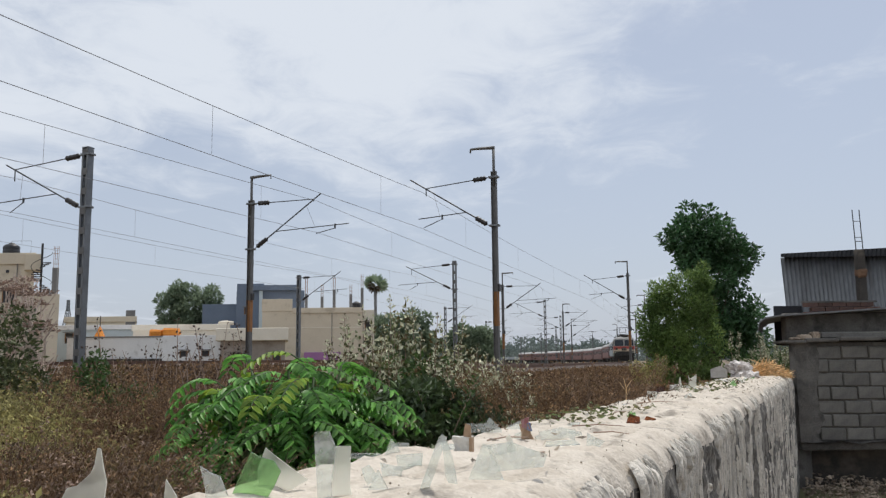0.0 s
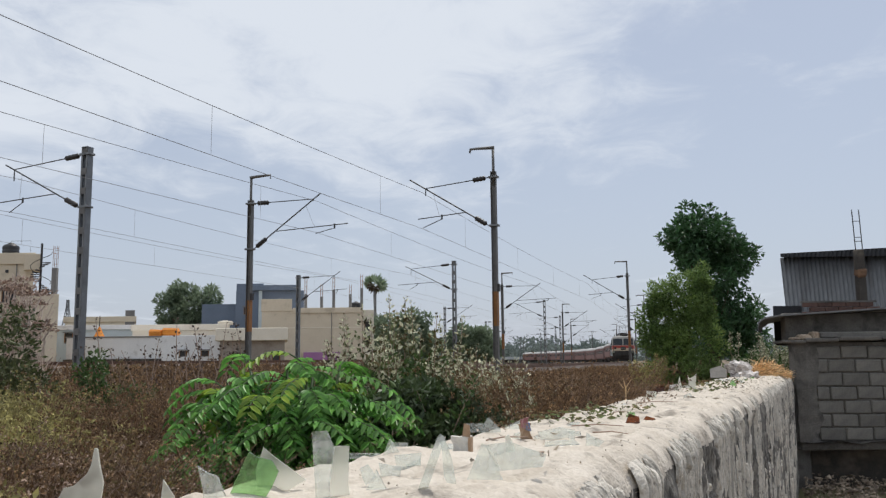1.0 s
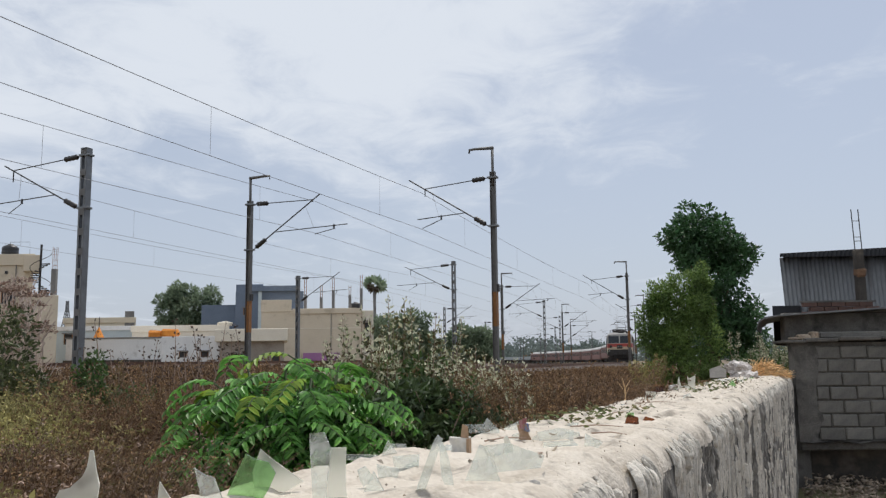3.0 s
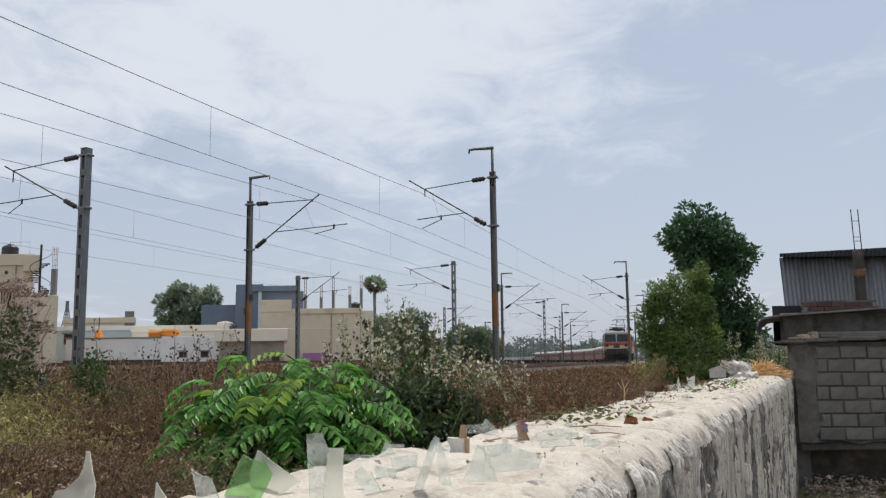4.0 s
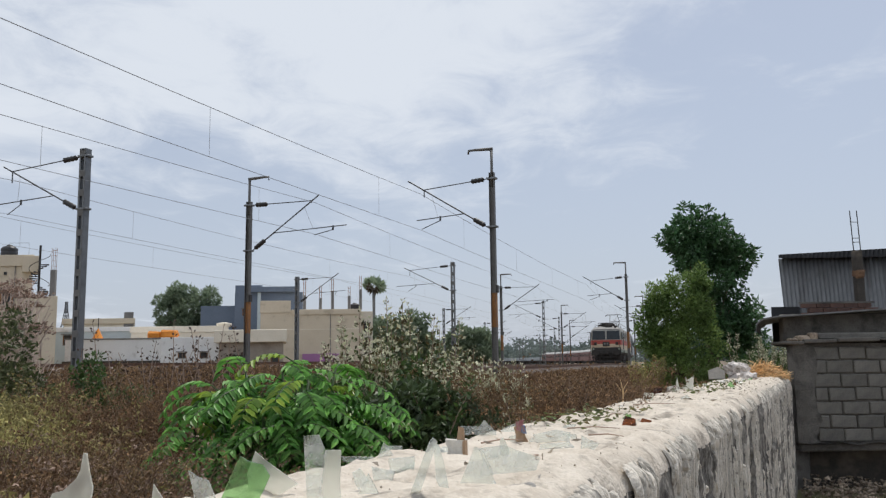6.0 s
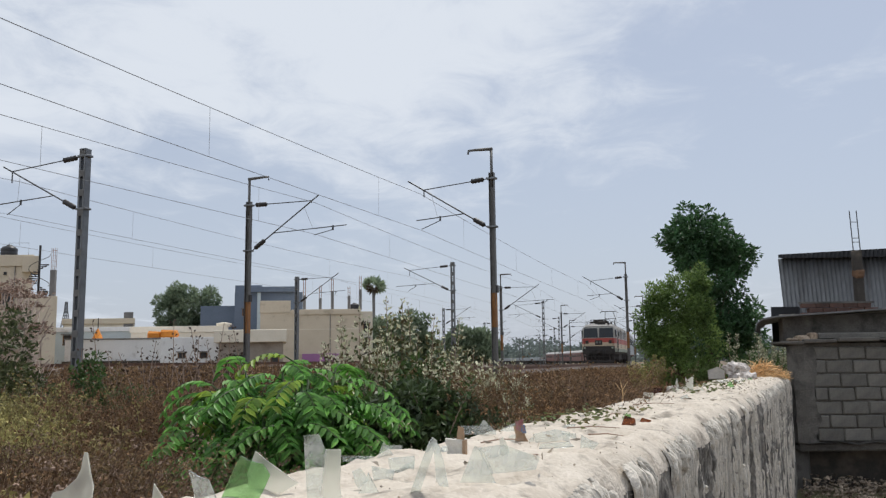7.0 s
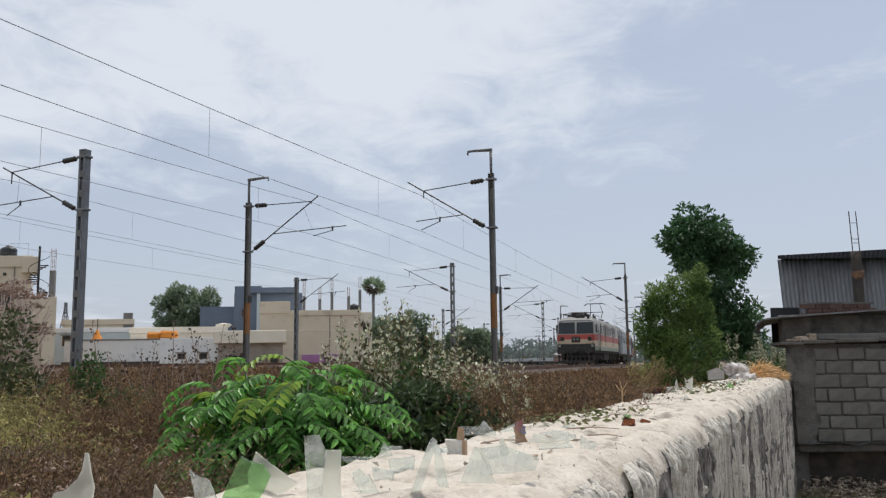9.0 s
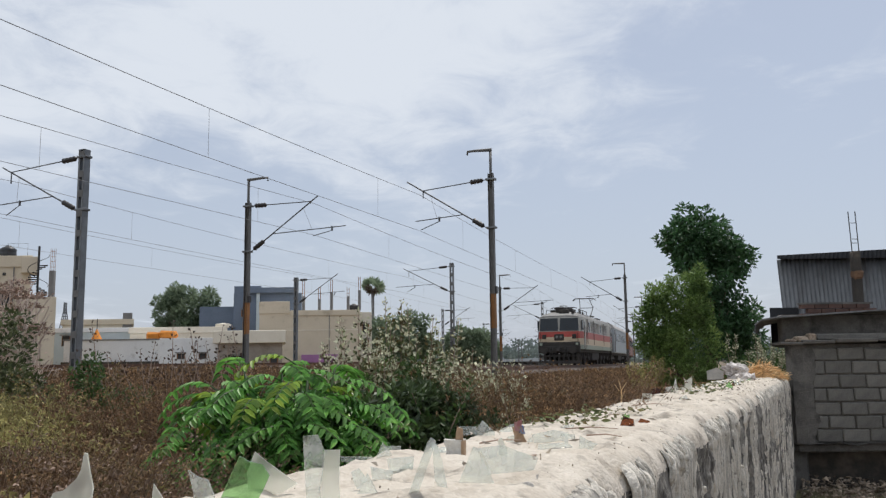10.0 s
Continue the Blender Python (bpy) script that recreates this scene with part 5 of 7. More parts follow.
def corrugated(name, x0, x1, zlo, zhi, y, pitch, depth, material, parent, rise=0.0, lean=0.0):
    n = int((x1 - x0) / (pitch / 6))
    V, Fs = [], []
    for i in range(n + 1):
        x = x0 + (x1 - x0) * i / n
        w = depth * math.sin(2 * math.pi * (x - x0) / pitch)
        for z, k in ((zlo, 0), (zhi + rise * (x - x0), 1)):
            V.append((x + lean * k, y + w, z))
            V.append((x + lean * k, y + w + 0.012, z))
    for i in range(n):
        a, b = 4 * i, 4 * i + 4
        Fs += [(a, b, b + 2, a + 2), (a + 1, a + 3, b + 3, b + 1), (a + 2, b + 2, b + 3, a + 3)]
    return arrays(name, V, Fs, material, parent=parent, smooth=True)


def skew_box(x0, x1, y0, y1, z0, z1, k=0.47):
    """A box whose sides run back along the compound wall's line."""
    bm = box(x0, x1, y0, y1, z0, z1)
    for v in bm.verts:
        v.co.x += k * (v.co.y - y0)
    return bm


def block_building():
    t = thing("block_building", "unplastered grey cement block building with tin shed above", "building", (0, 0, 0))
    y = 12.8
    part("front_wall", box(5.22, 11.0, y + 0.03, y + 0.25, 0.74, 2.2), M["mortar"], t)
    part("side_wall", skew_box(5.24, 5.45, y + 0.25, 19.0, 0.0, 2.2), M["mortar"], t)
    # corner pillar: uneven plaster smeared over the block ends
    bm = bmesh.new()
    cols = []
    for i in range(41):
        z = 0.74 + 1.45 * i / 40
        edge = 5.53 + 0.10 * noise.noise((3.1, 0.0, z * 4.2)) + 0.04 * noise.noise((7.7, 0.0, z * 15))
        cols.append([bm.verts.new(c) for c in ((5.2 + 0.012 * noise.noise((1.0, 0.0, z * 9)), y + 0.2, z), (5.2 + 0.02 * noise.noise((2.0, 0.0, z * 7)), y - 0.025, z), (5.36, y - 0.035 + 0.012 * noise.noise((5.0, 0.0, z * 8)), z), (edge, y - 0.018, z), (edge + 0.01, y + 0.2, z))])
    for a, b in zip(cols, cols[1:]):
        for k in range(5):
            bm.faces.new((a[k], a[(k + 1) % 5], b[(k + 1) % 5], b[k]))
    bm.faces.new(cols[0]); bm.faces.new(cols[-1])
    bmesh.ops.recalc_face_normals(bm, faces=bm.faces[:])
    part("ground_beam", box(5.24, 11.0, y + 0.02, y + 0.7, 0.62, 0.74, 0.02), M["mortar"], t, "rough concrete ground beam over a dark gap")
    part("corner_pillar", bm, M["mortar"], t, "roughly plastered grey corner pillar")
    # lies in a shaded recess, and is coloured near-black for that shade too
    part("plinth", box(5.30, 11.0, y + 0.55, y + 0.8, -0.1, 0.74, 0.02), M["dark_cement"], t, "set back plinth with its shade in the colour")
    lip = bmesh.new()
    bmesh.ops.create_grid(lip, x_segments=40, y_segments=3, size=0.5, matrix=Matrix.Translation((8.1, y + 0.0, 0.745)) @ Matrix.Diagonal((5.8, 0.16, 1, 1)))
    for v in lip.verts:
        v.co.z += 0.035 * noise.noise(v.co * 5)
    part("plinth_lip", lip, M["mortar"], t)
    # ledge of thin slabs with a broken end
    x = 5.0
    for i, w in enumerate((0.34, 0.5, 0.62, 0.7, 0.8, 0.8, 0.8, 0.8)):
        bm = box(x, x + w - 0.015, y - 0.16 + 0.03 * (i % 2), y + 0.3, 2.195 + 0.028 * (x - 5.0), 2.235 + 0.028 * (x - 5.0) + 0.012 * (i % 3), 0.012)
        for v in bm.verts:
            v.co += Vector((noise.noise(v.co * 9), noise.noise(v.co * 8), noise.noise(v.co * 7))) * 0.02
        part("ledge_slab", bm, M["mortar"], t)
        x += w
    for x, w, h in ((5.28, 0.16, 0.09), (5.46, 0.12, 0.13), (5.14, 0.14, 0.05)):
        bm = box(x, x + w, y - 0.08, y + 0.12, 2.235, 2.235 + h, 0.03)
        for v in bm.verts:
            v.co += Vector((noise.noise(v.co * 9), noise.noise(v.co * 8), 0)) * 0.03
        part("loose_stone", bm, M["rubble"], t)
    part("parapet", box(5.2, 11.0, y + 0.28, y + 0.46, 2.2, 2.66, 0.02), M["mortar"], t)
    part("parapet_coping", box(5.62, 11.0, y + 0.02, y + 0.27, 2.262, 2.36, 0.02), M["block"], t)
    # sloping sheet over the side, bent down at its free end
    prof = [(4.66, 2.40), (4.68, 2.50), (4.78, 2.565), (5.0, 2.60), (11.0, 2.95)]
    bm = bmesh.new()
    V = [[bm.verts.new((px + 0.4 * (yy - y + 0.05), yy, pz + dz + 0.02)) for px, pz in prof] for yy, dz in ((y - 0.05, 0), (y + 2.0, 0), (y - 0.05, -0.022), (y + 2.0, -0.022))]
    for i in range(len(prof) - 1):
        for a, b in ((0, 1), (2, 3), (0, 2), (1, 3)):
            bm.faces.new((V[a][i], V[a][i + 1], V[b][i + 1], V[b][i]))
    bmesh.ops.recalc_face_normals(bm, faces=bm.faces[:])
    part("roof_sheet", bm, M["tin"], t, "thin grey asbestos roof sheet", False)
    part("side_store", skew_box(5.62, 6.1, 14.6, 17, 2.2, 2.86), M["tin_dark"], t, "dark tin store wall")
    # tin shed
    # solid filler, coloured as dark as the shed's unlit inside
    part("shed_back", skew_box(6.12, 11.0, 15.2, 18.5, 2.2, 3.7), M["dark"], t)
    corrugated("shed_wall", 6.06, 11.0, 2.2, 3.74, 15.05, 0.076, 0.012, M["tin"], t, 0.03, -0.08)
    corrugated("shed_roof_edge", 5.93, 11.0, 3.735, 3.80, 14.9, 0.076, 0.014, M["tin_dark"], t, 0.045, 0.0)
    bm = skew_box(5.95, 11.0, 14.9, 18.6, 3.79, 3.80)
    for v in bm.verts:
        v.co.z += (v.co.x - 5.95 - 0.47 * (v.co.y - 14.9)) * 0.045
    part("shed_roof", bm, M["tin_dark"], t)
    part("post", box(7.055, 7.185, 14.45, 14.6, 2.3, 3.80, 0.012), M["dark_cement"], t, "dark unfinished concrete post")
    for dx in (7.06, 7.18):
        part("reinforcing_bar", tube([(dx, 14.5, 3.8), (dx - 0.02, 14.5, 4.5)], 0.009, 5), M["insul"], t)
    for z in (3.95, 4.02, 4.3):
        part("tie_ring", tube([(7.05, 14.5, z), (7.17, 14.5, z)], 0.006, 4), M["insul"], t)
    bm = box(7.035, 7.205, 14.42, 14.6, 3.33, 3.49, 0.03)
    for v in bm.verts:
        v.co += Vector((noise.noise(v.co * 7), 0, noise.noise(v.co * 6))) * 0.04
    part("clay_lump", bm, M["rust_dull"], t, "rusty brown bracket on the post")
    part("brick_wall_top", box(5.98, 7.2, 14.2, 14.32, 2.885, 2.915), M["mortar"], t)
    me = None
    for r in range(3):
        for i in range(5):
            x = 6.0 + i * 0.232 + (0.11 if r % 2 else 0)
            if me is None:
                b = part("brick", box(-0.11, 0.11, -0.055, 0.055, -0.034, 0.034, 0.004), M["brick"], t)
                me = b.data
            else:
                b = new("brick", me); b.parent = t
            b.matrix_basis = pose(x + 0.11, 14.26, 2.70 + r * 0.076, 0, 0, random.uniform(-2, 2))
    # cement blocks of the front, four worn shapes
    shapes = []
    for k in range(4):
        bm = box(-0.193, 0.193, -0.03, 0.03, -0.091, 0.091, 0.014)
        for v in bm.verts:
            q = v.co * 14 + Vector((k * 9.1, 0, 0))
            v.co += Vector((noise.noise(q), 0.6 * noise.noise(q * 1.3), noise.noise(q * 1.7))) * 0.011
        shapes.append(bm)
    meshes = []
    turn = 0
    for r in range(7):
        z = 0.85 + r * 0.2
        x = 5.5 + (0.0 if r % 2 else -0.0)
        first = True
        while x < 9.6:
            w = 0.2 if (first and r % 2) else 0.4
            first = False
            if r == 2 and 5.95 < x < 6.0:
                x += 0.09
            if turn < 4:
                b = part("cement_block", shapes[turn], M["block"], t)
                meshes.append(b.data)
            else:
                b = new("cement_block", meshes[random.randrange(4)]); b.parent = t
            turn += 1
            m = pose(x + w / 2, y + 0.026 + random.uniform(-0.010, 0.010), z + random.uniform(-0.007, 0.007), 0, random.uniform(-0.9, 0.9), random.uniform(-0.8, 0.8))
            b.matrix_basis = m @ Matrix.Diagonal(((w - random.uniform(0.012, 0.03)) / 0.386, 1, random.uniform(0.96, 1.02), 1))
            x += w


block_building()


def rubble():
    rng = np.random.default_rng(8)
    n = 9000
    c = np.stack([rng.uniform(2.2, 9, n), rng.uniform(6, 13.3, n)], -1)
    v = -((c[:, 0] - WALL_EDGE.x) * WALL_N.x + (c[:, 1] - WALL_EDGE.y) * WALL_N.y)
    c = c[v < -0.08]
    n = len(c)
    base = np.array([(1, 0, 0), (-1, 0, 0), (0, 1, 0), (0, -1, 0), (0, 0, 1), (0, 0, -1)], float)
    size = rng.uniform(0.012, 0.05, (n, 1, 1)) * rng.uniform(0.5, 1.3, (n, 1, 3)) * np.array((1, 1, 0.5))
    V = base[None] * size + rng.normal(0, 0.012, (n, 6, 3)) + np.concatenate([c, ground_z(c[:, 0], c[:, 1])[:, None] + 0.03 + 0.16 * sstep(c[:, 1:], 11.6, 12.7) * rng.random((n, 1))], 1)[:, None]
    f = np.array([(0, 2, 4), (2, 1, 4), (1, 3, 4), (3, 0, 4), (2, 0, 5), (1, 2, 5), (3, 1, 5), (0, 3, 5)])
    arrays("rubble", V.reshape(-1, 3), (f[None] + 6 * np.arange(n)[:, None, None]).reshape(-1, 3), M["rubble"], "stuff", "broken brick and stone rubble with dry litter", "rubble")


rubble()
# ---- plants ----


def rot_frames(dirs, rng):
    """For unit directions, a side and a normal each, turned at random."""
    up = rng.normal(size=dirs.shape)
    side = np.cross(dirs, up)
    side /= np.linalg.norm(side, axis=1)[:, None] + 1e-9
    return side, np.cross(side, dirs)


def leaves(points, dirs, length, width, rng, fold=0.15):
    """Pointed leaves, four corners each, from points along dirs."""
    n = len(points)
    dirs = dirs / (np.linalg.norm(dirs, axis=1)[:, None] + 1e-9)
    side, nor = rot_frames(dirs, rng)
    ln = length * rng.uniform(0.65, 1.25, (n, 1))
    wd = width * rng.uniform(0.7, 1.2, (n, 1))
    a = points
    b = points + dirs * ln * 0.45 + side * wd * 0.5 + nor * ln * fold
    c = points + dirs * ln
    d = points + dirs * ln * 0.45 - side * wd * 0.5 + nor * ln * fold
    V = np.stack([a, b, c, d], 1).reshape(-1, 3)
    return V, np.arange(4 * n).reshape(n, 4)


def blob_points(blobs, n, rng, shell=0.45):
    """Points in the outer part of the ellipsoids (x, y, z, rx, ry, rz), with lumps."""
    B = np.array(blobs, float)
    w = (B[:, 3] * B[:, 4] * B[:, 5]) ** 0.67
    i = rng.choice(len(B), n, p=w / w.sum())
    d = rng.normal(size=(n, 3))
    d /= np.linalg.norm(d, axis=1)[:, None]
    lump = 1 + 0.16 * np.sin(7 * d[:, 0] + i) * np.cos(6 * d[:, 2] + 2 * i) + 0.10 * np.sin(13 * d[:, 1] + 11 * d[:, 2])
    r = (1 - shell * rng.random(n) ** 1.6) * lump
    return B[i, :3] + d * r[:, None] * B[i, 3:], d


def tree(name, label, at, blobs, n, leaf, width, material, trunk_r, seed, category="tree", group="", droop=0.0, forks=()):
    """blobs relative to the foot; every blob gets a limb."""
    rng = np.random.default_rng(seed)
    t = thing(name, label, category, at, 0, group)
    top = max(b[2] for b in blobs)
    low = min(b[2] for b in blobs)
    fork = max(0.3, low * 0.55)
    part("trunk", tube([(0, 0, -0.2), (0.03, 0, fork * 0.5), (0, 0.02, fork), (blobs[0][0] * 0.5, 0, (fork + blobs[0][2]) / 2), blobs[0][:3]], [trunk_r * 1.25, trunk_r, trunk_r * 0.85, trunk_r * 0.5, trunk_r * 0.15], 8), M["bark"], t, "", True)
    for b in blobs[1:]:
        mid = (b[0] * 0.45, b[1] * 0.45, fork + (b[2] - fork) * 0.55)
        part("limb", tube([(0, 0, fork * 0.9), mid, b[:3]], [trunk_r * 0.6, trunk_r * 0.35, trunk_r * 0.1], 6), M["bark"], t, "", True)
    # small clumps over each blob break the outline
    clumps = list(blobs)
    for bx, by, bz, rx, ry, rz in blobs:
        for _ in range(9):
            q = rng.normal(size=3)
            q /= np.linalg.norm(q)
            k = rng.uniform(0.22, 0.42)
            clumps.append((bx + q[0] * rx * 0.95, by + q[1] * ry * 0.95, bz + q[2] * rz * 0.95, rx * k, ry * k, rz * k))
    clumps = [(a, b, c, d * 0.86, e * 0.86, f * 0.86) if i < len(blobs) else (a, b, c, d, e, f) for i, (a, b, c, d, e, f) in enumerate(clumps)]
    P, d = blob_points(clumps, n, rng)
    dirs = d + rng.normal(0, 0.7, d.shape) + np.array((0, 0, -droop))
    V, F4 = leaves(P, dirs, leaf, width, rng)
    arrays("crown", V, F4, material, parent=t)
    return t


def put_trees():
    # tall dark tree and lighter bush beside the block building
    tree("tree", "tall dark green leafy tree behind the wall", (8.1, 26, 0.85),
         [(-0.35, 0, 4.75, 0.95, 0.9, 0.95), (0.45, 0.1, 4.45, 0.95, 0.9, 0.8), (-0.7, 0, 4.9, 0.55, 0.7, 0.6), (0.95, 0, 4.15, 0.6, 0.6, 0.6), (0.2, 0, 3.6, 0.8, 0.8, 0.6), (0.65, 0, 2.6, 0.85, 0.8, 0.95), (0.9, 0, 1.8, 0.7, 0.7, 0.8), (0.2, 0.3, 1.9, 0.9, 0.8, 0.9)],
         17000, 0.16, 0.075, M["leaf_dark"], 0.11, 3, droop=0.35)
    tree("bushy_tree", "feathery lighter green bushy tree beside a dark one", (6.65, 24, 0.85),
         [(-0.05, 0, 2.6, 0.62, 0.6, 0.75), (-0.5, 0, 2.2, 0.5, 0.6, 0.6), (0.35, 0, 2.55, 0.5, 0.6, 0.6), (-0.35, -0.2, 1.35, 0.7, 0.6, 0.65), (0.35, -0.2, 1.4, 0.75, 0.6, 0.7), (-0.75, 0, 1.6, 0.35, 0.4, 0.5), (0.55, 0, 3.3, 0.34, 0.3, 0.45), (0.15, 0, 3.1, 0.55, 0.5, 0.5), (-0.6, 0, 2.75, 0.42, 0.4, 0.5), (-0.95, 0, 2.0, 0.3, 0.35, 0.5), (-0.1, -0.3, 0.8, 0.95, 0.6, 0.5)],
         20000, 0.12, 0.042, M["leaf_feather"], 0.05, 4, droop=-0.2)
    tree("shrub", "dark shrubs with pale flower heads near a shed", (8.3, 21, 0.85),
         [(-0.3, 0, 0.9, 0.6, 0.5, 0.6), (0.4, 0, 0.8, 0.6, 0.5, 0.55), (-0.9, 0, 0.7, 0.5, 0.5, 0.5)], 3500, 0.12, 0.05, M["leaf_mid"], 0.03, 5, "shrub")
    # beyond the tracks, with aerial haze put into the leaf colour
    tree("tree", "round green tree behind low houses", (-39, 130, 1.0), [(-2.8, 0, 8.6, 2.2, 2.4, 3.2), (1.3, 0, 9.2, 3.4, 2.6, 3.2), (3.6, 0, 10.6, 1.4, 1.5, 2.2), (-2.0, 0, 11.2, 1.0, 1.3, 2.0), (-0.5, 0, 6.5, 3.4, 2.6, 2.2)], 9000, 0.75, 0.28, M["leaf_far_haze"], 0.35, 6, group="trees beyond the tracks")
    tree("tree", "broad dark green tree behind houses", (-6.8, 140, 1.0), [(-2.4, 0, 6.2, 2.8, 2.6, 2.6), (1.6, 0, 6.0, 3.0, 2.6, 2.6), (0, 0, 4.0, 4.6, 3, 2.6), (3.6, 0, 3.8, 2.2, 2.4, 2.2)], 7000, 0.8, 0.32, M["leaf_far_haze"], 0.35, 7, group="trees beyond the tracks")
    tree("tree", "broad dark green tree behind houses", (4.4, 150, 1.0), [(-1.6, 0, 5.4, 2.2, 2.6, 1.9), (1.8, 0, 4.2, 2.8, 2.6, 2.0), (0.2, 0, 3.0, 4.4, 3, 2.4), (-3.2, 0, 3.4, 1.8, 2.2, 1.8)], 7000, 0.8, 0.32, M["leaf_far_haze"], 0.35, 8, group="trees beyond the tracks")
    # palm
    rng = np.random.default_rng(9)
    t = thing("palmyra_palm", "slender palm with a round crown of fan leaves", "palm tree", (-14.6, 180, 1.0))
    part("trunk", tube([(0, 0, 0), (0.1, 0, 6), (0, 0, 12), (-0.05, 0, 16.6)], [0.42, 0.33, 0.3, 0.36], 10), M["concrete"], t, "", True)
    n = 34
    for i in range(n):
        a, e = i * 2.4, math.asin(-0.62 + 1.55 * ((i * 7) % n) / n)
        d = Vector((math.cos(a) * math.cos(e), math.sin(a) * math.cos(e), math.sin(e)))
        bm = bmesh.new()
        c = Vector((0, 0, 16.9)) + d * (1.15 if e > -0.3 else 0.3)
        s = d.orthogonal().normalized()
        s = (Matrix.Rotation(rng.uniform(0, 6.28), 3, d) @ s)
        u = d.cross(s)
        hub = bm.verts.new(c)
        tips = []
        for k in range(13):
            f = -1.25 + 2.5 * k / 12
            r = (1.75 if k % 2 == 0 else 1.1) * rng.uniform(0.9, 1.1)
            tips.append(bm.verts.new(c + d * math.cos(f) * r + s * math.sin(f) * r + u * 0.15 * math.cos(f * 2)))
        for p, q in zip(tips, tips[1:]):
            bm.faces.new((hub, p, q))
        part("fan_leaf", bm, M["leaf_far_haze"] if e > -0.25 else M["bark"], t)
    # tree belt far behind the tracks, its haze mixed into the leaf colour
    rng = np.random.default_rng(10)
    blobs = []
    for i in range(260):
        az = radians(-34 + 74 * i / 260)
        d = rng.uniform(430, 520)
        r = rng.uniform(5, 9)
        blobs.append((math.sin(az) * d, math.cos(az) * d, 1 + rng.uniform(1.5, 6.5), r, r, r * rng.uniform(0.6, 0.95)))
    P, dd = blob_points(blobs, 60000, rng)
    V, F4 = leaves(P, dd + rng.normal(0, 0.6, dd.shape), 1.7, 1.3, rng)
    arrays("far_trees", V, F4, M["leaf_haze"], "stuff", "distant belt of trees along the horizon, haze in the leaf colour", "trees")


put_trees()


def ribbon(p0, p1, p2, w, rng):
    """A thin tapering three sided stem through three points for n plants at once."""
    n = len(p0)
    a = rng.normal(size=(n, 3)); a[:, 2] = 0
    a /= np.linalg.norm(a, axis=1)[:, None] + 1e-9
    b = np.stack([-a[:, 1], a[:, 0], a[:, 2]], 1)
    V = []
    for p, k in ((p0, 1.0), (p1, 0.8), (p2, 0.35)):
        for c, s in ((1, 0), (-0.5, 0.866), (-0.5, -0.866)):
            V.append(p + (a * c + b * s) * (w * k)[:, None])
    V = np.stack(V, 1)
    f = []
    for r in (0, 3):
        for k in range(3):
            f.append((r + k, r + (k + 1) % 3, r + 3 + (k + 1) % 3, r + 3 + k))
    return V.reshape(-1, 3), (np.array(f)[None] + 9 * np.arange(n)[:, None, None]).reshape(-1, 4)


def weed_points(n, rng, near, far, az0=-33.0, az1=27.0):
    """Places in the field between the wall and the nearest track, evenly by area."""
    out = np.zeros((0, 2))
    while len(out) < n:
        r = np.sqrt(rng.uniform(near * near, far * far, n))
        az = np.radians(rng.uniform(az0, az1, n))
        x, y = r * np.sin(az), r * np.cos(az)
        v = -((x - WALL_EDGE.x) * WALL_N.x + (y - WALL_EDGE.y) * WALL_N.y)
        s, off = track_at(x, y)
        ok = (v > WALL_W + 0.12) & (off > 2.9) & (((x + 0.64) / 0.6) ** 2 + ((y - 3.3) / 1.0) ** 2 > 1) & (((x + 0.08) / 0.5) ** 2 + ((y - 4.6) / 1.3) ** 2 > 1)
        ok |= (v > -6) & (v <= WALL_W + 0.12) & (y > 19.5) & (off > 2.9)
        out = np.concatenate([out, np.stack([x[ok], y[ok]], 1)])
    return out[:n]


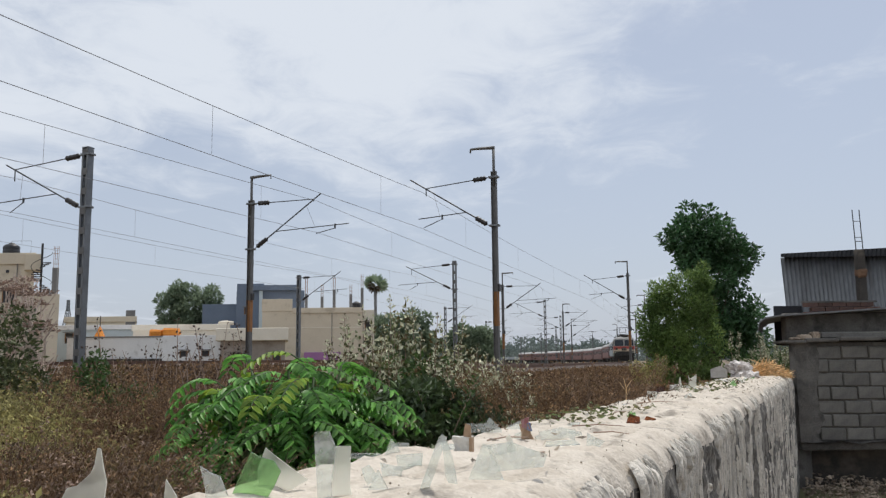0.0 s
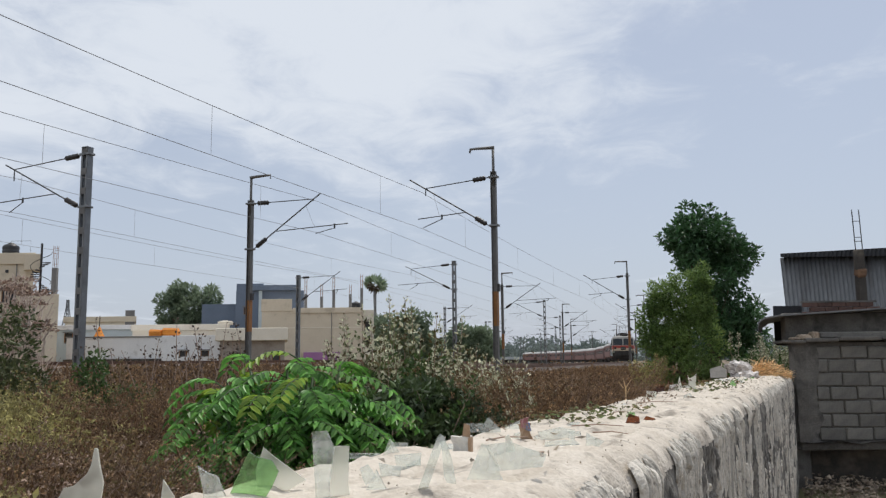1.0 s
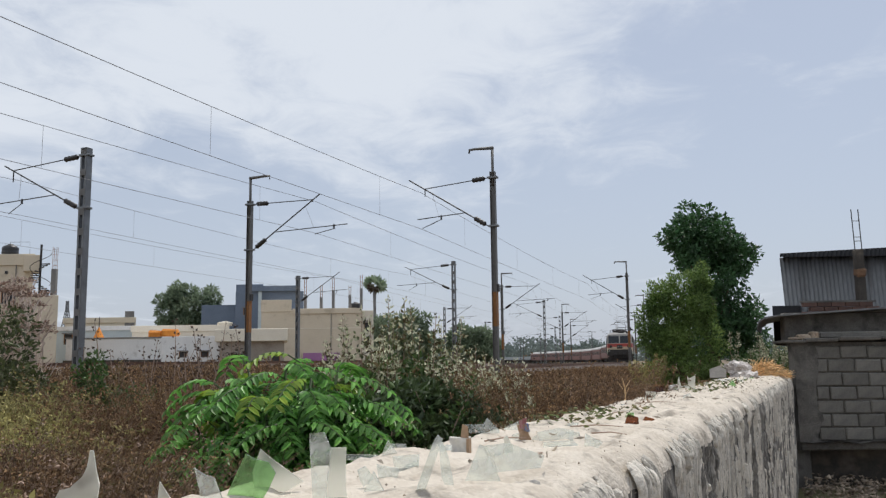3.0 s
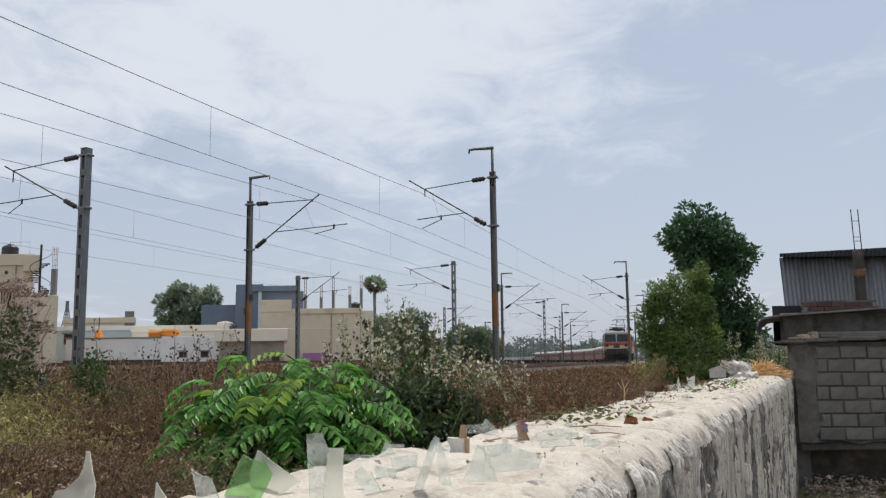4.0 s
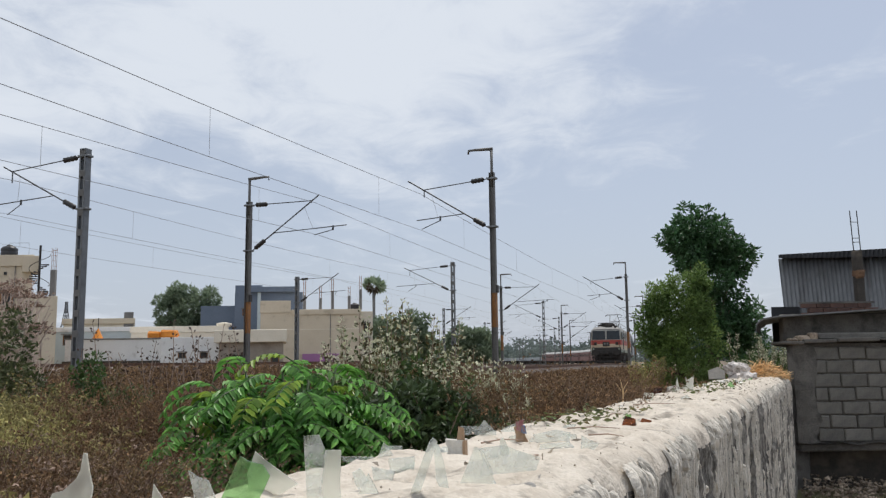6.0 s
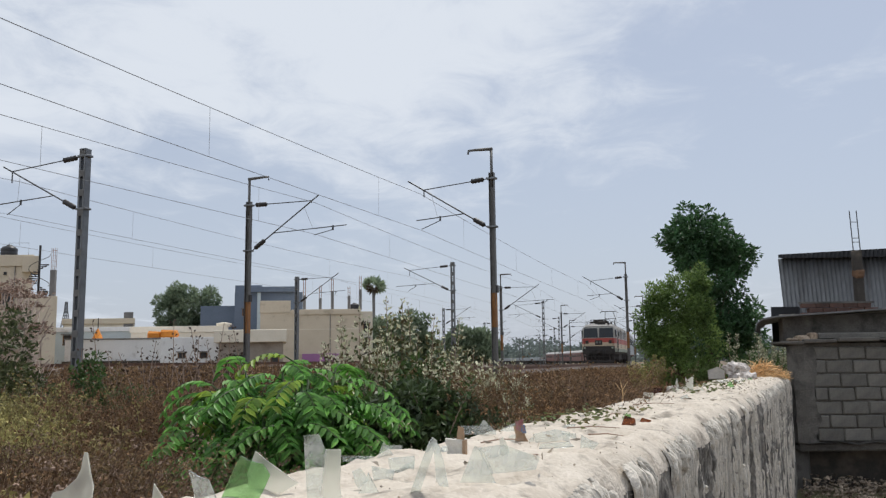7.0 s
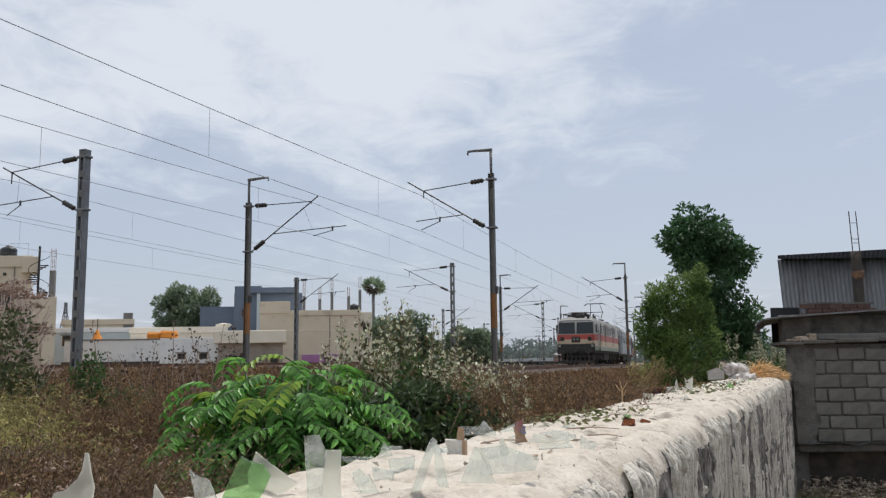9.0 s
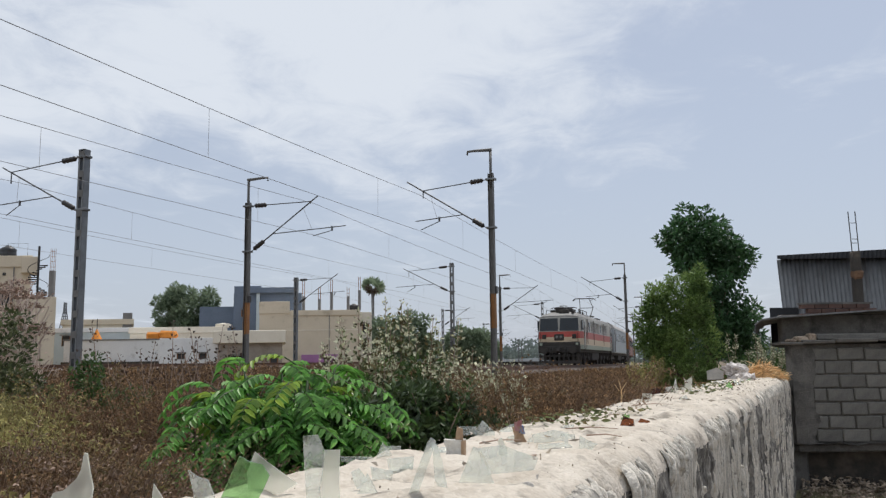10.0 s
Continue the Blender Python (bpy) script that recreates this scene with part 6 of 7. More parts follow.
def weed_field(name, label, pts, height, stems, twigs, leaf_n, leaf, width, stem_mat, leaf_mat, seed, spread=0.35, stem_w=0.0025, tips=None):
    """Tangled plants: leaning stems, crooked side twigs on them, small leaves along the twigs."""
    rng = np.random.default_rng(seed)
    base = np.concatenate([pts, ground_z(pts[:, 0], pts[:, 1])[:, None]], 1)
    k = stems
    p0 = np.repeat(base, k, 0) + rng.normal(0, 0.05, (len(base) * k, 3)) * (1, 1, 0)
    hgt = np.repeat(height(base), k) * rng.uniform(0.5, 1.0, len(p0))
    lean = rng.normal(0, spread, (len(p0), 2)) * hgt[:, None]
    p2 = p0 + np.concatenate([lean, hgt[:, None]], 1)
    p1 = p0 + np.concatenate([lean * 0.25 + rng.normal(0, 0.03, lean.shape), hgt[:, None] * 0.55], 1)
    dist = np.hypot(p0[:, 0], p0[:, 1])
    thick = stem_w * np.maximum(1.0, dist / 6)
    V, Fs = ribbon(p0, p1, p2, thick, rng)
    t = thing(name, label, "weeds", kind="stuff")
    arrays("stems", V, Fs, stem_mat, parent=t)
    m = twigs
    f = rng.uniform(0.3, 1.0, (len(p0), m))
    q = np.where(f[..., None] < 0.55, p0[:, None] + (p1 - p0)[:, None] * (f / 0.55)[..., None], p1[:, None] + (p2 - p1)[:, None] * ((f - 0.55) / 0.45)[..., None])
    d = rng.normal(size=(len(p0), m, 3)) * (1, 1, 0.55) + (0, 0, 0.25)
    d /= np.linalg.norm(d, axis=-1)[..., None]
    ln = rng.uniform(0.05, 0.15, (len(p0), m, 1)) * np.clip(hgt, 0.5, 1.0)[:, None, None]
    a, b = q.reshape(-1, 3), (q + d * ln).reshape(-1, 3)
    mid = (a + b) / 2 + rng.normal(0, 0.014, a.shape)
    V, Fs = ribbon(a, mid, b, np.repeat(thick, m) * 0.6, rng)
    arrays("twigs", V, Fs, stem_mat, parent=t)
    g = rng.uniform(0.1, 1.05, (len(a), leaf_n, 1))
    c = (a[:, None] + (b - a)[:, None] * g + rng.normal(0, 0.008, (len(a), leaf_n, 3))).reshape(-1, 3)
    sc = np.repeat(np.clip(dist / 7, 1, 3.0), m * leaf_n)[:, None]
    LV, LF = leaves(c, rng.normal(size=c.shape) + (0, 0, 0.2), leaf, width, rng, 0.25)
    LV = (LV.reshape(-1, 4, 3) - c[:, None]) * sc[:, None] + c[:, None]
    cut = len(c) if tips is None else int(len(c) * 0.8)
    arrays("foliage", LV[:cut].reshape(-1, 3), LF[:cut], leaf_mat, parent=t)
    if tips is not None:
        arrays("tip_leaves", LV[cut:].reshape(-1, 3), LF[:len(c) - cut], tips, parent=t)


def weed_h(lo, hi):
    def h(b):
        n = np.array([noise.noise((p[0] * 0.6, p[1] * 0.6, 5.0)) for p in b])
        d = np.hypot(b[:, 0], b[:, 1])
        top = 1.93 + 0.12 * sstep(d, 5.0, 9.0) * sstep(b[:, 0] / d, -0.12, -0.22) - 0.25 * sstep(d, 6.0, 10.0) * (b[:, 0] / d > -0.05) - 0.52 * sstep(d, 13, 28) * (b[:, 0] / d > 0.05) - 0.16 * np.clip((4.5 - d) / 2.5, 0, 1) - 0.16 * np.exp(-((b[:, 0] / d + 0.16) / 0.09) ** 2) * (d < 9)
        return np.maximum(0.25, (top - b[:, 2]) * np.minimum(lo + (hi - lo) * (0.5 + n), 1.04))
    return h


def put_weeds():
    rng = np.random.default_rng(21)
    brown, tangle = M["weed_brown"], "dense tangle of dry reddish brown weeds"
    weed_field("dry_weeds", tangle, weed_points(1700, rng, 1.8, 4.2, -33, -6), weed_h(0.45, 1.0), 5, 7, 6, 0.014, 0.0085, M["weed_stem"], brown, 22, 0.40, 0.002, M["twig"])
    weed_field("dry_weeds", tangle, weed_points(2100, rng, 4.0, 7.2), weed_h(0.55, 1.08), 5, 6, 6, 0.019, 0.011, M["weed_stem"], brown, 30, 0.34, 0.0025)
    weed_field("dry_weeds", tangle, weed_points(2300, rng, 6.5, 17), weed_h(0.7, 1.04), 4, 4, 4, 0.026, 0.013, M["weed_stem"], brown, 23, 0.26)
    weed_field("dry_weeds", tangle, weed_points(3200, rng, 16, 62), weed_h(0.8, 1.05), 4, 3, 3, 0.03, 0.012, M["weed_stem"], brown, 24, 0.2)
    # dry fringe between the two pairs of tracks
    n = 1500
    r, h = BEND + rng.uniform(-12.6, -7.7, n), TURN0 - rng.uniform(-34, 34, n) / BEND
    p = np.stack([CENTRE.x + np.cos(h) * r, CENTRE.y - np.sin(h) * r], 1)
    weed_field("dry_weeds", "fringe of dry brown weeds between the tracks", p, lambda b: np.maximum(0.2, 1.98 - b[:, 2]) * (0.75 + 0.5 * rng.random(len(b))), 4, 3, 3, 0.022, 0.010, M["weed_stem"], brown, 33, 0.24)
    # olive leaves low down near the wall, yellow green towards the open field
    weed_field("leafy_weeds", "low olive green leafy weeds among dry stems", weed_points(420, rng, 1.9, 3.6), weed_h(0.4, 0.9), 4, 6, 5, 0.022, 0.013, M["twig"], M["weed_olive"], 25, 0.4)
    weed_field("leafy_weeds", "scattered olive green leafy weeds among dry stems", weed_points(160, rng, 3.4, 7.5), weed_h(0.6, 1.0), 4, 6, 5, 0.024, 0.013, M["twig"], M["weed_olive"], 28, 0.3)
    weed_field("yellowing_weeds", "yellow green weeds turning dry", weed_points(120, rng, 1.9, 8.0, -33, -25.6), weed_h(0.7, 1.02), 4, 7, 6, 0.024, 0.012, M["weed_green"], M["weed_green"], 26, 0.32)
    weed_field("yellowing_weeds", "yellow green weeds turning dry", weed_points(34, rng, 1.9, 2.7, -33, -22.5), weed_h(0.5, 0.85), 4, 7, 6, 0.022, 0.012, M["weed_green"], M["weed_green"], 29, 0.36)
    weed_field("yellowing_weeds", "tall pale yellow green weeds in the open field", weed_points(180, rng, 4.6, 6.8, -31, -24.4), weed_h(0.9, 1.07), 4, 7, 6, 0.030, 0.012, M["weed_green"], M["weed_green"], 27, 0.26)


put_weeds()


def frond_shrub():
    """Low shrub of long arching leaves with paired leaflets."""
    rng = np.random.default_rng(31)
    cx, cy = -0.71, 3.85
    cz = float(ground_z(cx, cy))
    t = thing("green_shrub", "lush bright green shrub with long feathered leaves", "shrub", (cx, cy, cz))
    # leafy shoots; their leaves spread from each shoot's head
    heads = []
    for i in range(26):
        a, r = i * 2.4, 0.50 * math.sqrt((i + 0.5) / 26)
        h = 1.13 * (1 - (r / 0.72) ** 4) * rng.uniform(0.88, 1.0)
        x, y = 0.82 * r * math.cos(a), 0.68 * r * math.sin(a)
        heads.append((x, y, h, r))
        part("stem", tube([(0.1 * x, 0.1 * y, 0), (0.5 * x, 0.5 * y, h * 0.45), (x, y, h)], [0.014, 0.011, 0.006], 6), M["leaf_mid"], t, "", True)
    for i in range(416):
        x, y, h, r0 = heads[i % 26]
        tier = i // 26
        out = math.atan2(y, x)
        b = out + rng.normal(0, 1.1) if tier % 3 else rng.uniform(0, 6.28)
        z0 = h - 0.035 * tier * rng.uniform(0.7, 1.3)
        p0 = np.array((x, y, z0)) * (1, 1, 1) - np.array((x, y, 0)) * 0.02 * tier
        d = np.array((math.cos(b), math.sin(b), 0))
        L = rng.uniform(0.16, 0.30)
        rise = rng.uniform(0.1, 1.0) * (1.15 - 0.05 * tier) if tier < 7 else rng.uniform(-0.2, 0.5)
        young = tier < 2 and i % 5 == 0
        n = 10
        fs = np.linspace(0, 1, n)
        spine = p0 + d * L * fs[:, None] + np.outer(rise * L * fs - (0.6 * max(rise, 0) + 0.42) * L * fs ** 2, (0, 0, 1))
        tan = np.gradient(spine, axis=0)
        tan /= np.linalg.norm(tan, axis=1)[:, None]
        side = np.cross(tan, (0, 0, 1)); side /= np.linalg.norm(side, axis=1)[:, None]
        nor = np.cross(side, tan)
        V, Fs = [], []
        for k in range(2, n):
            ln = 0.072 * (1 - 0.4 * abs(fs[k] - 0.55)) * rng.uniform(0.85, 1.1)
            for sg in (-1, 1):
                dr = side[k] * sg * 0.84 + tan[k] * 0.5 - nor[k] * rng.uniform(0.05, 0.35)
                dr /= np.linalg.norm(dr)
                wv = np.cross(dr, nor[k]); wv /= np.linalg.norm(wv)
                o = spine[k]
                j = len(V)
                up = nor[k] * 0.006
                V += [o, o + dr * ln * 0.35 + wv * 0.0105 + up, o + dr * ln * 0.75 + wv * 0.009, o + dr * ln - nor[k] * 0.012, o + dr * ln * 0.75 - wv * 0.009, o + dr * ln * 0.35 - wv * 0.0105 + up, o + dr * ln * 0.55 - up]
                Fs += [(j, j + 1, j + 6), (j + 1, j + 2, j + 6), (j + 2, j + 3, j + 6), (j + 3, j + 4, j + 6), (j + 4, j + 5, j + 6), (j + 5, j, j + 6)]
        fr = arrays("feathered_leaf", np.array(V), np.array(Fs), M["leaf_young" if young else "leaf_fresh"], parent=t)
        part("leaf_stalk", tube([tuple(p) for p in spine[::2]], 0.0035, 4), M["leaf_mid"], fr)


frond_shrub()


def upright_bush(name, label, at, stems, height, spread, leaf_n, leaf, width, mats, seed, lower=0.25):
    """Upright stems, each with leaves that grow small and pale at its tip."""
    rng = np.random.default_rng(seed)
    t = thing(name, label, "bush", (*at, float(ground_z(*at))))
    for i in range(stems):
        a, r = rng.uniform(0, 6.28), spread * math.sqrt(rng.random())
        x, y = r * math.cos(a), r * math.sin(a) * 0.6
        h = height * rng.uniform(0.62, 1.0)
        lean = rng.normal(0, 0.10, 2)
        pts = [np.array((x * 0.5, y * 0.5, 0)), np.array((x * 0.8, y * 0.8, h * 0.4)), np.array((x, y, h * 0.75)) + np.array((*lean, 0)) * 0.5, np.array((x + lean[0], y + lean[1], h))]
        st = part("stem", tube([tuple(p) for p in pts], [0.009, 0.007, 0.005, 0.002], 5), M["twig"], t)
        n = leaf_n
        f = np.sort(lower + (1 - lower) * rng.random(n))
        seg = np.clip((f * 3).astype(int), 0, 2)
        P = np.array(pts)
        q = P[seg] + (P[seg + 1] - P[seg]) * (f * 3 - seg)[:, None]
        ang = np.arange(n) * 2.4
        d = np.stack([np.cos(ang), np.sin(ang), 0.5 + 0.6 * rng.random(n)], 1)
        q = q + d * rng.uniform(0.0, 0.09, (n, 1)) * (1.25 - f)[:, None]
        sc = (1.25 - 0.6 * f)
        V, F4 = leaves(q, d, leaf, width, rng, 0.1)
        V = (V.reshape(-1, 4, 3) - q[:, None]) * sc[:, None, None] + q[:, None]
        cut = int(n * 0.55)
        arrays("lower_foliage", V[:cut].reshape(-1, 3), F4[:cut], mats[0], parent=st)
        arrays("upper_foliage", V[cut:].reshape(-1, 3), F4[:n - cut], mats[1], parent=st)
    return t


def spire_bush(name, label, at, spires, fill, reach, seed, top=2.16):
    """Spires (x, height of the tip) and lower filling stems, each set with whorls of broad leaves, many of them cream."""
    rng = np.random.default_rng(seed)
    z = float(ground_z(*at))
    t = thing(name, label, "bush", (*at, z))
    rows = [(x - at[0], rng.uniform(-0.25, 0.25), h - z, 1) for x, h in spires]
    for _ in range(fill):
        x = rng.uniform(*reach)
        rows.append((x, rng.uniform(-0.4, 0.3), (top - z) * rng.uniform(0.6, 1.0), 0))
    for x, y, h, tall in rows:
        lean = rng.normal(0, 0.035)
        foot, tip = np.array((x * 0.75 - lean, y * 0.75, 0)), np.array((x, y, h))
        mid = (foot + tip) / 2 + (rng.normal(0, 0.02), 0, 0)
        st = part("stem", tube([tuple(foot), tuple(mid), tuple(tip)], [0.009, 0.006, 0.002], 5), M["twig"], t)
        gap, P, D, S = 0.038, [], [], []
        for k in range(int(h * 0.9 / gap)):
            c = tip + (foot - tip) * (k * gap / h)
            grow = min(1.0, 0.4 + 0.13 * k)
            for w in range(6 if k < 10 else 8):
                a = w * 1.05 + k * 0.6 + rng.normal(0, 0.25)
                el = rng.uniform(0.1, 1.1) if k > 1 else rng.uniform(0.6, 1.5)
                d = np.array((math.cos(a) * math.cos(el), math.sin(a) * math.cos(el), math.sin(el)))
                P.append(c + d * 0.02 * grow + rng.normal(0, 0.008 + 0.003 * min(k, 8), 3)); D.append(d); S.append(grow)
        P, D, S = np.array(P), np.array(D), np.array(S)
        V, _ = leaves(P, D, 0.052, 0.027, rng, 0.1)
        V = (V.reshape(-1, 4, 3) - P[:, None]) * S[:, None, None] + P[:, None]
        high = np.clip((P[:, 2] - (h - 0.5)) / 0.5, 0, 1)
        pale = rng.random(len(P)) < 0.20 + 0.45 * high
        deep = ~pale & (rng.random(len(P)) < 0.8 - 0.5 * high)
        for part_name, pick, m in (("cream_leaves", pale, "leaf_cream"), ("olive_leaves", ~pale & ~deep, "weed_olive"), ("green_leaves", deep, "leaf_sage")):
            k = int(pick.sum())
            if k:
                arrays(part_name, V[pick].reshape(-1, 3), np.arange(4 * k).reshape(k, 4), M[m], parent=st)
    return t


def put_bushes():
    g = lambda x, y: (x, y, float(ground_z(x, y)))
    tree("leafy_bush", "dense dark green leafy bush behind the wall", g(-0.2, 5.15), [(0, 0, 0.62, 0.32, 0.3, 0.36), (-0.22, 0.1, 0.5, 0.28, 0.3, 0.36), (0.24, 0, 0.5, 0.28, 0.3, 0.36), (0.05, -0.1, 0.3, 0.36, 0.3, 0.3), (0.0, 0.0, 0.8, 0.34, 0.25, 0.22)], 15000, 0.055, 0.03, M["leaf_deep"], 0.02, 81, "bush")
    tree("leafy_bush", "olive green bush under pale flower heads", g(-0.5, 6.8), [(0, 0, 0.75, 0.42, 0.35, 0.5), (-0.4, 0, 0.6, 0.34, 0.3, 0.45), (0.42, 0, 0.7, 0.36, 0.3, 0.45), (0.1, -0.1, 0.4, 0.5, 0.35, 0.4)], 6500, 0.06, 0.03, M["leaf_mid"], 0.02, 82, "bush")
    tree("leafy_bush", "pale leaved olive bush among dry weeds", g(0.42, 6.9), [(0, 0, 0.62, 0.36, 0.3, 0.4), (0.3, 0, 0.5, 0.3, 0.3, 0.36), (-0.25, 0, 0.6, 0.3, 0.3, 0.4)], 4500, 0.06, 0.028, M["leaf_pale"], 0.02, 83, "bush")
    spires = [(-0.86, 2.37), (-0.80, 2.28), (-0.67, 2.42), (-0.60, 2.34), (-0.47, 2.52), (-0.41, 2.30), (-0.335, 2.50), (-0.285, 2.46), (-0.07, 2.36), (-0.03, 2.26),
              (0.14, 2.34), (0.10, 2.12), (0.24, 2.10), (-0.99, 2.15), (-0.93, 2.12), (-0.53, 2.28), (-0.20, 2.22)]
    spire_bush("flowering_weed", "tall weedy bush with whorls of cream tipped leaves", (-0.4, 6.95), spires, 90, (-0.62, 0.52), 51)
    spire_bush("flowering_weed", "weedy bush with cream tipped leaves beside dry weeds", (0.30, 6.4), [(0.18, 2.06), (0.30, 2.03), (0.42, 2.0), (0.50, 1.99)], 70, (-0.32, 0.26), 52, 2.0)
    spire_bush("flowering_weed", "low sprig with pale leaves by the wall", (0.44, 5.3), [(0.36, 1.78), (0.44, 1.82), (0.50, 1.76)], 8, (-0.12, 0.14), 53, 1.74)
    upright_bush("leafy_bush", "dense dark green leafy bush behind the wall", (-0.25, 5.1), 34, 1.05, 0.36, 170, 0.055, 0.03, (M["leaf_dark"], M["leaf_mid"]), 43, 0.05)
    upright_bush("leafy_bush", "dense dark green leafy bush behind the wall", (0.1, 5.7), 30, 0.98, 0.36, 150, 0.055, 0.028, (M["leaf_dark"], M["weed_olive"]), 44, 0.05)
    tree("leafy_bush", "olive green leafy bush beneath dry flower stalks", g(-3.7, 7.0), [(-0.25, 0, 1.2, 0.34, 0.3, 0.3), (0.12, 0, 1.12, 0.26, 0.3, 0.32), (-0.05, 0, 0.85, 0.46, 0.35, 0.4), (-0.6, 0, 1.1, 0.35, 0.3, 0.35)], 5500, 0.055, 0.026, M["leaf_olive_dark"], 0.02, 45, "bush")
    tree("leafy_bush", "small dark green bush beside a steel mast", g(-3.0, 7.3), [(0, 0, 0.95, 0.13, 0.12, 0.22), (0.02, 0, 0.65, 0.17, 0.15, 0.25), (0.3, 0, 0.75, 0.2, 0.15, 0.16)], 1700, 0.05, 0.026, M["leaf_mid"], 0.012, 85, "bush")
    upright_bush("leafy_bush", "small dark green bush among dry weeds", (-3.0, 7.9), 8, 1.1, 0.2, 90, 0.06, 0.03, (M["leaf_mid"], M["weed_olive"]), 46, 0.2)
    upright_bush("thin_weed", "thin twiggy weed with sparse dark leaves", (-2.6, 8.0), 24, 1.5, 0.75, 20, 0.045, 0.03, (M["dark_twig"], M["dark_twig"]), 47, 0.5)
    upright_bush("thin_weed", "thin twiggy weed with sparse dark leaves", (-1.9, 7.6), 14, 1.45, 0.45, 18, 0.045, 0.03, (M["dark_twig"], M["dark_twig"]), 48, 0.5)
    upright_bush("flowering_weed", "weedy bush with pale flower heads beside a shed", (7.4, 20.3), 26, 1.75, 0.8, 70, 0.09, 0.05, (M["leaf_mid"], M["leaf_pale"]), 50, 0.2)
    upright_bush("leafy_bush", "yellow green leafy bush near the tracks", (5.35, 22.5), 24, 1.3, 0.5, 110, 0.07, 0.03, (M["weed_green"], M["weed_green"]), 51, 0.2)
    # dry stalks with rounded brown flower heads
    rng = np.random.default_rng(49)
    t = thing("dry_stalks", "tall dry branching stalks with brown flower heads", "dry plant", (-3.95, 7.75, float(ground_z(-3.95, 7.75))))
    for i in range(46):
        x, y = rng.uniform(-0.9, 0.32), rng.uniform(-0.3, 0.3)
        h = rng.uniform(1.32, 1.78) - max(0, x) * 0.6
        st = part("stalk", tube([(x * 0.6, y * 0.6, 0.2), (x * 0.8, y, h * 0.6), (x, y, h)], [0.009, 0.008, 0.005], 5), M["pale_twig"], t)
        for k in range(9):
            a, e = rng.uniform(0, 6.28), rng.uniform(0.1, 0.3)
            z0 = h * rng.uniform(0.5, 0.92)
            part("side_twig", tube([(x, y, z0), (x + 0.12 * math.cos(a), y + 0.12 * math.sin(a), z0 + e)], [0.006, 0.004], 4), M["pale_twig"], st)
        n = 100
        d = rng.normal(size=(n, 3)); d[:, 2] = np.abs(d[:, 2]) * 0.5
        V, F4 = leaves(np.array((x, y, h)) + d * (0.042, 0.042, 0.04), d, 0.03, 0.018, rng)
        arrays("flower_head", V, F4, M["flowerhead"], "stuff", parent=st)
        n = 26
        f = rng.uniform(0.6, 1.0, n)
        d = rng.normal(size=(n, 3)); d[:, 2] = np.abs(d[:, 2])
        V, F4 = leaves(np.stack([x * (0.6 + 0.4 * f), y * f, h * f], 1) + d * 0.05, d, 0.045, 0.014, rng)
        arrays("seed_fluff", V, F4, M["fluff"], "stuff", parent=st)


put_bushes()
# ---- things on the wall top ----
GM = {
    "clear": glass_mat("dusty_clear_glass", (0.90, 0.955, 0.93), 0.05, (0.84, 0.86, 0.82)),
    "milky": glass_mat("frosted_glass", (0.9, 0.94, 0.9), 0.35, (0.86, 0.84, 0.77)),
    "green": glass_mat("green_bottle_glass", (0.42, 0.75, 0.36), 0.05, (0.34, 0.52, 0.25)),
    "brown": glass_mat("brown_bottle_glass", (0.30, 0.10, 0.03), 0.05, (0.14, 0.06, 0.03)),
    "straw": mat("straw", (0.82, 0.58, 0.32), (0.58, 0.38, 0.18), 0.8, 8, 40, 0, island=0.35),
    "bag": mat("white_plastic_bag", (0.70, 0.65, 0.61), (0.44, 0.40, 0.38), 0.55, 20, 60, 0.3),
    "card": mat("brown_card", (0.40, 0.27, 0.17), (0.28, 0.19, 0.12), 0.9, 20, 90, 0.2),
    "paper": mat("dirty_paper", (0.62, 0.60, 0.55), (0.48, 0.46, 0.42), 0.9, 20, 90, 0.2),
    "stone": mat("pale_stone", (0.50, 0.46, 0.40), (0.36, 0.33, 0.29), 0.9, 12, 70, 0.4),
    "print_red": mat("red_print", (0.26, 0.07, 0.08), (0.34, 0.22, 0.2), 0.5, 20, 60, 0),
    "print_blue": mat("blue_print", (0.08, 0.15, 0.33), (0.2, 0.22, 0.28), 0.5, 20, 60, 0),
    "leaf_litter": mat("fallen_leaves", (0.10, 0.17, 0.05), (0.20, 0.15, 0.07), 0.7, 9, 40, 0, island=0.5),
    "crumbs": mat("mortar_crumbs", (0.52, 0.46, 0.38), (0.30, 0.24, 0.18), 0.95, 20, 90, 0.3, island=0.45),
}


def shard(label, x, y, outline, kind, yaw=0.0, tilt=0.0, thick=0.004, sink=0.012):
    """A broken pane standing in the mortar; outline in metres, x across and z up, before it is turned and tipped."""
    bm = bmesh.new()
    a = [bm.verts.new((u, -thick / 2, w - sink)) for u, w in outline]
    b = [bm.verts.new((u, thick / 2, w - sink)) for u, w in outline]
    k = len(outline)
    for i in range(k):
        bm.faces.new((a[i], a[(i + 1) % k], b[(i + 1) % k], b[i]))
    bm.faces.new(a); bm.faces.new(b)
    bmesh.ops.recalc_face_normals(bm, faces=bm.faces[:])
    ob = tagged(bm_obj("glass_shard", bm, GM[kind]), label, "glass shard", "glass shards on the wall")
    ob.matrix_basis = pose(x, y, WALL_Z - 0.002, tilt, 0, yaw)
    return ob


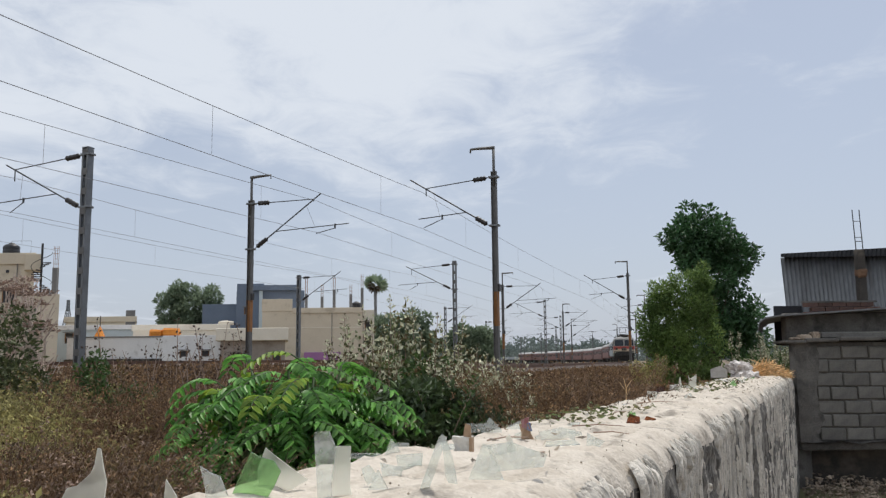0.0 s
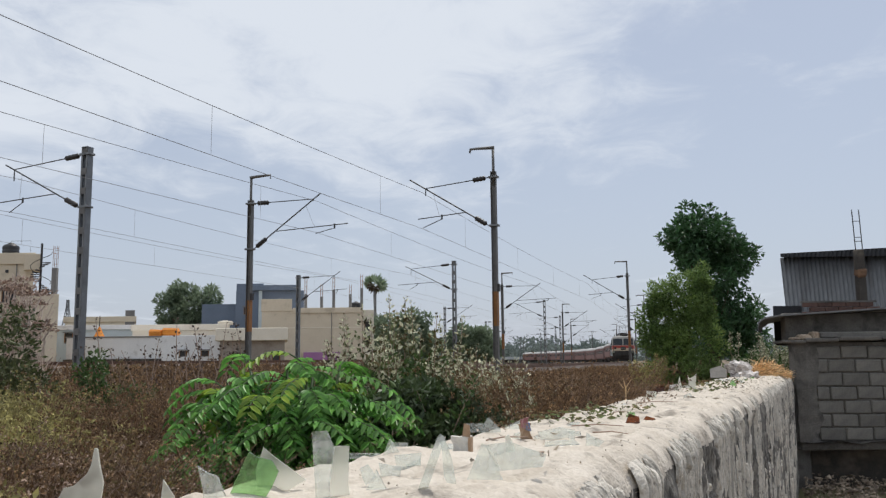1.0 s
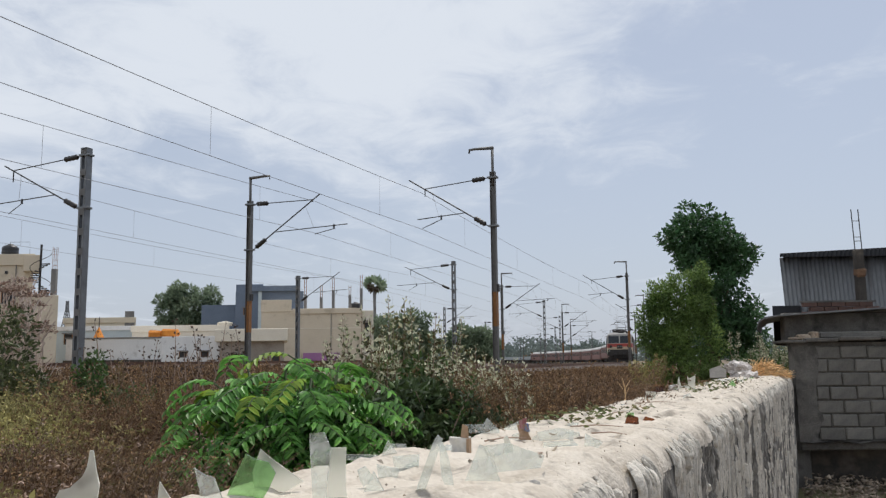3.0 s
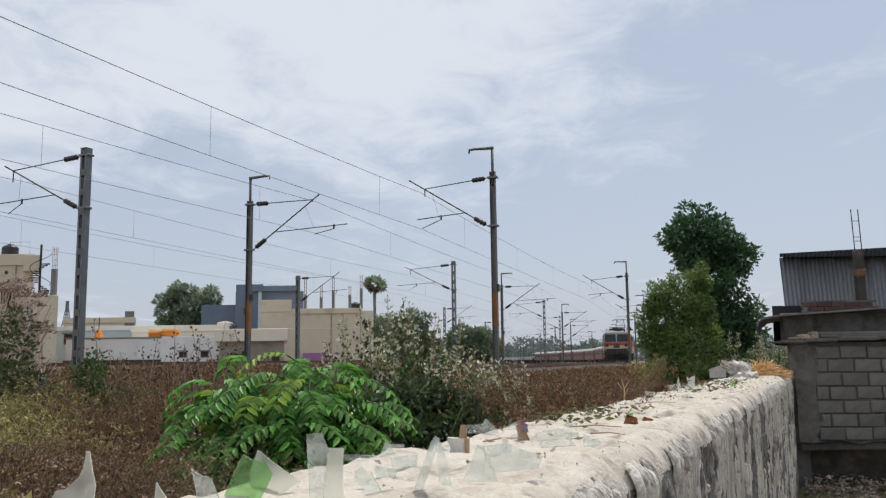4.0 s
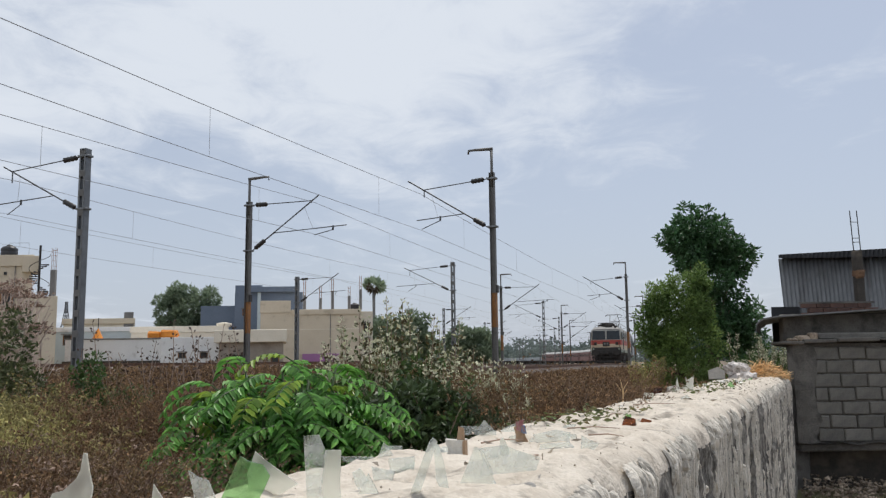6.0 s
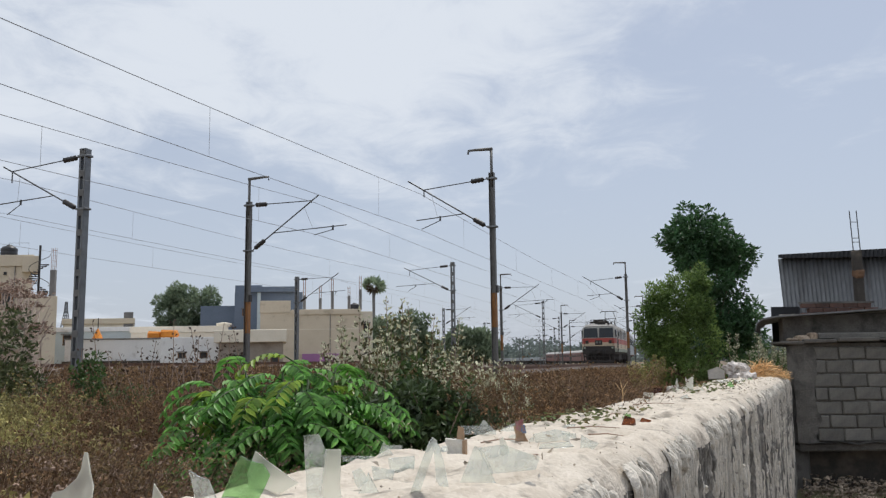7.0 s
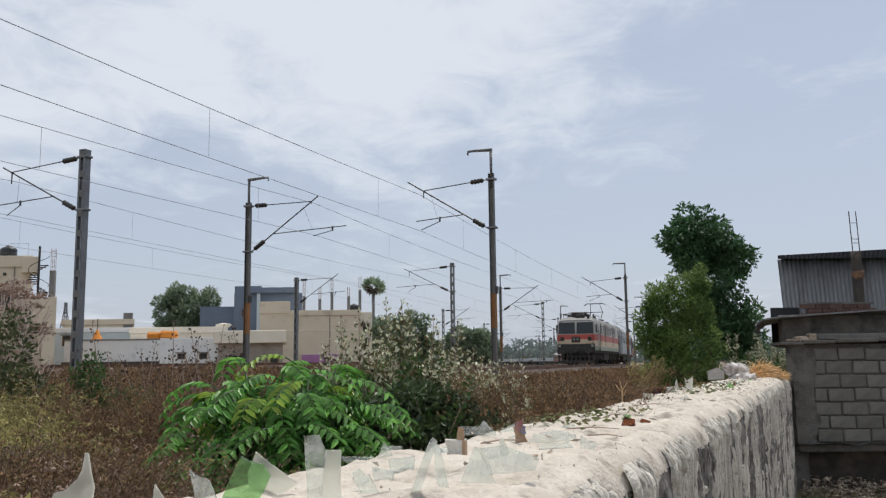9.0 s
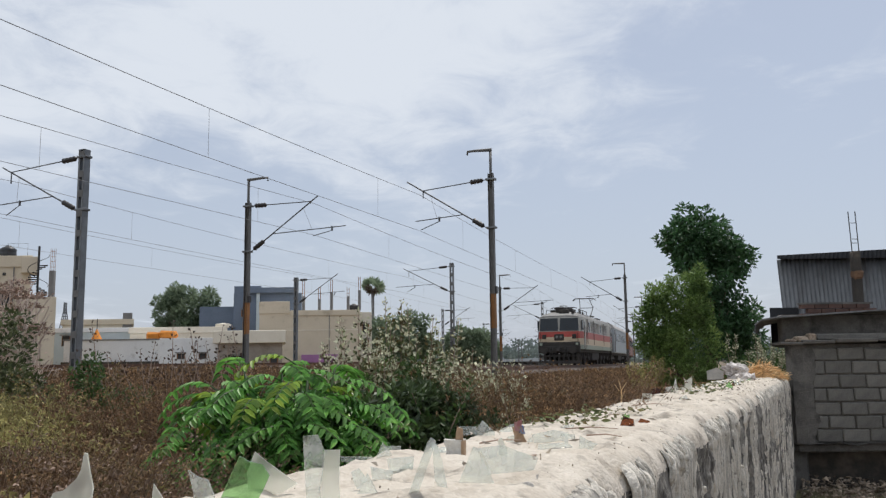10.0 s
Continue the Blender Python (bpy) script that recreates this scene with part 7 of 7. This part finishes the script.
def put_shards():
    shard("tall clear glass shard standing in mortar", -0.254, 1.740, [(-0.026, 0.142), (0.004, 0.144), (0.019, 0.109), (0.010, 0.040), (0.009, -0.009), (-0.016, -0.009)], "clear", 0, 0, 0.006)
    shard("frosted rectangular glass shard standing in mortar", -0.226, 1.770, [(-0.014, 0.111), (0.017, 0.111), (0.015, 0.035), (0.024, -0.015), (-0.022, -0.014), (-0.020, 0.047)], "milky", 0, 0, 0.005)
    shard("green bottle glass shard standing in mortar", -0.393, 1.750, [(-0.064, -0.008), (-0.036, 0.057), (-0.015, 0.103), (0.002, 0.093), (0.031, 0.086), (0.045, 0.064), (0.032, 0.034), (0.006, -0.009)], "green", 0, 0, 0.006)
    shard("pale clear glass shard behind green glass", -0.378, 1.860, [(-0.040, 0.054), (-0.024, 0.101), (0.000, 0.081), (0.068, 0.033), (0.030, 0.012), (-0.035, 0.011)], "milky", 0, 0, 0.005)
    shard("broken clear window glass set upright in mortar", -0.473, 1.720, [(-0.029, 0.080), (-0.009, 0.067), (0.011, 0.060), (0.029, 0.018), (0.030, -0.004), (-0.016, -0.003), (-0.017, 0.035)], "clear", 0, 0, 0.005)
    shard("small pointed milky glass shard in mortar", -0.538, 1.650, [(-0.008, 0.064), (0.013, 0.033), (0.018, -0.001), (-0.014, -0.001), (-0.010, 0.041)], "milky", 0, 0, 0.005)
    shard("curved pale glass bottle shard on the wall edge", -0.655, 1.560, [(-0.061, 0.017), (-0.039, 0.063), (-0.021, 0.067), (0.002, 0.088), (0.009, 0.104), (0.013, 0.132), (0.018, 0.131), (0.024, 0.099), (0.031, 0.072), (0.025, 0.016)], "milky", 0, 0, 0.006)
    shard("narrow leaning strip of clear glass", -0.040, 1.740, [(-0.038, 0.003), (-0.017, 0.007), (0.027, 0.128), (0.017, 0.136), (0.010, 0.128)], "clear", 0, -3, 0.007)
    shard("narrow leaning strip of clear glass", -0.008, 1.810, [(-0.014, 0.112), (-0.005, 0.117), (0.007, 0.082), (0.018, 0.022), (0.004, 0.018), (-0.009, 0.044)], "clear", 0, 3, 0.007)
    shard("triangular clear glass shard in mortar", 0.073, 1.940, [(-0.039, 0.019), (-0.005, 0.097), (0.003, 0.095), (0.041, 0.017)], "clear", 0, -4, 0.005)
    shard("narrow edge of clear glass beside a triangle", 0.095, 1.960, [(-0.019, 0.092), (-0.012, 0.092), (0.019, 0.034), (0.012, 0.032)], "clear", 30, -2, 0.004)
    shard("large leaning pane of broken clear glass", 0.162, 2.080, [(-0.078, 0.080), (-0.020, 0.087), (0.019, 0.072), (0.066, 0.057), (0.055, 0.028), (-0.042, 0.019)], "clear", -4, -14, 0.005)
    shard("broken clear window glass set upright in mortar", -0.182, 1.860, [(-0.014, 0.055), (0.003, 0.063), (0.022, 0.038), (-0.001, 0.020), (-0.009, 0.034)], "clear", 14, 2, 0.005)
    shard("small triangular clear glass in mortar", -0.156, 1.800, [(-0.021, 0.019), (0.000, 0.060), (0.021, 0.021)], "clear", -6, 2, 0.005)
    shard("pointed clear glass shard in mortar", -0.164, 2.420, [(-0.023, 0.020), (-0.004, 0.069), (0.026, 0.025)], "clear", 0, 2, 0.005)
    shard("low piece of clear glass in mortar", -0.106, 2.200, [(-0.035, 0.049), (0.034, 0.054), (0.029, 0.012), (-0.029, 0.007)], "clear", 6, -35, 0.005)
    shard("low piece of clear glass in mortar", -0.140, 1.980, [(-0.028, 0.053), (0.026, 0.042), (0.022, 0.022), (-0.020, 0.020)], "clear", -6, -20, 0.005)
    shard("low piece of clear glass in mortar", -0.243, 2.450, [(-0.047, 0.027), (0.045, 0.023), (0.042, 0.009), (-0.041, 0.011)], "clear", 4, -30, 0.005)
    shard("leaning pane of broken clear glass", 0.129, 3.180, [(-0.071, 0.051), (-0.000, 0.050), (0.017, 0.073), (0.061, 0.029), (0.061, 0.017), (-0.067, 0.019)], "clear", 0, -6, 0.005)
    shard("pointed clear glass shard in mortar", 0.172, 2.500, [(-0.013, 0.061), (-0.003, 0.069), (0.012, 0.038), (0.015, 0.019), (-0.011, 0.018)], "milky", 0, 2, 0.005)
    shard("pointed clear glass shard in mortar", 0.434, 2.620, [(-0.020, 0.061), (0.000, 0.049), (0.032, 0.035), (0.011, 0.015), (-0.025, 0.014)], "clear", 0, -4, 0.005)
    shard("large leaning pane of broken clear glass", 0.361, 2.880, [(-0.065, 0.044), (0.009, 0.060), (0.059, 0.050), (0.054, 0.017), (-0.058, 0.015)], "clear", 0, -25, 0.005)
    shard("large leaning pane of broken clear glass", 0.346, 2.700, [(-0.048, 0.031), (0.043, 0.037), (0.057, 0.020), (-0.052, 0.014)], "clear", 0, -40, 0.005)
    shard("pointed milky glass shard in mortar", 2.054, 7.200, [(-0.039, 0.136), (-0.021, 0.108), (0.023, 0.135), (0.033, 0.145), (0.026, 0.023), (-0.021, 0.015)], "milky", 0, 3, 0.006)
    shard("thin pointed clear glass shard in mortar", 1.865, 6.900, [(-0.009, 0.098), (0.002, 0.134), (0.020, 0.035), (-0.012, 0.036)], "milky", 0, 3, 0.006)
    shard("green bottle glass shard lying on mortar", 2.663, 8.000, [(-0.041, 0.032), (0.003, 0.073), (0.042, 0.010), (0.024, -0.020), (-0.028, -0.015)], "green", 0, -10, 0.006)
    shard("brown bottle glass shard lying on mortar", 0.785, 3.68, [(-0.045, 0), (0.03, 0), (0.035, 0.035), (-0.01, 0.05)], "brown", 20, -25, 0.005)
    shard("brown bottle glass shard lying on mortar", 0.86, 3.73, [(-0.03, 0), (0.035, 0), (0.03, 0.025), (-0.01, 0.035)], "brown", -30, -20, 0.005)
    shard("brown bottle glass shard lying on mortar", 1.72, 7.0, [(-0.06, 0), (0.05, 0), (0.04, 0.06), (-0.03, 0.05)], "brown", -30, -20, 0.005)
    # small panes lying and leaning further along
    rng = np.random.default_rng(61)
    for i in range(46):
        u = rng.uniform(0.35, 10.5)
        v = rng.uniform(0.28, 0.66)
        x, y = wall_xy(u, v)
        w, h = rng.uniform(0.015, 0.05), rng.uniform(0.02, 0.05) * (1.0 if u < 4 else 1.5)
        k = ("clear", "milky", "clear", "green", "clear", "brown")[int(rng.integers(6))] if u > 2.2 else "clear"
        lab = {"clear": "small broken clear glass piece on mortar", "milky": "small dusty pale glass piece on mortar", "green": "small green bottle glass piece on mortar", "brown": "small brown bottle glass piece on mortar"}[k]
        shard(lab, x, y, [(-w, -0.01), (w * 0.8, -0.01), (w * rng.uniform(0.2, 0.9), h), (-w * rng.uniform(0.1, 0.9), h * rng.uniform(0.4, 1.1))], k, rng.uniform(-60, 60), rng.uniform(-75, 10))


put_shards()


def crumple(bm, amount, f):
    for v in bm.verts:
        v.co += Vector((noise.noise(v.co * f), noise.noise(v.co * f + Vector((5, 0, 0))), noise.noise(v.co * f + Vector((0, 7, 0))))) * amount
    return bm


def sliced_box(x, y, z, cuts, bevel=0.0):
    bm = box(-x / 2, x / 2, -y / 2, y / 2, 0, z)
    bmesh.ops.subdivide_edges(bm, edges=bm.edges[:], cuts=cuts, use_grid_fill=True)
    return bm


def put_litter():
    # folded card packet
    t = thing("card_packet", "torn brown and grey card packet on mortar", "packet", (0.035, 2.55, WALL_Z), -12)
    part("carton", crumple(sliced_box(0.05, 0.035, 0.045, 3), 0.008, 40), GM["paper"], t)
    part("flap", crumple(box(0.006, 0.03, -0.016, -0.012, 0.03, 0.078), 0.012, 30), GM["card"], t)
    part("side", box(0.022, 0.03, -0.02, 0.018, 0.0, 0.043), GM["card"], t)
    # printed wrapper standing up
    t = thing("printed_wrapper", "crumpled printed wrapper with red and blue", "wrapper", (0.265, 3.0, WALL_Z), 20)
    part("foil", crumple(sliced_box(0.034, 0.018, 0.045, 3), 0.015, 35), GM["card"], t)
    part("printed_face", crumple(sliced_box(0.022, 0.024, 0.028, 2), 0.01, 40), GM["print_red"], t).matrix_basis = pose(-0.003, 0, 0.036)
    part("printed_band", crumple(sliced_box(0.016, 0.024, 0.018, 2), 0.01, 40), GM["print_blue"], t).matrix_basis = pose(0.008, 0, 0.028)
    # bag, slab and straw at the far end
    bag = crumple(sliced_box(0.22, 0.2, 0.2, 14), 0.07, 9)
    crumple(crumple(bag, 0.035, 24), 0.014, 60)
    ob = tagged(bm_obj("plastic_bag", bag, GM["bag"]), "crumpled white plastic bag on the wall end", "plastic bag")
    ob.matrix_basis = pose(4.02, 11.8, WALL_Z - 0.02, 0, 0, 20)
    ob = tagged(bm_obj("plastic_bag", crumple(crumple(crumple(sliced_box(0.24, 0.2, 0.07, 12), 0.05, 10), 0.02, 30), 0.01, 70), GM["bag"]), "flattened dirty white plastic bag", "plastic bag")
    ob.matrix_basis = pose(3.95, 11.2, WALL_Z - 0.01, 0, 0, -10)
    slab = prism([(-0.11, 0), (0.11, 0), (0.12, 0.12), (0.03, 0.165), (-0.10, 0.12)], -0.012, 0.012)
    slab = bm_obj("broken_tile", crumple(slab, 0.012, 12), GM["stone"])
    tagged(slab, "broken grey stone tile propped upright", "tile").matrix_basis = pose(3.74, 11.8, WALL_Z - 0.01, -18, 0, -6)
    for x, y, w, r in ((2.02, 7.55, 0.16, 10), (2.95, 9.2, 0.15, -20), (3.25, 9.9, 0.12, 35), (3.05, 9.7, 0.1, 60), (2.62, 8.7, 0.09, 0)):
        s = bm_obj("stone_chip", crumple(sliced_box(w * 0.8, w * 0.6, w * 0.22, 3), w * 0.2, 9 / w * 0.3), GM["paper"])
        tagged(s, "pale broken stone chip on the wall", "stone", "stone chips").matrix_basis = pose(x, y, WALL_Z - 0.01, 0, 0, r)
    rng = np.random.default_rng(71)
    n = 1900
    r = np.sqrt(rng.random(n))
    a = rng.uniform(0, 6.28, n)
    P = np.stack([0.34 * r * np.cos(a), 0.24 * r * np.sin(a), 0.015 + 0.20 * (1 - r ** 1.5) * rng.random(n) ** 0.5], 1)
    d = np.stack([rng.normal(0.5, 1, n), rng.normal(0, 1, n), rng.normal(0, 0.35, n)], 1)
    V, F4 = leaves(P, d, 0.13, 0.014, rng, 0.03)
    t = thing("straw_heap", "heap of dry golden straw on the wall end", "straw", (4.42, 11.95, WALL_Z - 0.01), 24)
    arrays("straw", V, F4, GM["straw"], "stuff", parent=t)
    # fallen green leaves, twigs and crumbs
    for name, label, cat, n, u0, u1, v0, v1, ln, wd, m in (
            ("fallen_leaves", "withered green leaves scattered on mortar", "leaves", 170, 1.6, 2.9, 0.30, 0.66, 0.036, 0.015, "leaf_litter"),
            ("fallen_leaves", "withered green leaves scattered on mortar", "leaves", 130, 5.0, 8.2, 0.25, 0.66, 0.05, 0.02, "leaf_litter"),
            ("fallen_leaves", "dry brown leaves and straw on mortar", "leaves", 70, 0.2, 10, 0.1, 0.68, 0.045, 0.012, "crumbs")):
        u, v = rng.uniform(u0, u1, n), rng.uniform(v0, v1, n)
        xy = np.array([wall_xy(p, q) for p, q in zip(u, v)])
        P = np.concatenate([xy, np.full((n, 1), WALL_Z + 0.012) + rng.uniform(0, 0.02, (n, 1))], 1)
        d = rng.normal(size=(n, 3)) * (1, 1, 0.25)
        V, F4 = leaves(P, d, ln, wd, rng, 0.12)
        arrays(name, V, F4, GM[m], "stuff", label, cat)
    n = 900
    u, v = rng.uniform(-0.4, 11.5, n), rng.uniform(0.02, 0.7, n)
    xy = np.array([wall_xy(p, q) for p, q in zip(u, v)])
    base = np.array([(1, 0, 0), (-1, 0, 0), (0, 1, 0), (0, -1, 0), (0, 0, 1), (0, 0, -1)], float)
    C = np.concatenate([xy, np.full((n, 1), WALL_Z + 0.006)], 1)
    sz = rng.uniform(0.0008, 0.0030, (n, 1, 1)) * (1 + (u[:, None, None] > 4))
    V = base[None] * sz * rng.uniform(0.6, 1.4, (n, 1, 3)) + C[:, None]
    f = np.array([(0, 2, 4), (2, 1, 4), (1, 3, 4), (3, 0, 4), (2, 0, 5), (1, 2, 5), (3, 1, 5), (0, 3, 5)])
    arrays("mortar_crumbs", V.reshape(-1, 3), (f[None] + 6 * np.arange(n)[:, None, None]).reshape(-1, 3), GM["crumbs"], "stuff", "small crumbs of mortar and grit", "grit")
    for i, (u, v, ln, r) in enumerate(((1.0, 0.45, 0.16, 30), (1.6, 0.3, 0.2, -15), (2.4, 0.4, 0.22, 60), (0.6, 0.2, 0.1, 80), (3.4, 0.4, 0.25, 10), (1.3, 0.18, 0.14, -40))):
        x, y = wall_xy(u, v)
        ob = tagged(bm_obj("twig", tube([(-ln / 2, 0, 0), (0, 0.01, 0.006), (ln / 2, -0.004, 0.002)], [0.003, 0.0025, 0.0015], 5), M["twig"]), "thin dry twig lying on the mortar", "twig", "twigs")
        ob.matrix_basis = pose(x, y, WALL_Z + 0.012, 0, 0, r)
    # dry stalk at the field edge
    x, y = wall_xy(3.9, WALL_W - 0.02)
    t = thing("dry_stalk", "small dry forked stalk at the wall edge", "dry plant", (x, y, WALL_Z - 0.03))
    part("stem", tube([(0, 0, 0), (0.005, 0, 0.1), (-0.01, 0, 0.17)], [0.005, 0.004, 0.002], 5), GM["straw"], t)
    for dx, z in ((0.04, 0.16), (-0.04, 0.15), (0.03, 0.11)):
        part("side_twig", tube([(0, 0, z - 0.06), (dx, 0.0, z)], [0.003, 0.002], 4), GM["straw"], t)


put_litter()

motions()
